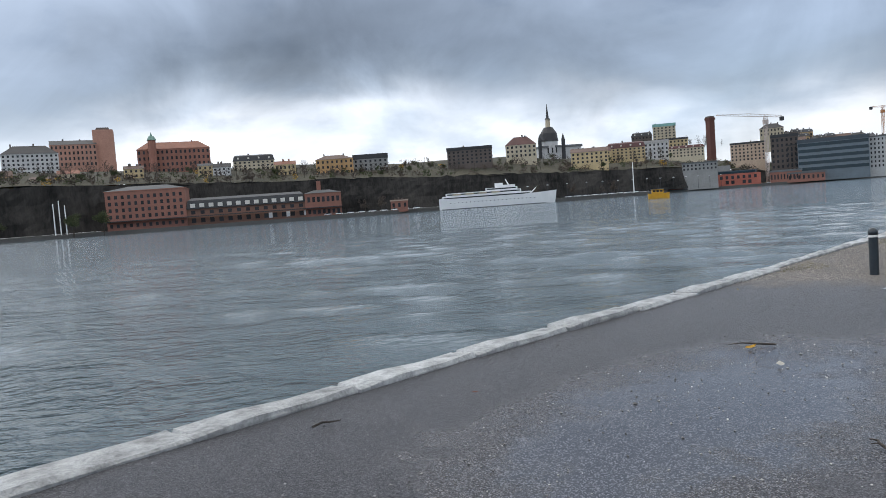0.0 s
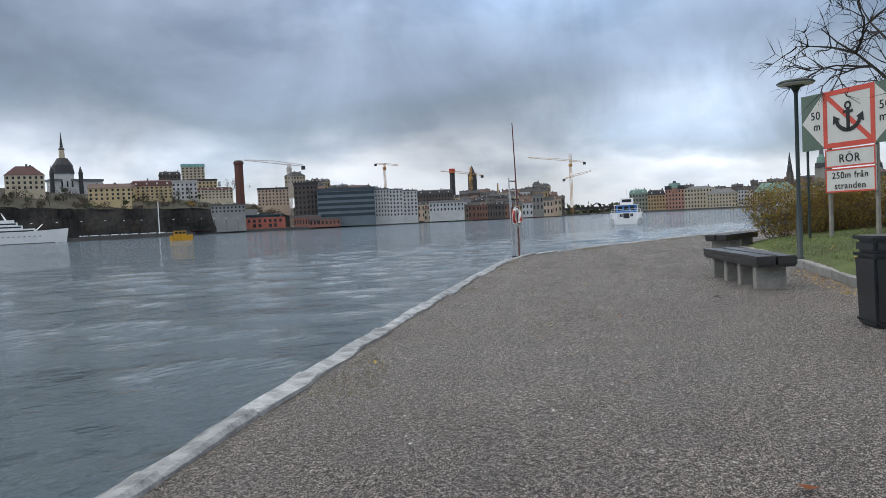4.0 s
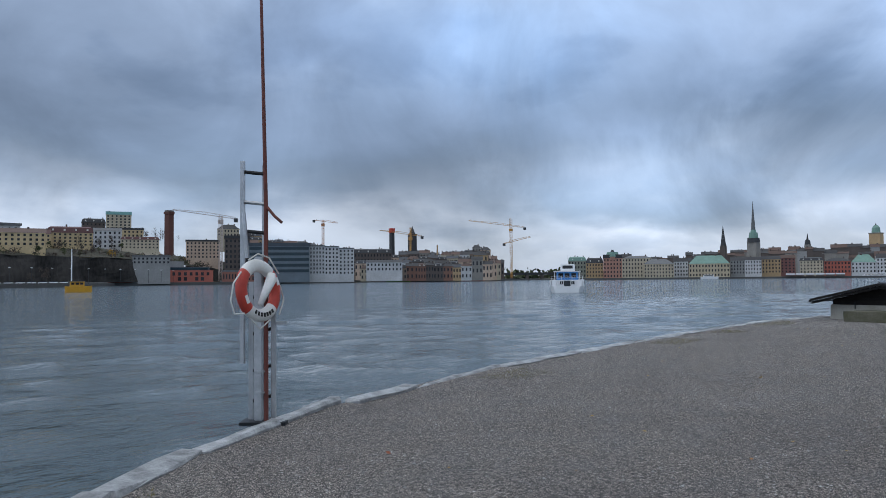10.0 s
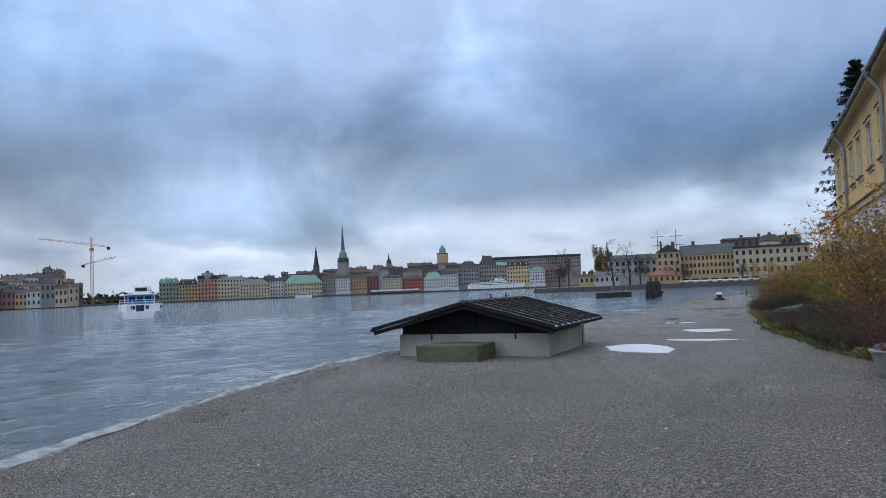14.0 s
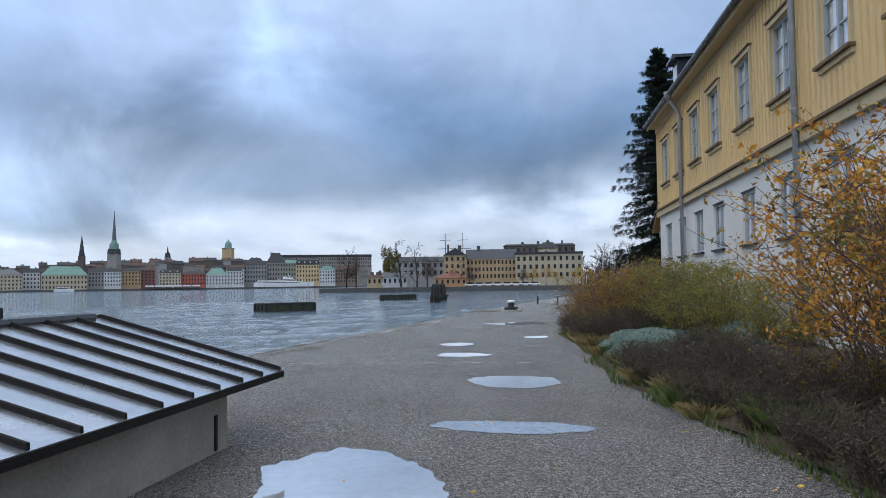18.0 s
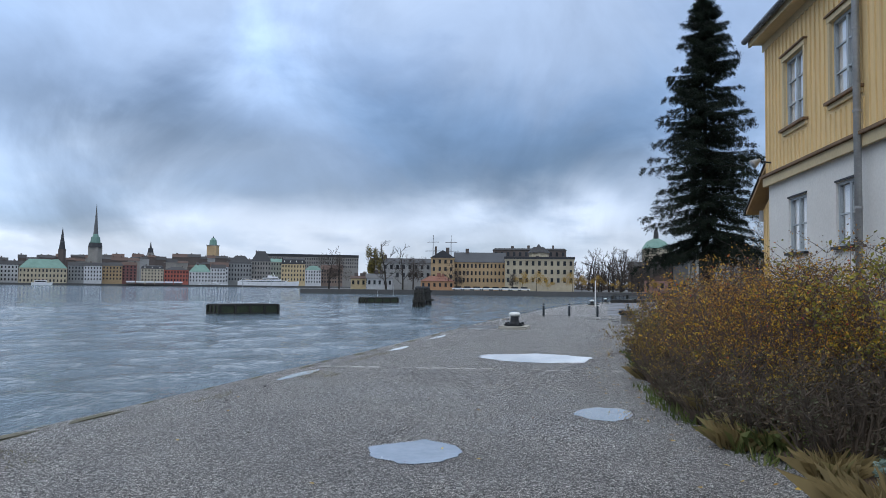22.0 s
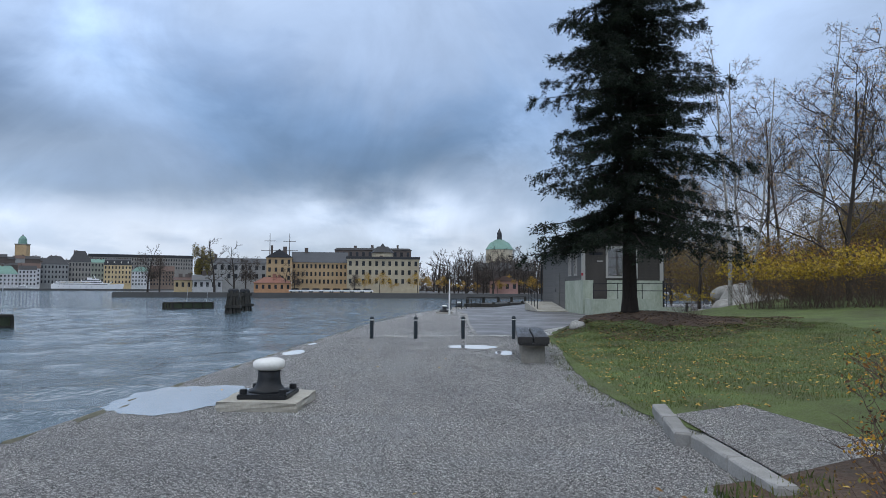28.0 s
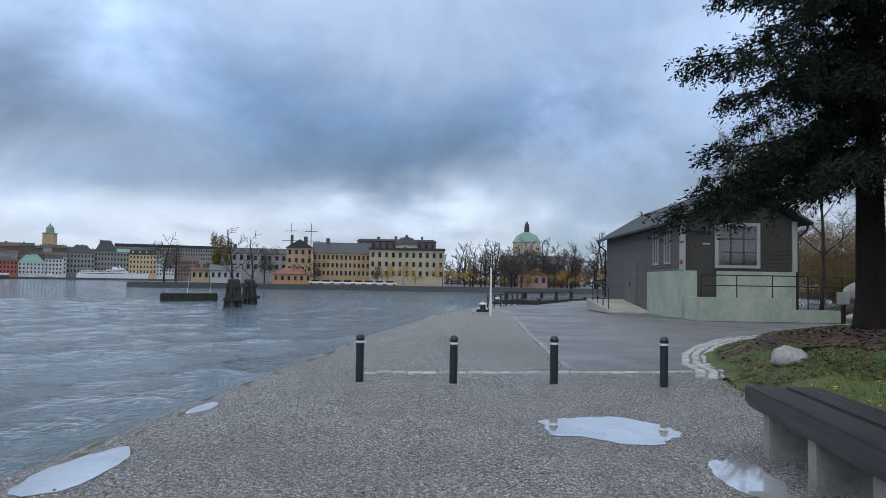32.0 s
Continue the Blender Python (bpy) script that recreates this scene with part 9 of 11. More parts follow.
town_block(826.2, 302.3, -70.6, 22.0, 13.2, 1.0, 3.1, 14.1, 22.0, "white", "copper", 3, 6, "hip", "white house with a green copper roof")
town_block(834.1, 285.3, -71.8, 15.0, 9.0, 1.0, 2.9, 18.1, 22.5, "white", "dark", 4, 5, "gable", "white plastered quay house")
town_block(883.8, 300.9, -71.5, 20.0, 12.0, 1.0, 3.5, 20.8, 26.5, "white", "brown", 4, 6, "gable", "white quay house with a brown roof")
town_block(900.4, 282.0, -73.0, 26.4, 15.9, 1.0, 4.9, 25.7, 35.0, "grey", "dark", 4, 7, "hip", "grey stone palace with a lantern")
town_block(911.9, 260.3, -74.6, 21.8, 13.1, 1.0, 7.3, 29.0, 41.2, "stone", "dark", 4, 6, "hip", "grey stone palace with a pyramid roof")
town_block(916.4, 243.6, -75.7, 12.6, 8.0, 1.0, 7.0, 28.7, 32.5, "olive", "copper", 4, 3, "gable", "narrow grey-green town house")
town_block(916.2, 222.9, -76.9, 27.5, 16.0, 1.0, 5.5, 26.2, 33.6, "yellow", "dark", 4, 8, "mansard", "yellow plastered quay house")
town_block(916.4, 199.1, -78.4, 18.6, 11.2, 1.0, 3.6, 19.4, 24.8, "white", "copper", 4, 5, "hip", "white house with a green roof")
town_block(925.4, 178.5, -79.8, 25.4, 15.3, 1.0, 3.8, 20.6, 26.1, "brownw", "brown", 4, 6, "gable", "brown stone house by the quay")
town_block(1066.4, 229.7, -78.4, 124.9, 16.0, 1.0, 25.1, 40.5, 44.3, "stone", "dark", 3, 24, "flat", "long royal palace block behind the quay")
town_block(348.0, 47.4, -85.1, 25.1, 15.1, 1.0, 4.5, 10.9, 13.1, "grey", "dark", 2, 10, "gable", "long grey workshop with a dark roof")
town_block(319.5, 52.7, -83.5, 9.5, 8.0, 1.0, 1.3, 4.1, 6.0, "white", "grey", 1, 5, "gable", "small white shore boathouse")
town_block(321.5, 60.9, -81.8, 5.7, 8.0, 1.0, 1.2, 4.1, 5.2, "yellow", "brown", 1, 3, "gable", "small yellow shore house")
town_block(334.2, 29.8, -88.4, 9.0, 8.0, 1.0, 1.1, 12.7, 15.7, "ochre", "dark", 4, 4, "front", "yellow brick gable wing with round-headed windows")
town_block(339.1, 15.2, -91.3, 20.3, 12.2, 1.0, 2.8, 11.2, 15.4, "ochre", "slate", 3, 13, "gable", "long yellow brick school with a dark slate roof")
town_block(331.5, -7.6, -95.9, 26.4, 15.9, 1.0, 2.8, 12.5, 13.4, "sand", "dark", 3, 11, "flat", "cream stone school block with rows of arched windows")
town_block(377.6, -7.9, -95.1, 32.6, 16.0, 1.0, 14.8, 18.2, 19.4, "umber", "dark", 1, 12, "mansard", "dark roofs behind the school")
town_block(311.1, 31.0, -87.9, 12.0, 8.0, 1.0, 0.8, 3.3, 5.3, "orangew", "tile", 1, 6, "hip", "low orange kiosk with a bright tile roof")
town_block(315.1, -48.9, -104.8, 10.0, 8.0, 1.0, 1.1, 4.5, 6.5, "pink", "brown", 1, 4, "front", "small pink gabled shore house")
town_block(390.0, -69.5, -105.5, 28.7, 16.0, 1.0, 4.2, 10.3, 14.3, "umber", "dark", 2, 7, "gable", "brown house below the dome")
town_block(767.9, 545.6, -54.9, 11.6, 8.0, 1.0, 17.9, 26.0, 29.1, "umber", "dark", 0, 3, "gable", "old town roof behind the quay front")
town_block(773.7, 537.2, -55.5, 13.5, 8.1, 1.0, 17.7, 20.2, 24.0, "umber", "dark", 0, 3, "gable", "old town roof behind the quay front")
town_block(780.4, 527.3, -56.3, 12.9, 8.0, 1.0, 17.6, 20.8, 24.6, "umber", "dark", 0, 3, "gable", "old town roof behind the quay front")
town_block(786.4, 518.2, -57.0, 9.1, 8.0, 1.0, 17.4, 22.4, 25.2, "umber", "dark", 0, 2, "gable", "old town roof behind the quay front")
town_block(791.2, 510.7, -57.5, 12.0, 8.0, 1.0, 17.2, 19.6, 23.7, "umber", "brown", 0, 3, "gable", "old town roof behind the quay front")
town_block(797.5, 500.6, -58.3, 12.4, 8.0, 1.0, 17.0, 23.6, 26.4, "umber", "dark", 0, 3, "gable", "old town roof behind the quay front")
town_block(804.7, 488.8, -59.1, 19.0, 11.4, 1.0, 16.8, 19.5, 23.5, "umber", "dark", 0, 5, "gable", "old town roof behind the quay front")
town_block(813.1, 474.5, -60.2, 14.7, 8.8, 1.0, 16.5, 23.6, 27.4, "stone", "dark", 0, 4, "gable", "old town roof behind the quay front")
town_block(819.5, 463.1, -61.0, 14.8, 8.9, 1.0, 16.3, 27.2, 29.8, "umber", "dark", 0, 4, "gable", "old town roof behind the quay front")
town_block(824.9, 453.2, -61.7, 8.8, 8.0, 1.0, 16.1, 28.4, 31.8, "umber", "brown", 0, 2, "gable", "old town roof behind the quay front")
town_block(829.0, 445.6, -62.2, 9.8, 8.0, 1.0, 15.9, 25.5, 27.9, "umber", "brown", 0, 2, "gable", "old town roof behind the quay front")
town_block(833.4, 437.2, -62.8, 11.9, 8.0, 1.0, 15.8, 24.4, 27.3, "stone", "brown", 0, 3, "gable", "old town roof behind the quay front")
town_block(838.1, 427.9, -63.5, 9.2, 8.0, 1.0, 15.6, 28.3, 31.0, "stone", "brown", 0, 2, "gable", "old town roof behind the quay front")
town_block(843.2, 417.4, -64.2, 17.6, 10.6, 1.0, 15.4, 27.1, 29.4, "umber", "dark", 0, 5, "gable", "old town roof behind the quay front")
town_block(850.6, 401.8, -65.3, 17.6, 10.5, 1.0, 15.0, 26.0, 29.9, "umber", "brown", 0, 5, "gable", "old town roof behind the quay front")
town_block(856.8, 388.1, -66.2, 17.4, 10.4, 1.0, 14.8, 26.3, 29.2, "stone", "brown", 0, 5, "gable", "old town roof behind the quay front")
town_block(861.2, 377.9, -66.9, 9.6, 8.0, 1.0, 14.5, 28.4, 30.8, "grey", "dark", 0, 3, "gable", "old town roof behind the quay front")
town_block(864.1, 371.1, -67.4, 7.7, 8.0, 1.0, 14.4, 30.4, 32.8, "umber", "brown", 0, 2, "gable", "old town roof behind the quay front")
town_block(867.5, 362.7, -67.9, 11.8, 8.0, 1.0, 14.2, 27.9, 31.7, "umber", "dark", 0, 3, "gable", "old town roof behind the quay front")
town_block(871.6, 352.6, -68.6, 14.5, 8.7, 1.0, 14.0, 25.4, 29.2, "stone", "dark", 0, 4, "gable", "old town roof behind the quay front")
town_block(876.0, 341.1, -69.3, 12.8, 8.0, 1.0, 13.8, 24.8, 27.0, "stone", "brown", 0, 4, "gable", "old town roof behind the quay front")
town_block(879.9, 330.5, -70.0, 11.1, 8.0, 1.0, 13.5, 20.1, 23.1, "umber", "brown", 0, 3, "gable", "old town roof behind the quay front")
town_block(882.6, 322.9, -70.6, 7.5, 8.0, 1.0, 13.4, 23.4, 25.9, "grey", "dark", 0, 2, "gable", "old town roof behind the quay front")
town_block(884.9, 316.5, -70.9, 7.4, 8.0, 1.0, 13.2, 24.1, 26.6, "umber", "dark", 0, 2, "gable", "old town roof behind the quay front")
town_block(887.3, 309.4, -71.4, 9.4, 8.0, 1.0, 13.1, 22.5, 26.1, "umber", "dark", 0, 3, "gable", "old town roof behind the quay front")
town_block(890.4, 300.0, -72.1, 10.6, 8.0, 1.0, 12.9, 19.6, 22.7, "umber", "dark", 0, 3, "gable", "old town roof behind the quay front")
town_block(868.9, 521.7, -58.6, 8.5, 8.0, 1.0, 17.3, 28.4, 32.2, "umber", "dark", 0, 2, "gable", "old town roof behind the quay front")
town_block(873.7, 513.7, -59.2, 12.3, 8.0, 1.0, 17.5, 25.0, 27.9, "grey", "dark", 0, 4, "gable", "old town roof behind the quay front")
town_block(880.0, 502.9, -59.9, 14.6, 8.8, 1.0, 17.7, 28.5, 32.5, "grey", "dark", 0, 4, "gable", "old town roof behind the quay front")
town_block(886.2, 492.2, -60.6, 10.8, 8.0, 1.0, 18.0, 27.7, 30.4, "grey", "dark", 0, 3, "gable", "old town roof behind the quay front")
town_block(891.2, 483.2, -61.3, 10.8, 8.0, 1.0, 18.2, 25.2, 29.2, "grey", "dark", 0, 3, "gable", "old town roof behind the quay front")
town_block(897.6, 471.2, -62.1, 17.8, 10.7, 1.0, 18.5, 31.6, 33.9, "umber", "dark", 0, 5, "gable", "old town roof behind the quay front")
town_block(903.7, 459.6, -62.9, 11.0, 8.0, 1.0, 18.7, 29.2, 33.1, "grey", "brown", 0, 3, "gable", "old town roof behind the quay front")
town_block(909.6, 447.7, -63.6, 17.8, 10.7, 1.0, 19.0, 31.1, 34.8, "umber", "dark", 0, 5, "gable", "old town roof behind the quay front")
town_block(916.3, 434.0, -64.6, 13.3, 8.0, 1.0, 19.3, 32.3, 36.1, "umber", "brown", 0, 3, "gable", "old town roof behind the quay front")
town_block(921.1, 423.7, -65.3, 11.5, 8.0, 1.0, 19.5, 28.9, 31.5, "umber", "dark", 0, 3, "gable", "old town roof behind the quay front")
town_block(925.4, 414.4, -65.9, 12.6, 8.0, 1.0, 19.7, 32.4, 36.7, "grey", "brown", 0, 3, "gable", "old town roof behind the quay front")
town_block(931.1, 401.3, -66.7, 19.9, 11.9, 1.0, 20.0, 30.9, 34.9, "grey", "dark", 0, 5, "gable", "old town roof behind the quay front")
town_block(937.3, 386.5, -67.7, 19.5, 11.7, 1.0, 20.3, 29.1, 32.3, "grey", "dark", 0, 5, "gable", "old town roof behind the quay front")
town_block(944.0, 369.7, -68.8, 18.2, 10.9, 1.0, 20.6, 33.8, 38.1, "umber", "brown", 0, 4, "gable", "old town roof behind the quay front")
town_block(949.8, 354.5, -69.7, 14.9, 8.9, 1.0, 20.9, 34.5, 38.1, "umber", "dark", 0, 4, "gable", "old town roof behind the quay front")
town_block(953.5, 344.5, -70.3, 11.1, 8.0, 1.0, 21.1, 32.4, 35.6, "umber", "dark", 0, 2, "gable", "old town roof behind the quay front")
town_block(956.6, 335.5, -70.9, 9.4, 8.0, 1.0, 21.2, 33.5, 37.2, "grey", "brown", 0, 2, "gable", "old town roof behind the quay front")
town_block(960.4, 324.4, -71.6, 15.8, 9.5, 1.0, 21.4, 33.5, 36.7, "umber", "dark", 0, 4, "gable", "old town roof behind the quay front")
town_block(965.4, 308.6, -72.6, 17.2, 10.3, 1.0, 21.7, 31.3, 35.1, "umber", "dark", 0, 4, "gable", "old town roof behind the quay front")
town_block(970.2, 293.1, -73.6, 16.7, 10.0, 1.0, 22.0, 29.8, 33.5, "grey", "dark", 0, 4, "gable", "old town roof behind the quay front")
town_block(973.7, 280.9, -74.3, 12.9, 8.0, 1.0, 22.2, 31.7, 36.3, "umber", "dark", 0, 3, "gable", "old town roof behind the quay front")
town_block(977.3, 267.6, -75.2, 17.5, 10.5, 1.0, 22.4, 32.1, 36.0, "umber", "dark", 0, 4, "gable", "old town roof behind the quay front")
town_block(364.8, 743.6, -25.4, 10.7, 10.0, 0.8, 33.9, 47.7, 50.9, "white", "dark", 2, 3, "hip", "house with a dark roof on the far hill")
town_block(371.9, 740.2, -26.0, 9.3, 10.0, 0.8, 35.4, 49.2, 52.4, "umber", "dark", 2, 3, "mansard", "house with a dark roof on the far hill")
town_block(380.3, 736.0, -26.6, 13.9, 10.0, 0.8, 34.6, 48.4, 51.6, "ochre", "slate", 2, 4, "mansard", "house with a dark roof on the far hill")
town_block(390.2, 731.0, -27.4, 13.3, 10.0, 0.8, 27.2, 41.0, 44.2, "stone", "dark", 2, 4, "mansard", "house with a dark roof on the far hill")
town_block(399.0, 726.4, -28.1, 10.7, 10.0, 0.8, 28.2, 42.0, 45.2, "brownw", "slate", 2, 3, "mansard", "house with a dark roof on the far hill")
town_block(408.7, 721.1, -28.9, 15.9, 10.0, 0.8, 26.6, 40.4, 43.6, "cream", "brown", 2, 4, "gable", "house with a brown roof on the far hill")
town_block(420.6, 714.4, -29.9, 16.5, 10.0, 0.8, 26.2, 40.0, 43.2, "stone", "dark", 2, 4, "hip", "house with a dark roof on the far hill")
town_block(430.1, 708.8, -30.7, 9.4, 10.0, 0.8, 23.9, 37.7, 40.9, "cream", "slate", 2, 3, "hip", "house with a dark roof on the far hill")
town_block(438.4, 703.8, -31.4, 12.9, 10.0, 0.8, 22.1, 35.9, 39.1, "white", "dark", 2, 3, "hip", "house with a dark roof on the far hill")
town_block(449.1, 697.2, -32.3, 16.2, 10.0, 0.8, 20.3, 34.1, 37.3, "rust", "dark", 2, 4, "hip", "house with a dark roof on the far hill")
town_block(459.7, 690.4, -33.2, 12.4, 10.0, 0.8, 19.1, 32.9, 36.1, "ochre", "brown", 2, 3, "hip", "house with a brown roof on the far hill")
town_block(468.5, 684.5, -34.0, 11.7, 10.0, 0.8, 17.5, 31.3, 34.5, "white", "dark", 2, 3, "hip", "house with a dark roof on the far hill")
town_block(476.4, 679.1, -34.6, 9.7, 10.0, 0.8, 11.3, 25.1, 28.3, "peach", "slate", 2, 3, "hip", "house with a dark roof on the far hill")
town_block(485.0, 673.1, -35.4, 13.7, 10.0, 0.8, 10.8, 24.6, 27.8, "peach", "brown", 2, 4, "hip", "house with a brown roof on the far hill")
town_block(495.1, 665.8, -36.3, 14.0, 10.0, 0.8, 8.3, 22.1, 25.3, "umber", "dark", 2, 4, "mansard", "house with a dark roof on the far hill")
town_block(504.2, 659.0, -37.1, 10.8, 10.0, 0.8, 10.9, 24.7, 27.9, "peach", "dark", 2, 3, "mansard", "house with a dark roof on the far hill")
town_block(511.5, 653.5, -37.7, 9.2, 10.0, 0.8, 14.2, 28.0, 31.2, "brownw", "slate", 2, 3, "gable", "house with a dark roof on the far hill")
town_block(519.9, 646.9, -38.5, 14.0, 10.0, 0.8, 15.0, 28.8, 32.0, "umber", "dark", 2, 4, "gable", "house with a dark roof on the far hill")
town_block(529.0, 639.5, -39.3, 11.2, 10.0, 0.8, 15.8, 29.6, 32.8, "stone", "brown", 2, 3, "gable", "house with a brown roof on the far hill")
town_block(537.7, 632.2, -40.2, 13.3, 10.0, 0.8, 13.2, 27.1, 30.2, "white", "slate", 2, 4, "hip", "house with a dark roof on the far hill")
town_block(546.9, 624.4, -41.0, 12.4, 10.0, 0.8, 13.6, 27.4, 30.6, "cream", "brown", 2, 3, "hip", "house with a brown roof on the far hill")
town_block(554.6, 617.6, -41.8, 9.7, 10.0, 0.8, 13.8, 27.6, 30.8, "cream", "brown", 2, 3, "gable", "house with a brown roof on the far hill")
town_block(563.3, 609.7, -42.6, 15.1, 10.0, 0.8, 13.5, 27.3, 30.5, "white", "dark", 2, 4, "gable", "house with a dark roof on the far hill")
town_block(571.7, 601.9, -43.4, 9.1, 10.0, 0.8, 21.0, 34.8, 38.0, "stone", "dark", 2, 3, "hip", "house with a dark roof on the far hill")
town_block(578.7, 595.2, -44.1, 11.2, 10.0, 0.8, 18.3, 32.1, 35.3, "peach", "dark", 2, 3, "hip", "house with a dark roof on the far hill")
town_block(587.6, 586.4, -45.0, 15.3, 10.0, 0.8, 4.4, 18.2, 21.4, "umber", "dark", 2, 4, "gable", "house with a dark roof on the far hill")
town_block(353.1, 710.4, -25.7, 11.0, 10.0, 0.8, 28.9, 42.7, 45.9, "cream", "dark", 2, 3, "gable", "house with a dark roof on the far hill")
town_block(361.8, 706.1, -26.4, 13.0, 10.0, 0.8, 28.6, 42.4, 45.6, "ochre", "dark", 2, 3, "mansard", "house with a dark roof on the far hill")
town_block(369.9, 702.0, -27.1, 9.4, 10.0, 0.8, 24.5, 38.3, 41.5, "ochre", "dark", 2, 3, "hip", "house with a dark roof on the far hill")
town_block(377.7, 698.0, -27.7, 11.8, 10.0, 0.8, 21.5, 35.3, 38.5, "ochre", "slate", 2, 3, "mansard", "house with a dark roof on the far hill")
town_block(386.3, 693.4, -28.5, 11.9, 10.0, 0.8, 22.0, 35.8, 39.0, "umber", "slate", 2, 3, "gable", "house with a dark roof on the far hill")
town_block(394.1, 689.1, -29.1, 9.3, 10.0, 0.8, 20.0, 33.8, 37.0, "umber", "brown", 2, 3, "mansard", "house with a brown roof on the far hill")
town_block(402.1, 684.6, -29.8, 12.4, 10.0, 0.8, 18.8, 32.6, 35.8, "umber", "dark", 2, 3, "hip", "house with a dark roof on the far hill")
town_block(410.4, 679.8, -30.5, 10.2, 10.0, 0.8, 18.1, 31.9, 35.1, "umber", "dark", 2, 3, "gable", "house with a dark roof on the far hill")
town_block(418.1, 675.2, -31.2, 10.7, 10.0, 0.8, 16.9, 30.7, 33.9, "cream", "brown", 2, 3, "mansard", "house with a brown roof on the far hill")
town_block(425.8, 670.5, -31.9, 10.2, 10.0, 0.8, 15.7, 29.5, 32.7, "umber", "slate", 2, 3, "hip", "house with a dark roof on the far hill")
town_block(433.7, 665.5, -32.6, 11.3, 10.0, 0.8, 13.6, 27.4, 30.6, "peach", "brown", 2, 3, "hip", "house with a brown roof on the far hill")
town_block(443.3, 659.3, -33.4, 14.6, 10.0, 0.8, 13.8, 27.6, 30.8, "brownw", "dark", 2, 4, "gable", "house with a dark roof on the far hill")
town_block(453.1, 652.7, -34.3, 12.1, 10.0, 0.8, 9.2, 23.0, 26.2, "brownw", "dark", 2, 3, "mansard", "house with a dark roof on the far hill")
town_block(461.8, 646.7, -35.1, 11.5, 10.0, 0.8, 6.0, 19.8, 23.0, "umber", "brown", 2, 3, "hip", "house with a brown roof on the far hill")
town_block(470.7, 640.3, -35.9, 13.0, 10.0, 0.8, 4.7, 18.5, 21.7, "stone", "dark", 2, 3, "mansard", "house with a dark roof on the far hill")
town_block(480.8, 632.8, -36.9, 14.6, 10.0, 0.8, 3.6, 17.4, 20.6, "cream", "brown", 2, 4, "gable", "house with a brown roof on the far hill")
town_block(489.4, 626.3, -37.7, 9.1, 10.0, 0.8, 7.6, 21.4, 24.6, "brownw", "slate", 2, 3, "gable", "house with a dark roof on the far hill")
town_block(497.4, 620.0, -38.5, 13.1, 10.0, 0.8, 8.2, 22.0, 25.2, "brownw", "brown", 2, 4, "hip", "house with a brown roof on the far hill")
town_block(505.9, 613.1, -39.3, 10.5, 10.0, 0.8, 8.3, 22.1, 25.3, "stone", "dark", 2, 3, "mansard", "house with a dark roof on the far hill")
town_block(513.4, 607.0, -40.0, 10.4, 10.0, 0.8, 9.4, 23.2, 26.4, "umber", "slate", 2, 3, "gable", "house with a dark roof on the far hill")
town_block(520.8, 600.7, -40.7, 10.3, 10.0, 0.8, 7.7, 21.5, 24.7, "umber", "dark", 2, 3, "mansard", "house with a dark roof on the far hill")
town_block(528.7, 593.8, -41.5, 12.2, 10.0, 0.8, 8.6, 22.4, 25.6, "cream", "slate", 2, 3, "gable", "house with a dark roof on the far hill")
town_block(537.6, 585.8, -42.4, 13.3, 10.0, 0.8, 6.5, 20.3, 23.5, "stone", "dark", 2, 4, "gable", "house with a dark roof on the far hill")
town_block(545.3, 578.6, -43.2, 8.7, 10.0, 0.8, 12.8, 26.6, 29.8, "brownw", "dark", 2, 3, "gable", "house with a dark roof on the far hill")
town_block(552.4, 571.9, -43.9, 11.9, 10.0, 0.8, 13.4, 27.2, 30.4, "brownw", "dark", 2, 3, "gable", "house with a dark roof on the far hill")
town_block(560.9, 563.6, -44.8, 13.0, 10.0, 0.8, 3.1, 16.9, 20.1, "cream", "brown", 2, 3, "gable", "house with a brown roof on the far hill")
town_block(344.4, 681.3, -26.0, 14.1, 10.0, 0.8, 24.1, 37.9, 41.1, "white", "brown", 2, 4, "gable", "house with a brown roof on the far hill")
town_block(354.6, 676.2, -26.9, 14.0, 10.0, 0.8, 20.3, 34.1, 37.3, "peach", "dark", 2, 4, "mansard", "house with a dark roof on the far hill")
town_block(364.6, 671.0, -27.8, 13.5, 10.0, 0.8, 15.9, 29.7, 32.9, "cream", "dark", 2, 4, "hip", "house with a dark roof on the far hill")
town_block(374.0, 666.0, -28.6, 12.5, 10.0, 0.8, 16.0, 29.8, 33.0, "white", "brown", 2, 3, "mansard", "house with a brown roof on the far hill")
town_block(382.0, 661.5, -29.4, 9.3, 10.0, 0.8, 14.7, 28.5, 31.7, "cream", "dark", 2, 3, "hip", "house with a dark roof on the far hill")
town_block(389.0, 657.6, -30.0, 9.8, 10.0, 0.8, 14.8, 28.6, 31.8, "white", "brown", 2, 3, "hip", "house with a brown roof on the far hill")
town_block(396.1, 653.4, -30.6, 9.6, 10.0, 0.8, 12.1, 25.9, 29.1, "umber", "dark", 2, 3, "gable", "house with a dark roof on the far hill")
town_block(404.1, 648.6, -31.4, 12.2, 10.0, 0.8, 11.4, 25.2, 28.4, "rust", "slate", 2, 3, "gable", "house with a dark roof on the far hill")
town_block(413.1, 643.0, -32.2, 12.2, 10.0, 0.8, 9.2, 23.0, 26.2, "white", "dark", 2, 3, "gable", "house with a dark roof on the far hill")
town_block(421.5, 637.7, -32.9, 10.5, 10.0, 0.8, 9.3, 23.1, 26.3, "white", "dark", 2, 3, "mansard", "house with a dark roof on the far hill")
town_block(428.6, 633.0, -33.6, 8.6, 10.0, 0.8, 7.6, 21.4, 24.6, "brownw", "slate", 2, 3, "mansard", "house with a dark roof on the far hill")
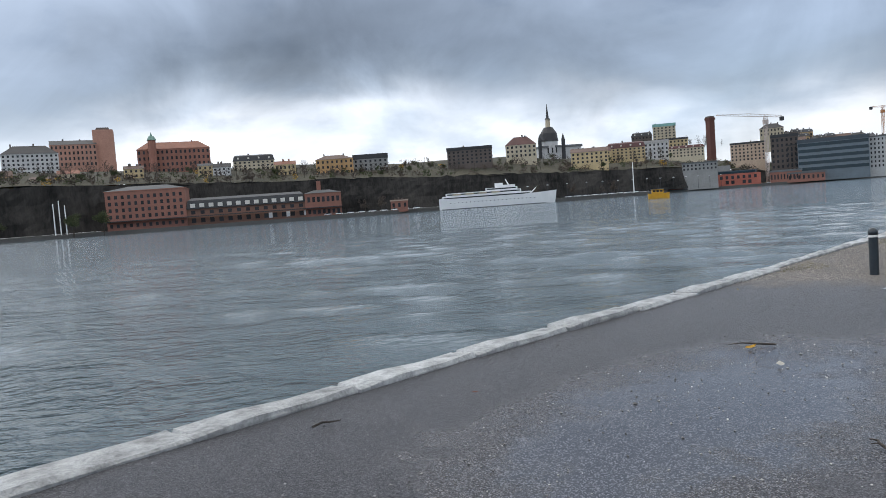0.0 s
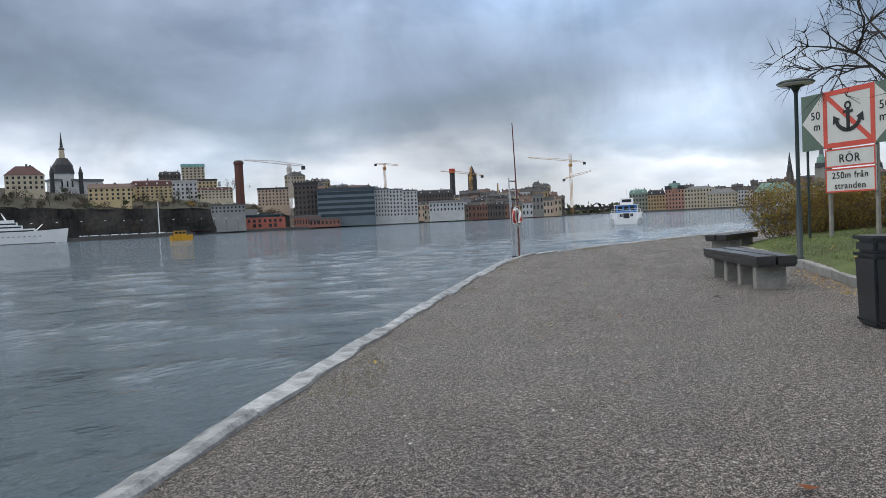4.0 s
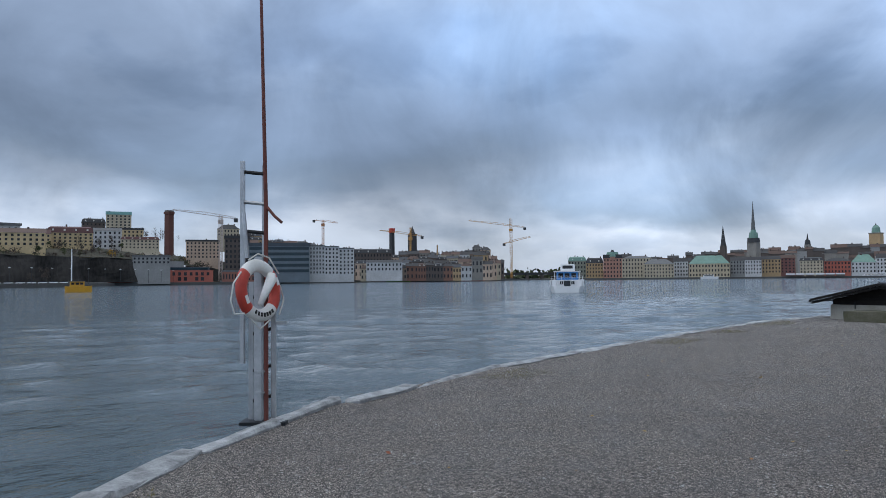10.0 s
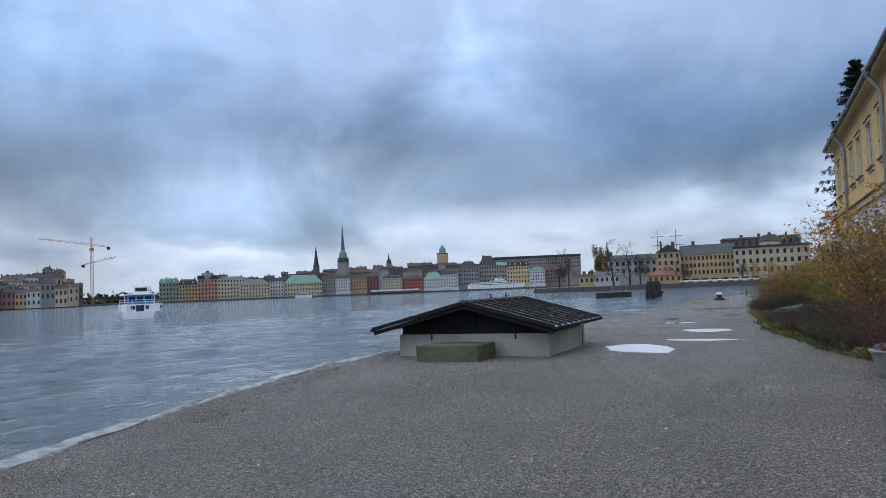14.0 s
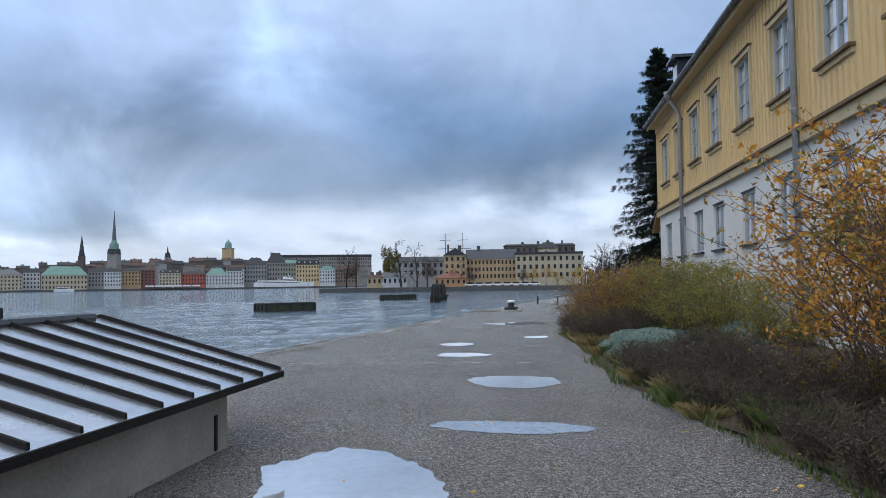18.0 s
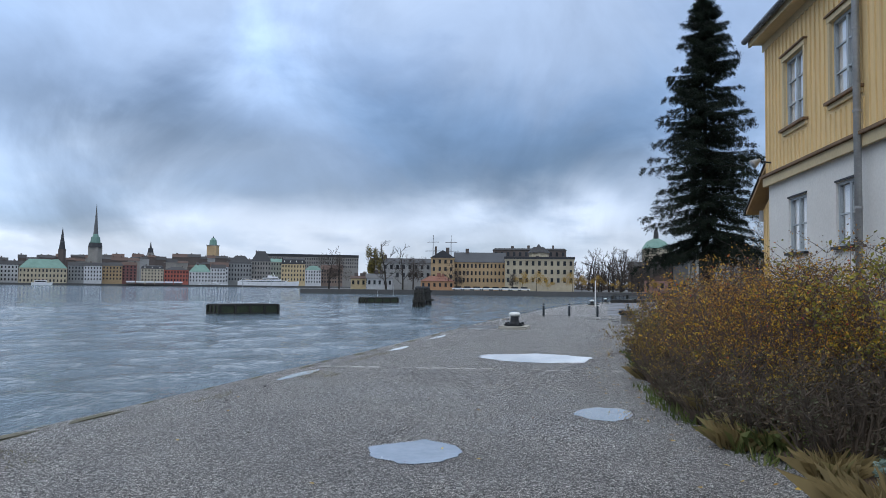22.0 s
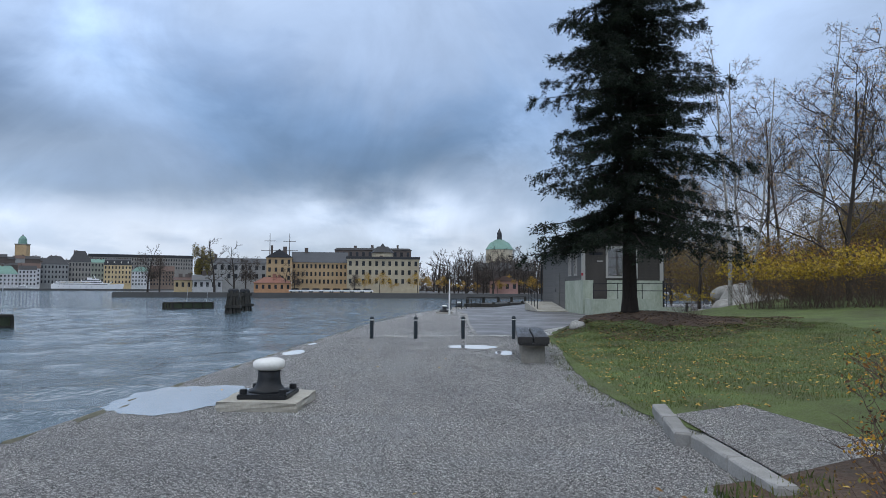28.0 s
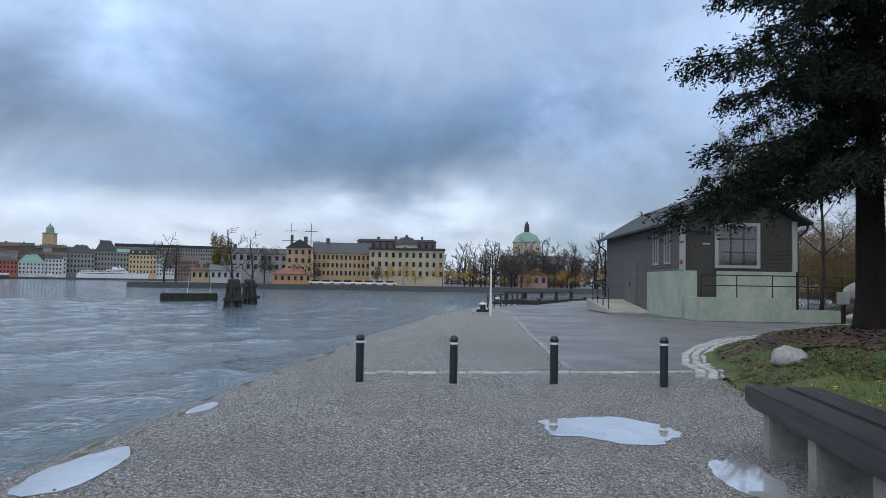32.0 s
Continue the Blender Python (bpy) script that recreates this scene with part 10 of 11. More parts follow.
town_block(436.2, 627.9, -34.3, 12.3, 10.0, 0.8, 3.4, 17.2, 20.4, "peach", "slate", 2, 3, "mansard", "house with a dark roof on the far hill")
town_block(445.7, 621.3, -35.2, 13.4, 10.0, 0.8, 1.0, 14.2, 17.4, "white", "brown", 2, 4, "mansard", "house with a brown roof on the far hill")
town_block(455.4, 614.4, -36.1, 13.0, 10.0, 0.8, 1.0, 13.3, 16.5, "white", "brown", 2, 4, "mansard", "house with a brown roof on the far hill")
town_block(464.7, 607.4, -37.1, 12.7, 10.0, 0.8, 1.0, 13.8, 17.0, "umber", "brown", 2, 3, "gable", "house with a brown roof on the far hill")
town_block(473.8, 600.5, -38.0, 12.2, 10.0, 0.8, 3.9, 17.7, 20.9, "white", "slate", 2, 3, "hip", "house with a dark roof on the far hill")
town_block(482.4, 593.6, -38.8, 11.6, 10.0, 0.8, 4.6, 18.4, 21.6, "umber", "dark", 2, 3, "mansard", "house with a dark roof on the far hill")
town_block(490.8, 586.8, -39.6, 11.8, 10.0, 0.8, 4.7, 18.5, 21.7, "stone", "dark", 2, 3, "hip", "house with a dark roof on the far hill")
town_block(500.4, 578.7, -40.6, 15.2, 10.0, 0.8, 2.9, 16.7, 19.9, "umber", "dark", 2, 4, "gable", "house with a dark roof on the far hill")
town_block(509.8, 570.5, -41.6, 11.4, 10.0, 0.8, 2.0, 15.8, 19.0, "stone", "dark", 2, 3, "mansard", "house with a dark roof on the far hill")
town_block(519.1, 562.1, -42.6, 15.3, 10.0, 0.8, 4.1, 17.9, 21.1, "peach", "brown", 2, 4, "gable", "house with a brown roof on the far hill")
town_block(529.5, 552.3, -43.7, 14.9, 10.0, 0.8, 10.9, 24.7, 27.9, "ochre", "dark", 2, 4, "hip", "house with a dark roof on the far hill")
town_block(537.9, 544.1, -44.6, 9.9, 10.0, 0.8, 2.4, 16.2, 19.4, "peach", "brown", 2, 3, "mansard", "house with a brown roof on the far hill")
town_block(420.9, 595.9, -34.8, 10.8, 10.0, 0.8, 1.0, 11.6, 14.8, "cream", "brown", 2, 3, "hip", "house with a brown roof on the far hill")
town_block(429.2, 590.0, -35.6, 11.9, 10.0, 0.8, 1.0, 9.8, 13.0, "ochre", "slate", 2, 3, "gable", "house with a dark roof on the far hill")
town_block(437.8, 583.8, -36.5, 11.5, 10.0, 0.8, 1.0, 8.0, 11.2, "white", "dark", 2, 3, "hip", "house with a dark roof on the far hill")
town_block(446.8, 577.0, -37.4, 13.3, 10.0, 0.8, 1.0, 11.8, 15.0, "brownw", "dark", 2, 4, "gable", "house with a dark roof on the far hill")
town_block(456.0, 569.9, -38.3, 12.1, 10.0, 0.8, 1.0, 13.6, 16.8, "rust", "dark", 2, 3, "gable", "house with a dark roof on the far hill")
town_block(463.3, 564.0, -39.1, 8.1, 10.0, 0.8, 1.0, 13.1, 16.3, "rust", "brown", 2, 3, "mansard", "house with a brown roof on the far hill")
town_block(469.1, 559.3, -39.7, 8.0, 10.0, 0.8, 1.0, 14.3, 17.5, "umber", "dark", 2, 3, "hip", "house with a dark roof on the far hill")
town_block(475.4, 554.0, -40.4, 9.9, 10.0, 0.8, 1.0, 13.2, 16.4, "umber", "dark", 2, 3, "mansard", "house with a dark roof on the far hill")
town_block(482.5, 547.9, -41.2, 9.9, 10.0, 0.8, 1.0, 13.1, 16.3, "rust", "dark", 2, 3, "hip", "house with a dark roof on the far hill")
town_block(488.9, 542.2, -41.9, 8.5, 10.0, 0.8, 1.0, 11.9, 15.1, "ochre", "slate", 2, 3, "gable", "house with a dark roof on the far hill")
town_block(495.6, 536.1, -42.6, 10.7, 10.0, 0.8, 1.0, 13.1, 16.3, "white", "brown", 2, 3, "hip", "house with a brown roof on the far hill")
town_block(503.1, 529.1, -43.4, 10.7, 10.0, 0.8, 5.5, 19.3, 22.5, "stone", "dark", 2, 3, "gable", "house with a dark roof on the far hill")
town_block(510.1, 522.4, -44.2, 9.7, 10.0, 0.8, 1.0, 14.7, 17.9, "peach", "dark", 2, 3, "gable", "house with a dark roof on the far hill")

# ---------------------------------------------------------------- towers, cranes, ships and trees of the far shores
def tower(name, x, y, base, steps, label, category="church tower", yaw=0.0):
    """A tower of stacked pieces: (part, kind, half width, z0, z1, top half width, material)."""
    t = thing(name, pose(x, y, 0, 0, 0, yaw), label, category, "towers on the skyline")
    for pname, sides, r0, z0, z1, r1, mat in steps:
        bm = bmesh.new()
        add_turned(bm, [(r0, z0), (max(r1, 0.05), z1)], sides, pose(0, 0, 0, 0, 0, 45 if sides == 4 else 0))
        part(pname, bm, mat, t)
    return t


M_TOWER_BRICK = wall_paint("facade_dark_brick", (0.115, 0.045, 0.036))
CU, DK, ST = ROOFS["copper"], ROOFS["dark"], WALLS["stone"]
ch = tower("domed_church", 142, 850, 44, [("drum", 8, 11.0, 0.5, 66, 10.5, WALLS["white"]), ("dome_skirt", 8, 11.6, 66, 68, 11.4, DK), ("dome", 12, 10.6, 68, 75, 9.6, DK), ("dome_crown", 12, 9.6, 75, 82, 5.0, DK),
           ("lantern", 8, 3.0, 81.9, 91, 2.6, WALLS["cream"]), ("lantern_roof", 8, 3.4, 91, 93.5, 1.6, DK), ("spire", 8, 1.7, 93.5, 109, 0.15, DK)], "white domed church with a dark dome and lantern spire", yaw=10)
part("nave", boxed(-13, 36, -8, 10, 0.5, 58), WALLS["white"], ch)
bm = bmesh.new()
add_prism(bm, [(-14, -9), (37, -9), (37, 11), (-14, 11)], 58, 60.5)
part("nave_roof", bm, ROOFS["grey"], ch)
for dx in (-14, 14):
    bm = bmesh.new()
    add_turned(bm, [(2.2, 0.5), (2.2, 66), (2.4, 66.2), (0.1, 74)], 8, pose(dx, -9, 0))
    part("corner_turret", bm, DK, ch)
for k in range(3):
    part("window", pane_mesh(1.6, 6.0), None, ch, at=pose((-5, 0, 5)[k], -10.1 - (0.6 if k == 1 else 0), 52))
tower("brick_tower", 292.8, 756, 45, [("shaft", 4, 4.6, 0.5, 68.5, 4.4, M_TOWER_BRICK), ("parapet", 4, 5.2, 68.5, 71, 5.2, M_TOWER_BRICK), ("cap", 4, 4.4, 71, 72.5, 4.2, WALLS["umber"])], "square dark red brick water tower with a battlement", "tower", 20)
tower("pink_tower", -268, 625, 52, [("shaft", 4, 11.5, 0.5, 84.5, 11.0, WALLS["salmon"]), ("cap", 4, 7.5, 84.5, 86.5, 6.5, WALLS["umber"])], "broad salmon brick tower on the hill", "tower", 20)
tower("green_turret", -204.7, 560, 58, [("shaft", 8, 3.0, 0.5, 66, 3.0, WALLS["brick"]), ("dome", 8, 3.6, 66, 69, 2.2, CU), ("tip", 8, 1.2, 69, 72, 0.1, CU)], "copper-capped brick turret on a roof", "turret")
tower("open_spire", 808, 442.6, 28, [("base", 4, 4.2, 0.5, 36, 3.8, WALLS["umber"]), ("spire", 8, 3.2, 36, 58.6, 0.15, DK), ("band", 8, 2.4, 43, 44, 2.3, ROOFS["grey"]), ("band", 8, 1.7, 48, 49, 1.6, ROOFS["grey"])], "slender black openwork church spire")
tower("copper_spire", 791.2, 398.8, 28, [("tower", 4, 7.2, 0.5, 37.5, 7.0, WALLS["stone"]), ("gallery", 8, 7.0, 37.5, 42, 6.4, DK), ("belfry", 8, 5.2, 42, 48, 4.4, CU), ("collar", 8, 3.2, 48, 51, 2.6, CU), ("spire", 8, 2.4, 51, 82.1, 0.12, ROOFS["grey"])], "tall church tower with a green copper spire")
tower("small_spire", 872.8, 376.3, 30, [("tower", 4, 4.0, 0.5, 36, 3.8, ST), ("belfry", 8, 3.4, 36, 41, 2.8, DK), ("tip", 8, 1.4, 41, 49, 0.1, DK)], "small dark lantern spire over the roofs")
tower("stone_tower", 978, 341, 32, [("tower", 4, 8.6, 0.5, 50, 8.4, WALLS["ochre"]), ("cornice", 4, 9.2, 50, 51, 9.2, ST), ("lantern", 8, 5.0, 51, 57, 4.4, CU), ("cupola", 8, 4.2, 57, 60, 2.0, CU), ("tip", 8, 1.0, 60, 62.8, 0.1, DK)], "square ochre church tower with a copper lantern")
tower("round_house_dome", 706.5, 521.2, 20, [("drum", 12, 7.0, 20.0, 25.3, 7.0, WALLS["salmon"]), ("dome", 12, 7.6, 24.3, 29.5, 6.0, CU), ("lantern", 8, 2.4, 29.5, 32.0, 1.2, DK)], "domed roof of the brick corner house", "roof dome")
tower("roof_cupola", 347.8, -9, 12, [("drum", 8, 4.2, 0.5, 15.6, 4.0, WALLS["sand"]), ("cupola", 12, 4.6, 15.6, 18.0, 2.2, DK), ("tip", 8, 1.0, 18.0, 19.2, 0.2, DK)], "dark cupola above the school block", "roof dome")
tower("green_dome_church", 487.5, -93, 16, [("drum", 12, 8.4, -0.5, 25.4, 8.2, WALLS["cream"]), ("dome", 16, 8.6, 25.4, 29.5, 5.8, CU), ("dome_top", 16, 5.8, 29.5, 31.5, 2.2, CU), ("lantern", 8, 1.6, 31.4, 35.2, 1.4, DK), ("tip", 8, 1.5, 35.2, 38.2, 0.1, DK)], "round church with a green copper dome and lantern")
tower("hill_church", 596, 745, 40, [("tower", 4, 6.0, 0.5, 58, 5.6, DK), ("tip", 8, 4.0, 58, 68, 0.2, DK)], "dark hill church with a pointed roof")
tower("billboard_tower", 530, 700, 36, [("tower", 4, 3.4, 0.5, 60, 3.0, DK), ("sign_disc", 10, 3.6, 55, 60, 3.6, M_RED)], "slim dark tower with a red sign", "tower")


def tower_crane(x, y, z0, z1, tips, label, col):
    c = thing("tower_crane", pose(x, y, 0), label, "crane", "tower cranes")
    m = surface("crane_paint_" + str(int(z1)), col, rough=0.6, scale=0.3, fine=2, bump=0)
    w = 1.0
    bm = bmesh.new()
    for sx in (-w, w):
        for sy in (-w, w):
            add_box(bm, sx - 0.16, sx + 0.16, sy - 0.16, sy + 0.16, z0, z1)
    z = z0
    while z < z1 - 2:
        add_tube(bm, [(-w, -w, z), (w, -w, z + 2)], 0.11, 4)
        add_tube(bm, [(w, w, z), (-w, w, z + 2)], 0.11, 4)
        z += 2
    part("mast", bm, m, c, "lattice mast")
    for (xa, ya, za), (xb, yb, zb) in tips:
        a, b = Vector((xa - x, ya - y, za)), Vector((xb - x, yb - y, zb))
        bm = bmesh.new()
        add_tube(bm, [a, b], 0.26, 4)
        add_tube(bm, [a + Vector((0, 0, 1.5)) * 0.2, (a + b) / 2 + Vector((0, 0, 2.0)), b + Vector((0, 0, 1.2))], 0.2, 4)
        n = 14
        for k in range(n):
            p, q = a + (b - a) * (k / n), a + (b - a) * ((k + 0.5) / n)
            add_tube(bm, [p, q + Vector((0, 0, 1.5)), a + (b - a) * ((k + 1) / n)], 0.1, 3)
        part("jib", bm, m, c, "lattice jib")
        end = b if (b - Vector((0, 0, b.z))).length < (a - Vector((0, 0, a.z))).length else a
        part("counterweight", boxed(end.x - 1.2, end.x + 1.2, end.y - 1.2, end.y + 1.2, end.z - 2.6, end.z + 0.4), DK, c)
    part("cab", boxed(-1.6, 1.6, -1.6, 1.6, tips[0][1][2] - 4.0, tips[0][1][2] - 0.8), m, c)
    return c


tower_crane(261.2, 564, 1.2, 52, [((228.7, 577.4, 55.8), (271.5, 559.2, 49.6))], "white and red tower crane on the south quay", (0.50, 0.42, 0.38))
tower_crane(488.3, 782.3, 20, 73.6, [((479.1, 787.9, 73.0), (503, 773, 69.7))], "distant orange tower crane", (0.45, 0.20, 0.08))
tower_crane(534.8, 671.5, 1.2, 59.7, [((507.1, 692.6, 56.5), (545.1, 663.3, 49.3))], "yellow-orange tower crane at the lock", (0.55, 0.30, 0.08))
tower_crane(657.8, 632.3, 1.2, 73.0, [((621.8, 667.9, 70.9), (669.2, 620.3, 61.5)), ((652, 638.4, 42.6), (674, 615, 50.2))], "tall yellow-orange double tower crane", (0.55, 0.28, 0.07))
pile = thing("piling_rig", pose(534.6, 625, 0), "yellow piling rig on a barge", "piling rig")
bm = bmesh.new()
add_tube(bm, [(0, 0, 1.2), (0.5, 0, 38)], [1.6, 0.9], 6)
part("mast", bm, WALLS["ochre"], pile)
part("body", boxed(-4, 4, -3, 3, 1.0, 5), WALLS["ochre"], pile)


def hull(bm, L, W, H, sheer=0.15, z0=-0.8, n=14):
    """A ship's hull along x, bow at +x."""
    rows = []
    for i in range(n + 1):
        f = i / n
        taper = 1 - max(0.0, (f - 0.70) / 0.30) ** 2 * 0.97 - max(0.0, (0.08 - f) / 0.08) * 0.25
        top = H * (1 + sheer * (2 * f - 1) ** 2 * (1.4 if f > 0.5 else 0.6))
        x = -L / 2 + L * f
        rows.append([bm.verts.new(p) for p in ((x, -W / 2 * taper, top), (x - (0.02 * L * (f > 0.9)), -W / 2 * taper * 0.82, z0), (x - (0.02 * L * (f > 0.9)), W / 2 * taper * 0.82, z0), (x, W / 2 * taper, top))])
    for a, b in zip(rows, rows[1:]):
        for k in range(3):
            bm.faces.new((a[k], b[k], b[k + 1], a[k + 1]))
        bm.faces.new((a[3], b[3], b[0], a[0]))
    bm.faces.new(rows[0])
    bm.faces.new(rows[-1][::-1])
    bmesh.ops.recalc_face_normals(bm, faces=bm.faces)


M_SHIP = surface("ship_white", (0.80, 0.80, 0.80), (0.70, 0.71, 0.72), rough=0.5, scale=0.2, fine=1.5, bump=0.05, bump_size=0.02)
M_SHIP_BLUE = surface("ferry_blue", (0.07, 0.30, 0.72), (0.05, 0.24, 0.60), rough=0.4, scale=0.5, fine=4, bump=0)
M_SHIP_YEL = surface("boat_yellow", (0.62, 0.33, 0.02), (0.50, 0.25, 0.02), rough=0.5, scale=0.5, fine=4, bump=0)


def liner(x, y, yaw, L, H, label, windows=22):
    s = thing("white_ship", pose(x, y, WATER_Z, 0, 0, yaw), label, "ship", "ships at the quays")
    bm = bmesh.new()
    hull(bm, L, L * 0.15, H * 0.42)
    part("hull", bm, M_SHIP, s, "white hull")
    part("boot_top", boxed(-L * 0.48, L * 0.40, -L * 0.066, L * 0.066, -0.5, 0.25), DK, s)
    W = L * 0.13
    for k, (a, b, z0, z1) in enumerate(((-0.47, 0.28, 0.40, 0.54), (-0.44, 0.20, 0.54, 0.66), (-0.10, 0.17, 0.66, 0.77), (0.02, 0.15, 0.77, 0.86))):
        part("deck_house", boxed(L * a, L * b, -W / 2 + k * 0.3, W / 2 - k * 0.3, H * z0, H * z1), M_SHIP, s)
        if k < 3:
            part("window_band", boxed(L * a + 0.8, L * b - 0.8, -W / 2 + k * 0.3 - 0.06, -W / 2 + k * 0.3 - 0.001, H * (z0 + 0.035), H * (z0 + 0.085)), M_FAR_PANE, s)
    for k in range(windows):
        px = -L * 0.40 + L * 0.74 * k / windows
        part("porthole", pane_mesh(0.5, 0.5), None, s, at=pose(px, -L * 0.0735, H * 0.24))
    bm = bmesh.new()
    add_prism(bm, [(-L * 0.02, -1.6), (L * 0.05, -1.6), (L * 0.05, 1.6), (-L * 0.02, 1.6)], H * 0.75, H * 0.95)
    part("funnel", bm, M_SHIP, s)
    bm = bmesh.new()
    add_tube(bm, [(L * 0.10, 0, H * 0.84), (L * 0.07, 0, H * 1.12)], [0.5, 0.2], 6)
    add_tube(bm, [(L * 0.28, 0, H * 0.45), (L * 0.33, 0, H * 0.68)], [0.35, 0.2], 6)
    part("mast", bm, M_SHIP, s)
    for k in range(4):
        part("lifeboat", boxed(-L * 0.38 + k * L * 0.11, -L * 0.31 + k * L * 0.11, -W / 2 - 0.4, -W / 2 + 0.8, H * 0.565, H * 0.62), WALLS["cream"], s)


liner(41.5, 446.5, -5.3, 71, 14.5, "white classic cruise ship moored below the cliff")
liner(841, 232, -75, 65, 13.5, "white motor yacht at the old town quay", 10)
liner(806, 281, -71, 30, 5.0, "low white boat at the old town quay", 6)


def build_small_craft():
    f = thing("ferry", pose(131.2, 112.2, WATER_Z, 0, 0, 38) @ Matrix.Scale(0.88, 4), "white commuter ferry with a blue upper cabin and stern rail", "ferry")
    bm = bmesh.new()
    hull(bm, 20, 7.4, 1.2, 0.05)
    part("hull", bm, M_SHIP, f)
    for sy in (-3.6, 3.3):
        part("bulwark", boxed(-9.4, 6.5, sy, sy + 0.3, 1.15, 2.6), M_SHIP, f)
        part("window_band", boxed(-7.5, 5.0, sy - 0.03 if sy < 0 else sy + 0.301, sy - 0.001 if sy < 0 else sy + 0.33, 1.6, 2.2), M_FAR_PANE, f)
    part("lower_cabin", boxed(-6.4, 5.5, -3.28, 3.28, 1.15, 2.6), M_SHIP, f)
    for sy in (-3.2, 2.2):
        part("stern_locker", boxed(-9.3, -6.41, sy, sy + 1.0, 1.15, 2.3), M_SHIP, f)
    part("stern_door", boxed(-6.47, -6.401, -0.7, 0.7, 1.2, 2.4), M_FAR_PANE, f)
    for k in (-1, 1):
        part("stern_window", boxed(-6.47, -6.401, 1.2 * k - 0.35, 1.2 * k + 0.35, 1.6, 2.3), M_FAR_PANE, f)
    part("blue_cabin", boxed(-5.6, 4.0, -2.3, 2.3, 2.6, 4.3), M_SHIP_BLUE, f, "blue upper cabin")
    for k in range(3):
        part("cabin_window", boxed(-5.67, -5.601, -1.9 + 1.4 * k, -0.9 + 1.4 * k, 3.1, 4.0), M_FAR_PANE, f)
    for sy in (-2.37, 2.301):
        part("cabin_window", boxed(-5.0, 3.4, sy, sy + 0.069, 3.2, 4.0), M_FAR_PANE, f)
    part("roof_deck", boxed(-7.6, 4.6, -2.9, 2.9, 4.3, 4.5), M_SHIP, f, bevel=0.08)
    for y in (-2.6, 2.6):
        bm = bmesh.new()
        add_tube(bm, [(-7.3, y, 2.3), (-7.3, y, 4.32)], 0.06, 6)
        part("roof_post", bm, M_SHIP, f)
    part("wheelhouse", boxed(1.2, 3.8, -1.5, 1.5, 4.5, 6.1), M_SHIP, f, bevel=0.1)
    part("wheelhouse_window", boxed(1.13, 1.199, -1.2, 1.2, 5.1, 5.8), M_FAR_PANE, f)
    for z in (3.0, 3.4):
        bm = bmesh.new()
        add_tube(bm, [(-9.2, -3.3, z), (-9.2, 3.3, z)], 0.04, 5)
        part("rail", bm, M_SHIP, f)
    for y in (-3.3, -1.1, 1.1, 3.3):
        bm = bmesh.new()
        add_tube(bm, [(-9.2, y, 1.1), (-9.2, y, 3.4)], 0.04, 5)
        part("rail_post", bm, M_SHIP, f)
    for x, y, z in ((2.4, 0.0, 8.2), (-1.0, 1.5, 6.4), (-2.5, -1.2, 5.8)):
        bm = bmesh.new()
        add_tube(bm, [(x, y, 4.4), (x, y, z)], 0.07, 6)
        part("mast", bm, M_SHIP, f)
    b = thing("yellow_boat", pose(74.5, 238.5, WATER_Z, 0, 0, -12), "small yellow workboat lying on the water", "boat")
    bm = bmesh.new()
    hull(bm, 6.8, 2.6, 1.5, 0.1)
    part("hull", bm, M_SHIP_YEL, b)
    part("cabin", boxed(-2.2, 1.4, -1.0, 1.0, 1.4, 2.9), M_SHIP_YEL, b)
    for k in range(3):
        part("window", boxed(-1.9 + 1.1 * k, -1.1 + 1.1 * k, -1.07, -1.0, 2.0, 2.6), M_FAR_PANE, b)
    part("roof", boxed(-2.5, 1.7, -1.2, 1.2, 2.9, 3.05), ROOFS["grey"], b)
    bm = bmesh.new()
    add_tube(bm, [(0, 0, 3.0), (0, 0, 4.4)], 0.06, 5)
    part("mast", bm, DK, b)
    for x, y, yaw, L, name, mat, label in ((519, 584, -42, 68, "red_barge", WALLS["red"], "long red barge with stacked material"), (471, 611, -38, 24, "green_dredger", None, "bright green floating excavator")):
        g = thing(name, pose(x, y, WATER_Z, 0, 0, yaw), label, "barge")
        part("hull", boxed(-L / 2, L / 2, -4, 4, -0.8, 2.2), WALLS["red"] if mat else surface("dredger_green", (0.20, 0.55, 0.03), rough=0.5, scale=0.5, fine=3, bump=0), g)
        part("cabin", boxed(-L * 0.3, -L * 0.12, -2.5, 2.5, 2.2, 5.0), WALLS["grey"] if mat else WALLS["umber"], g)
        part("cargo", boxed(L * 0.0, L * 0.35, -3, 3, 2.2, 3.6), WALLS["umber"], g)
    fb = thing("harbour_boat", pose(700, 400, WATER_Z, 0, 0, -62), "small white sightseeing boat by the old town", "boat")
    bm = bmesh.new()
    hull(bm, 17, 5, 2.0)
    part("hull", bm, M_SHIP, fb)
    part("cabin", boxed(-6, 4, -2, 2, 1.8, 4.2), M_SHIP, fb)
    part("window_band", boxed(-5.5, 3.5, -2.07, -2.0, 2.6, 3.6), M_FAR_PANE, fb)
    for k in range(6):
        t = thing("quay_tent", pose(747 + 3.3 * k, 341 - 8.0 * k, 0.3, 0, 0, -67), "long white market tent on the old town quay", "tent", "quay tents")
        part("canvas", boxed(-3.9, 3.9, -2, 2, 1.6, 3.0), M_SHIP, t)
        part("base", boxed(-3.7, 3.7, -1.8, 1.8, 0, 1.6), WALLS["umber"], t)
    # warehouse on the south quay: from its west end towards the east
    w = thing("quay_warehouse", pose(-178, 409, 0, 0, 0, 11.7), "long brick quay warehouse with a dark roof and lit gate windows", "building")
    part("tall_block", boxed(0, 42, 0, 22, 0.4, 21.8), WALLS["brick"], w, "tall brown brick block")
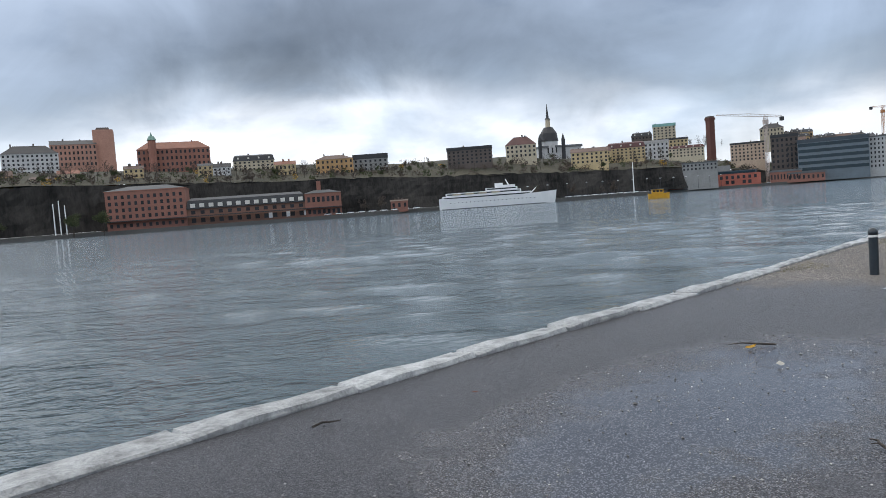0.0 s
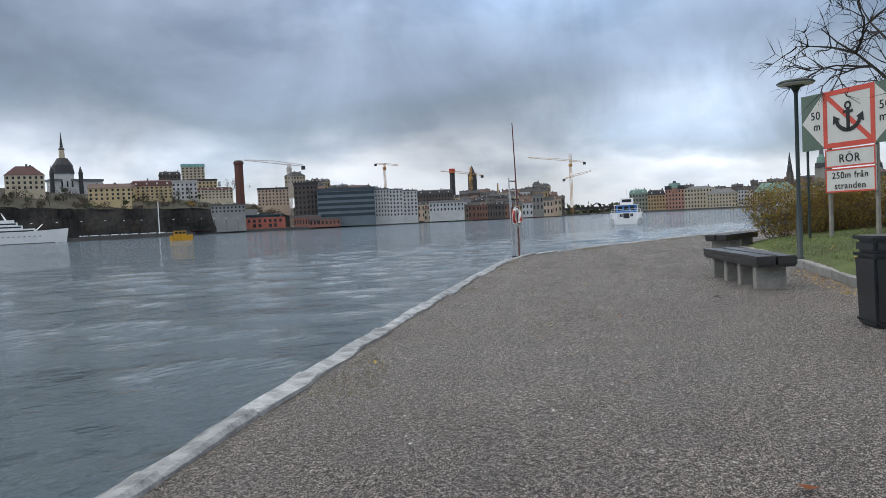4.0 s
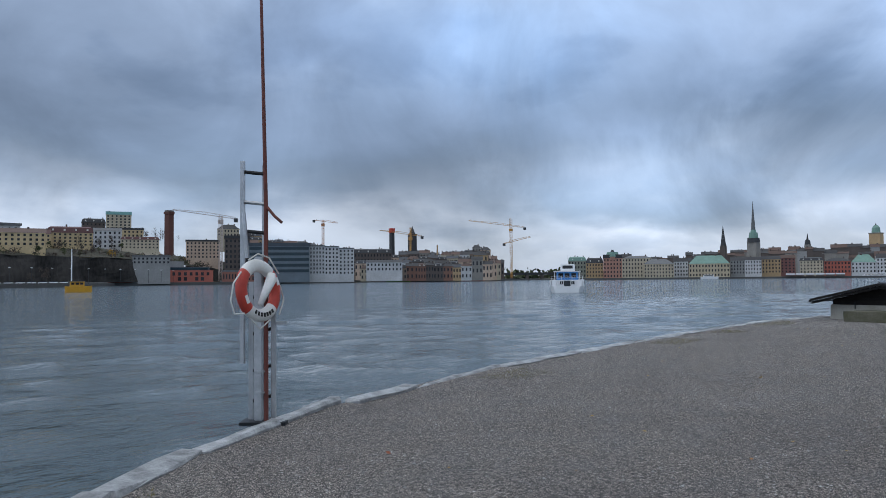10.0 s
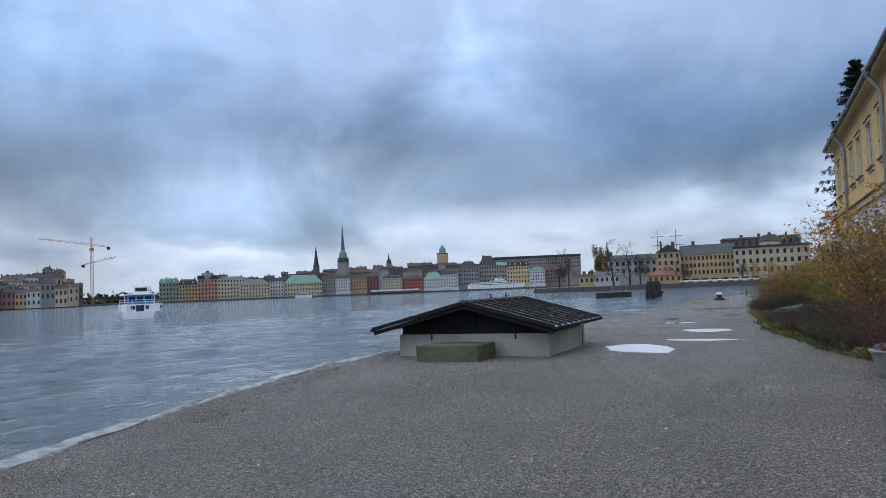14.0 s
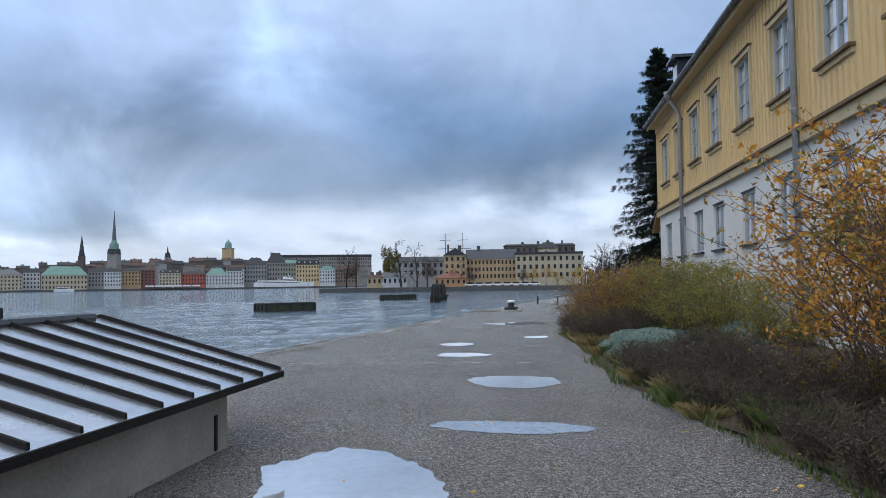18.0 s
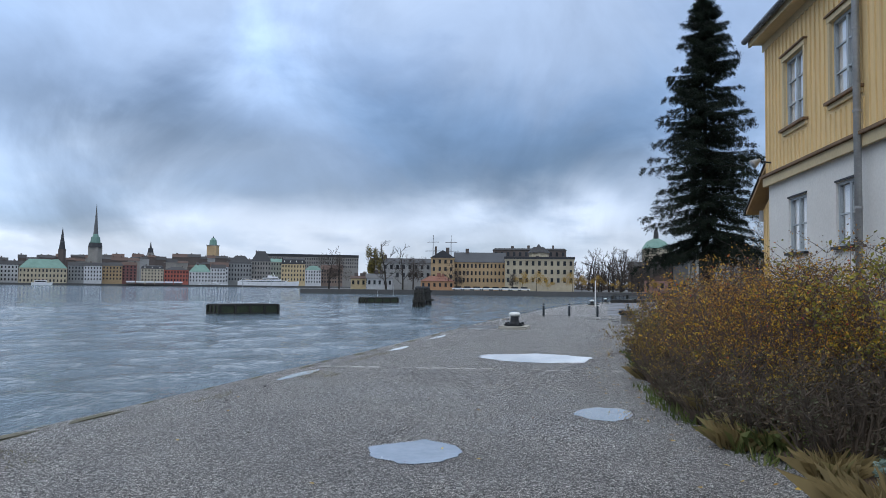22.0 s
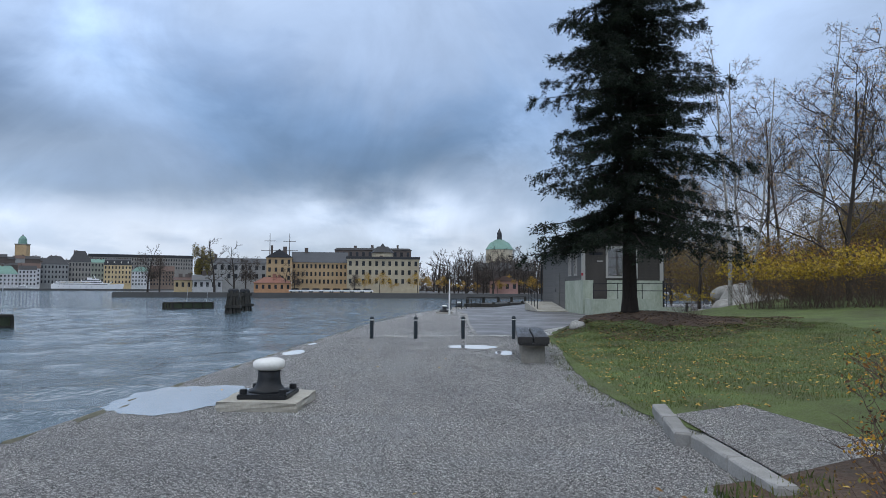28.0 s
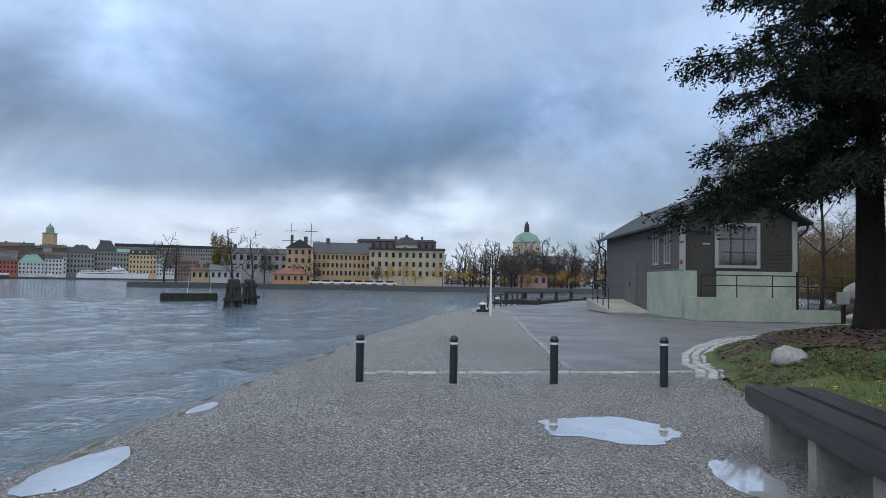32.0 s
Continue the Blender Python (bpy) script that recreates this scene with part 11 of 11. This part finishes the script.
    part("tall_cornice", boxed(-0.3, 42.3, -0.3, 22.3, 21.8, 22.3), WALLS["brick"], w)
    part("tall_roof", roof_bmesh("hip", 42, 22, 22.3, 25.0), DK, w, at=pose(21, 0, 0))
    part("long_wing", boxed(42.01, 108, 1.5, 20, 0.4, 9.6), WALLS["rust"], w)
    part("long_roof", roof_bmesh("mansard", 66, 20, 9.6, 16.0), DK, w, at=pose(75, 1.0, 0))
    part("end_block", boxed(108, 129, 0, 20, 0.4, 14.0), WALLS["brick"], w)
    part("end_roof", roof_bmesh("hip", 21, 20, 14.0, 16.0), DK, w, at=pose(118.5, 0, 0))
    part("canopy", boxed(0, 129, -3, -0.01, 5.2, 5.7), DK, w)
    for r, z in enumerate((2.0, 7.0, 10.6, 14.2, 17.8)):
        for k in range(12):
            part("window", pane_mesh(1.5, 2.0), None, w, at=pose(2.2 + 3.4 * k, 0, z))
    for k in range(13):
        gate = part("dormer", boxed(44.2 + 5.0 * k, 46.8 + 5.0 * k, 0.4, 4, 10.4, 12.6), M_LIT_FRAME, w)
        part("dormer_window", boxed(44.6 + 5.0 * k, 46.4 + 5.0 * k, 1.08, 1.19, 10.8, 12.2), M_FAR_PANE, gate)
        part("window", pane_mesh(2.2, 2.0), None, w, at=pose(45.5 + 5.0 * k, 1.5, 6.6))
        part("window", pane_mesh(2.4, 2.6), None, w, at=pose(45.5 + 5.0 * k, 1.5, 1.8))
    for k in (8, 10, 12):
        part("white_gate", boxed(46.9 + 5.0 * k, 49.0 + 5.0 * k, 1.3, 1.49, 1.6, 4.6), M_SHIP, w, "white sliding gate")
    for k in range(7):
        part("window", pane_mesh(1.6, 3.0), None, w, at=pose(110.2 + 2.8 * k, 0, 8.8))
        part("window", pane_mesh(1.6, 2.4), None, w, at=pose(110.2 + 2.8 * k, 0, 1.9))
    part("chimney", boxed(116, 118.4, 12, 14.4, 15.0, 21.5), WALLS["brick"], w)
    # red brick terminal west of the cliff
    r = thing("brick_terminal", pose(179, 553, 0, 0, 0, -3.0), "red brick quay terminal with a glazed roof strip", "building")
    part("wall", boxed(0, 70, 0, 18, 0.4, 9.2), WALLS["red"], r)
    part("glass_roof", boxed(2, 68, 2, 16, 9.2, 11.6), ROOFS["glass"], r)
    part("skylight_strip", boxed(6, 66, 0.4, 1.99, 9.6, 11.0), M_BAND, r)
    for k in range(16):
        part("window", pane_mesh(2.0, 2.4), None, r, at=pose(3 + 4.2 * k, 0, 5.4))
        if k % 3:
            part("window", pane_mesh(2.4, 2.6), None, r, at=pose(3 + 4.2 * k, 0, 1.6))
    part("stair_frame", boxed(26, 50, 6, 10, 11.6, 16.0), WALLS["grey"], r)
    # far bridge and hills that close the gap between the lock and the old town
    br = thing("rail_bridge", pose(690, 650, 0, 0, 0, -38), "low dark bridge at the head of the bay", "bridge")
    part("deck", boxed(-110, 60, 0, 12, 5, 8), DK, br)
    for k in range(9):
        part("pier", boxed(-105 + 19 * k, -102 + 19 * k, 1, 11, -2, 5), WALLS["umber"], br)


build_small_craft()


def far_tree_mesh(seed, h, wide, n, mat, size, low=0.3):
    rng = np.random.RandomState(seed)
    d = rng.normal(size=(n, 3))
    d /= np.linalg.norm(d, axis=1)[:, None]
    c = rng.normal(size=(9, 3)) * np.array([wide * 0.28, wide * 0.28, h * 0.16]) + np.array([0, 0, h * (low + 1) / 2])
    p = c[rng.randint(0, 9, n)] + d * (np.array([wide * 0.26, wide * 0.26, h * 0.18])) * rng.uniform(0.3, 1, n)[:, None]
    return leaf_mesh("crown", p, size, mat, rng, 0, 0.5)


def far_trunk(h, r):
    bm = bmesh.new()
    add_tube(bm, [(0, 0, -4), (0, 0, h * 0.5), (0.2, 0.1, h * 0.8)], [r, r * 0.7, r * 0.3], 6)
    return bm


L_FARBROWN = foliage("far_brown_twigs", [(0.0, (0.040, 0.032, 0.028)), (0.6, (0.075, 0.058, 0.048)), (1.0, (0.11, 0.082, 0.06))], soft=0.0)
L_FARGREEN = foliage("far_green", [(0.0, (0.022, 0.032, 0.014)), (0.6, (0.045, 0.058, 0.022)), (1.0, (0.075, 0.082, 0.03))], soft=0.0)
L_FARGOLD = foliage("far_gold", [(0.0, (0.20, 0.11, 0.02)), (0.6, (0.40, 0.24, 0.03)), (1.0, (0.30, 0.22, 0.04))], soft=0.0)


def far_kind(name, seed, h, wide, n, mat, size, label, group, low=0.3):
    t = thing(name, pose(0, 0, 0), label, "tree", group)
    part("trunk", far_trunk(h, h * 0.022), M_BARK, t)
    part("crown", far_tree_mesh(seed, h, wide, n, mat, size, low), None, t)
    return t


def make_far_bare(name, seed, label, group):
    return make_tree(name, seed, 13.0, 5.2, 3, label, trunk_r=0.30, fan=5, first=0.2, upright=0.7, group=group)


GRP = "trees on the far shores"
bare_far = [make_far_bare("far_bare_tree", 91, "bare brown tree on the far shore", GRP), make_far_bare("far_bare_tree", 92, "bare brown tree on the far shore", GRP)]
brown_far = far_kind("far_brown_tree", 93, 12.5, 7.5, 3600, L_FARBROWN, 0.27, "brown leafless tree with a dense crown of twigs", GRP, 0.2)
green_far = far_kind("far_green_tree", 94, 8, 8, 1300, L_FARGREEN, 0.6, "dark green tree on the far slope", GRP, 0.1)
gold_far = far_kind("far_golden_tree", 95, 7, 6, 1500, L_FARGOLD, 0.28, "golden autumn tree on the far shore", GRP, 0.25)
poplar = far_kind("far_poplar", 96, 19, 6, 5200, foliage("poplar_leaves", [(0.0, (0.06, 0.055, 0.02)), (0.6, (0.16, 0.13, 0.03)), (1.0, (0.24, 0.18, 0.04))], soft=0.0), 0.5, "tall narrow poplar turning yellow", GRP, 0.05)
poplar.matrix_basis = pose(332.2, 56.3, 0.05)
rt = random.Random(50)
rows = {"bare": [], "brown": [], "green": [], "gold": []}
for k in range(30):      # bare wood on the west islet
    rows["bare" if k % 3 else "brown"].append((rt.uniform(335, 460), rt.uniform(-150, -30), 0.05, rt.uniform(1.2, 1.8)))
for k in range(44):
    rows["bare" if k % 3 else "brown"].append((rt.uniform(312, 332), -112 + 2.0 * k + rt.uniform(-1, 1), 0.05, rt.uniform(0.85, 1.3)))
for k in range(15):
    rows["gold"].append((rt.uniform(306, 318), -78 + 5.6 * k + rt.uniform(-2, 2), 0.05, rt.uniform(0.55, 0.95)))
for x, y, s in ((309, 66, 1.15), (311, 70, 1.1), (316, 50, 1.35), (318, 44, 1.2), (316, 40, 1.1), (312, 24, 0.7), (312, 27, 0.75), (311, 4, 0.6), (380, 20, 1.1), (390, -12, 1.2), (400, 40, 1.0)):
    rows["bare" if rt.random() < 0.6 else "brown"].append((x, y, 0.05, s))
for az, d0, d1, z0 in ((28, 425, 520, 27), (24, 430, 520, 27), (19, 440, 520, 27), (15, 455, 540, 25), (11, 460, 560, 24), (7, 470, 560, 24), (3, 475, 560, 22), (-1, 485, 580, 22), (-5, 490, 590, 21), (-9, 505, 600, 21), (-13, 545, 640, 20), (-17, 565, 690, 20), (-20, 650, 780, 30)):
    for k in range(13):
        d, a = rt.uniform(d0, d1), radians(az + rt.uniform(-2, 2))
        f = (1 - math.exp(-(d - d0) / 190)) * 30
        kind = rt.choice(("green", "brown", "bare", "bare", "bare", "bare"))
        rows[kind].append((d * math.sin(-a), d * math.cos(a), z0 + f - 1.0, rt.uniform(0.40, 0.75)))
for k in range(10):
    rows["green"].append((rt.uniform(-330, -170), rt.uniform(372, 392), 2, rt.uniform(0.9, 1.3)))
for k in range(12):
    rows["brown"].append((rt.uniform(-120, 130), 0, 1.2, rt.uniform(0.5, 0.9)))
rows["brown"] = [(x, y or 436 + (x + 120) * 0.12, z, s) for x, y, z, s in rows["brown"]]
for k, (x, y, z, s) in enumerate(rows["bare"]):
    put(bare_far[k % 2], k < 2, x, y, z, rt.uniform(0, 360), s)
for name, src in (("brown", brown_far), ("green", green_far), ("gold", gold_far)):
    for k, (x, y, z, s) in enumerate(rows[name]):
        put(src, k == 0, x, y, z, rt.uniform(0, 360), s)


def small_far():
    rnd = random.Random(70)
    car = thing("parked_car", pose(0, 0, 0), "small parked car on the far shore", "car", "parked cars")
    bm = boxed(-2.1, 2.1, -0.85, 0.85, 0.35, 0.95)
    part("body", bm, M_SHIP, car, bevel=0.15)
    part("cabin", boxed(-1.2, 1.3, -0.75, 0.75, 0.93, 1.5), M_FAR_PANE, car, bevel=0.15)
    wheel = bmesh.new()
    add_turned(wheel, [(0.32, -0.1), (0.32, 0.1)], 10, pose(0, 0, 0.32, 90, 0, 0))
    wheel = mesh_of("wheel", wheel, DK)
    for sx in (-1.35, 1.35):
        for sy in (-0.82, 0.82):
            part("wheel", wheel, None, car, at=pose(sx, sy, 0))
    spots = [(311.5, 10 + 3.4 * k, 0.1, 88) for k in range(-3, 5)] + [(-60 + 6.5 * k, 434 + 1.0 * k, 0.5, 10) for k in range(9)] + [(85 + 6 * k, 449 + 3 * k, 0.5, 20) for k in range(9)]
    for k, (x, y, z, a) in enumerate(spots):
        if k == 0:
            car.matrix_basis = pose(x, y, z, 0, 0, a)
        else:
            copy_thing(car, pose(x, y, z, 0, 0, a))
    for x, y, z0, z1 in ((-196, 388, 0.4, 17), (-193.5, 389, 0.4, 18.5), (-191, 390, 0.4, 16), (131, 470, 0.4, 20)):
        f = thing("flag_mast", pose(x, y, 0), "white flag mast on the far quay", "flag mast", "flag masts")
        bm = bmesh.new()
        add_tube(bm, [(0, 0, z0), (0, 0, z1)], [0.35, 0.25], 6)
        part("pole", bm, M_SHIP, f)
    for x, y in ((379.1, 35.4), (379.3, 27.3)):
        f = thing("ship_mast", pose(x, y, 0), "tall ship mast with yards behind the roofs", "mast", "ship masts")
        bm = bmesh.new()
        add_tube(bm, [(0, 0, -0.2), (0, 0, 24.8)], [0.3, 0.1], 6)
        part("pole", bm, WALLS["umber"], f)
        for z, w in ((21.5, 2.6), (17.5, 3.6)):
            bm = bmesh.new()
            add_tube(bm, [(-0.3 * w, -w, z), (0.3 * w, w, z)], 0.12, 5)
            part("yard", bm, WALLS["umber"], f)
    for k in range(14):
        x, y = 60 + 12 * k, 447 + (0 if k < 3 else (k - 3) * 9.5)
        f = thing("quay_lamp", pose(x, y, 0), "lit lamp mast on the far quay", "street lamp", "quay lamps")
        bm = bmesh.new()
        add_tube(bm, [(0, 0, 0.4), (0, 0, 9)], 0.12, 5)
        part("mast", bm, DK, f)
        part("head", boxed(-0.5, 0.5, -0.25, 0.25, 9, 9.3), M_SHIP, f)


small_far()


# ---------------------------------------------------------------- woods that clothe the far slopes
def slope_wood(name, crowns, seed, far, label, mats):
    rng = np.random.RandomState(seed)
    grid = HILL_ROWS[0]
    verts = []
    picks = []
    for k in range(crowns):
        i, f = rng.randint(0, len(grid) - 1), rng.beta(0.8, 2.2) * far
        j = f / 430 * 11
        j0 = int(j)
        p = grid[i, j0] * (1 - j + j0) + grid[i, min(j0 + 1, 11)] * (j - j0)
        h, w = rng.uniform(2.4, 5.0), rng.uniform(1.8, 3.6)
        d = rng.normal(size=(46, 3))
        d /= np.linalg.norm(d, axis=1)[:, None]
        picks.append(p + np.array([rng.uniform(-2, 2), rng.uniform(-2, 2), h * 0.55]) + d * np.array([w, w, h * 0.55]) * rng.uniform(0.35, 1.0, 46)[:, None])
    ob = new(name, leaf_mesh(name, np.concatenate(picks), 1.0, mats, rng, 0, 0.6))
    tagged(ob, label, "wood", "", "stuff")


slope_wood("hill_wood_brown", 430, 301, 150, "brown leafless wood on the far slope", L_FARBROWN)
slope_wood("hill_wood_green", 170, 302, 130, "dark green wood on the far slope", L_FARGREEN)
slope_wood("hill_wood_golden", 14, 303, 110, "golden autumn trees on the far slope", L_FARGOLD)


def far_ridge():
    """The low wooded ridge at the head of the bay."""
    rng = np.random.RandomState(12)
    pts = []
    for k in range(900):
        f = rng.uniform(0, 1)
        x, y = 760 + 190 * f + rng.normal() * 14, 1010 - 330 * f + rng.normal() * 14
        pts.append((x, y, rng.uniform(0, 1) ** 1.6 * (9 + 7 * math.sin(3.14 * f) + 3 * math.sin(17 * f))))
    ob = new("ridge_wood", leaf_mesh("ridge_wood", np.array(pts), 9.0, L_FARGREEN, rng, 0, 0.7))
    tagged(ob, "dark wooded ridge at the head of the bay", "wood", "", "stuff")
    land("ground_ridge", [(720, 1010), (760, 985), (960, 650), (1100, 720), (1000, 1100)], 4.0, M_SCRUB, "low wooded ridge at the head of the bay")


far_ridge()


def islet_thicket():
    """Undergrowth and crowns too far off to tell apart, behind the shore trees of the islet."""
    rng = np.random.RandomState(77)
    n = 16000
    y = rng.uniform(-150, -22, n)
    top = 6.5 + 2.6 * np.sin(y * 0.21) + 1.8 * np.sin(y * 0.53 + 1) + 1.2 * np.sin(y * 1.3)
    pts = np.stack([rng.uniform(338, 372, n), y, 0.9 + rng.uniform(0, 1, n) ** 1.3 * top], 1)
    ob = new("islet_thicket", leaf_mesh("islet_thicket", pts, 0.9, L_FARBROWN, rng, 0, 0.5))
    tagged(ob, "brown leafless thicket behind the shore trees", "wood", "", "stuff")


islet_thicket()
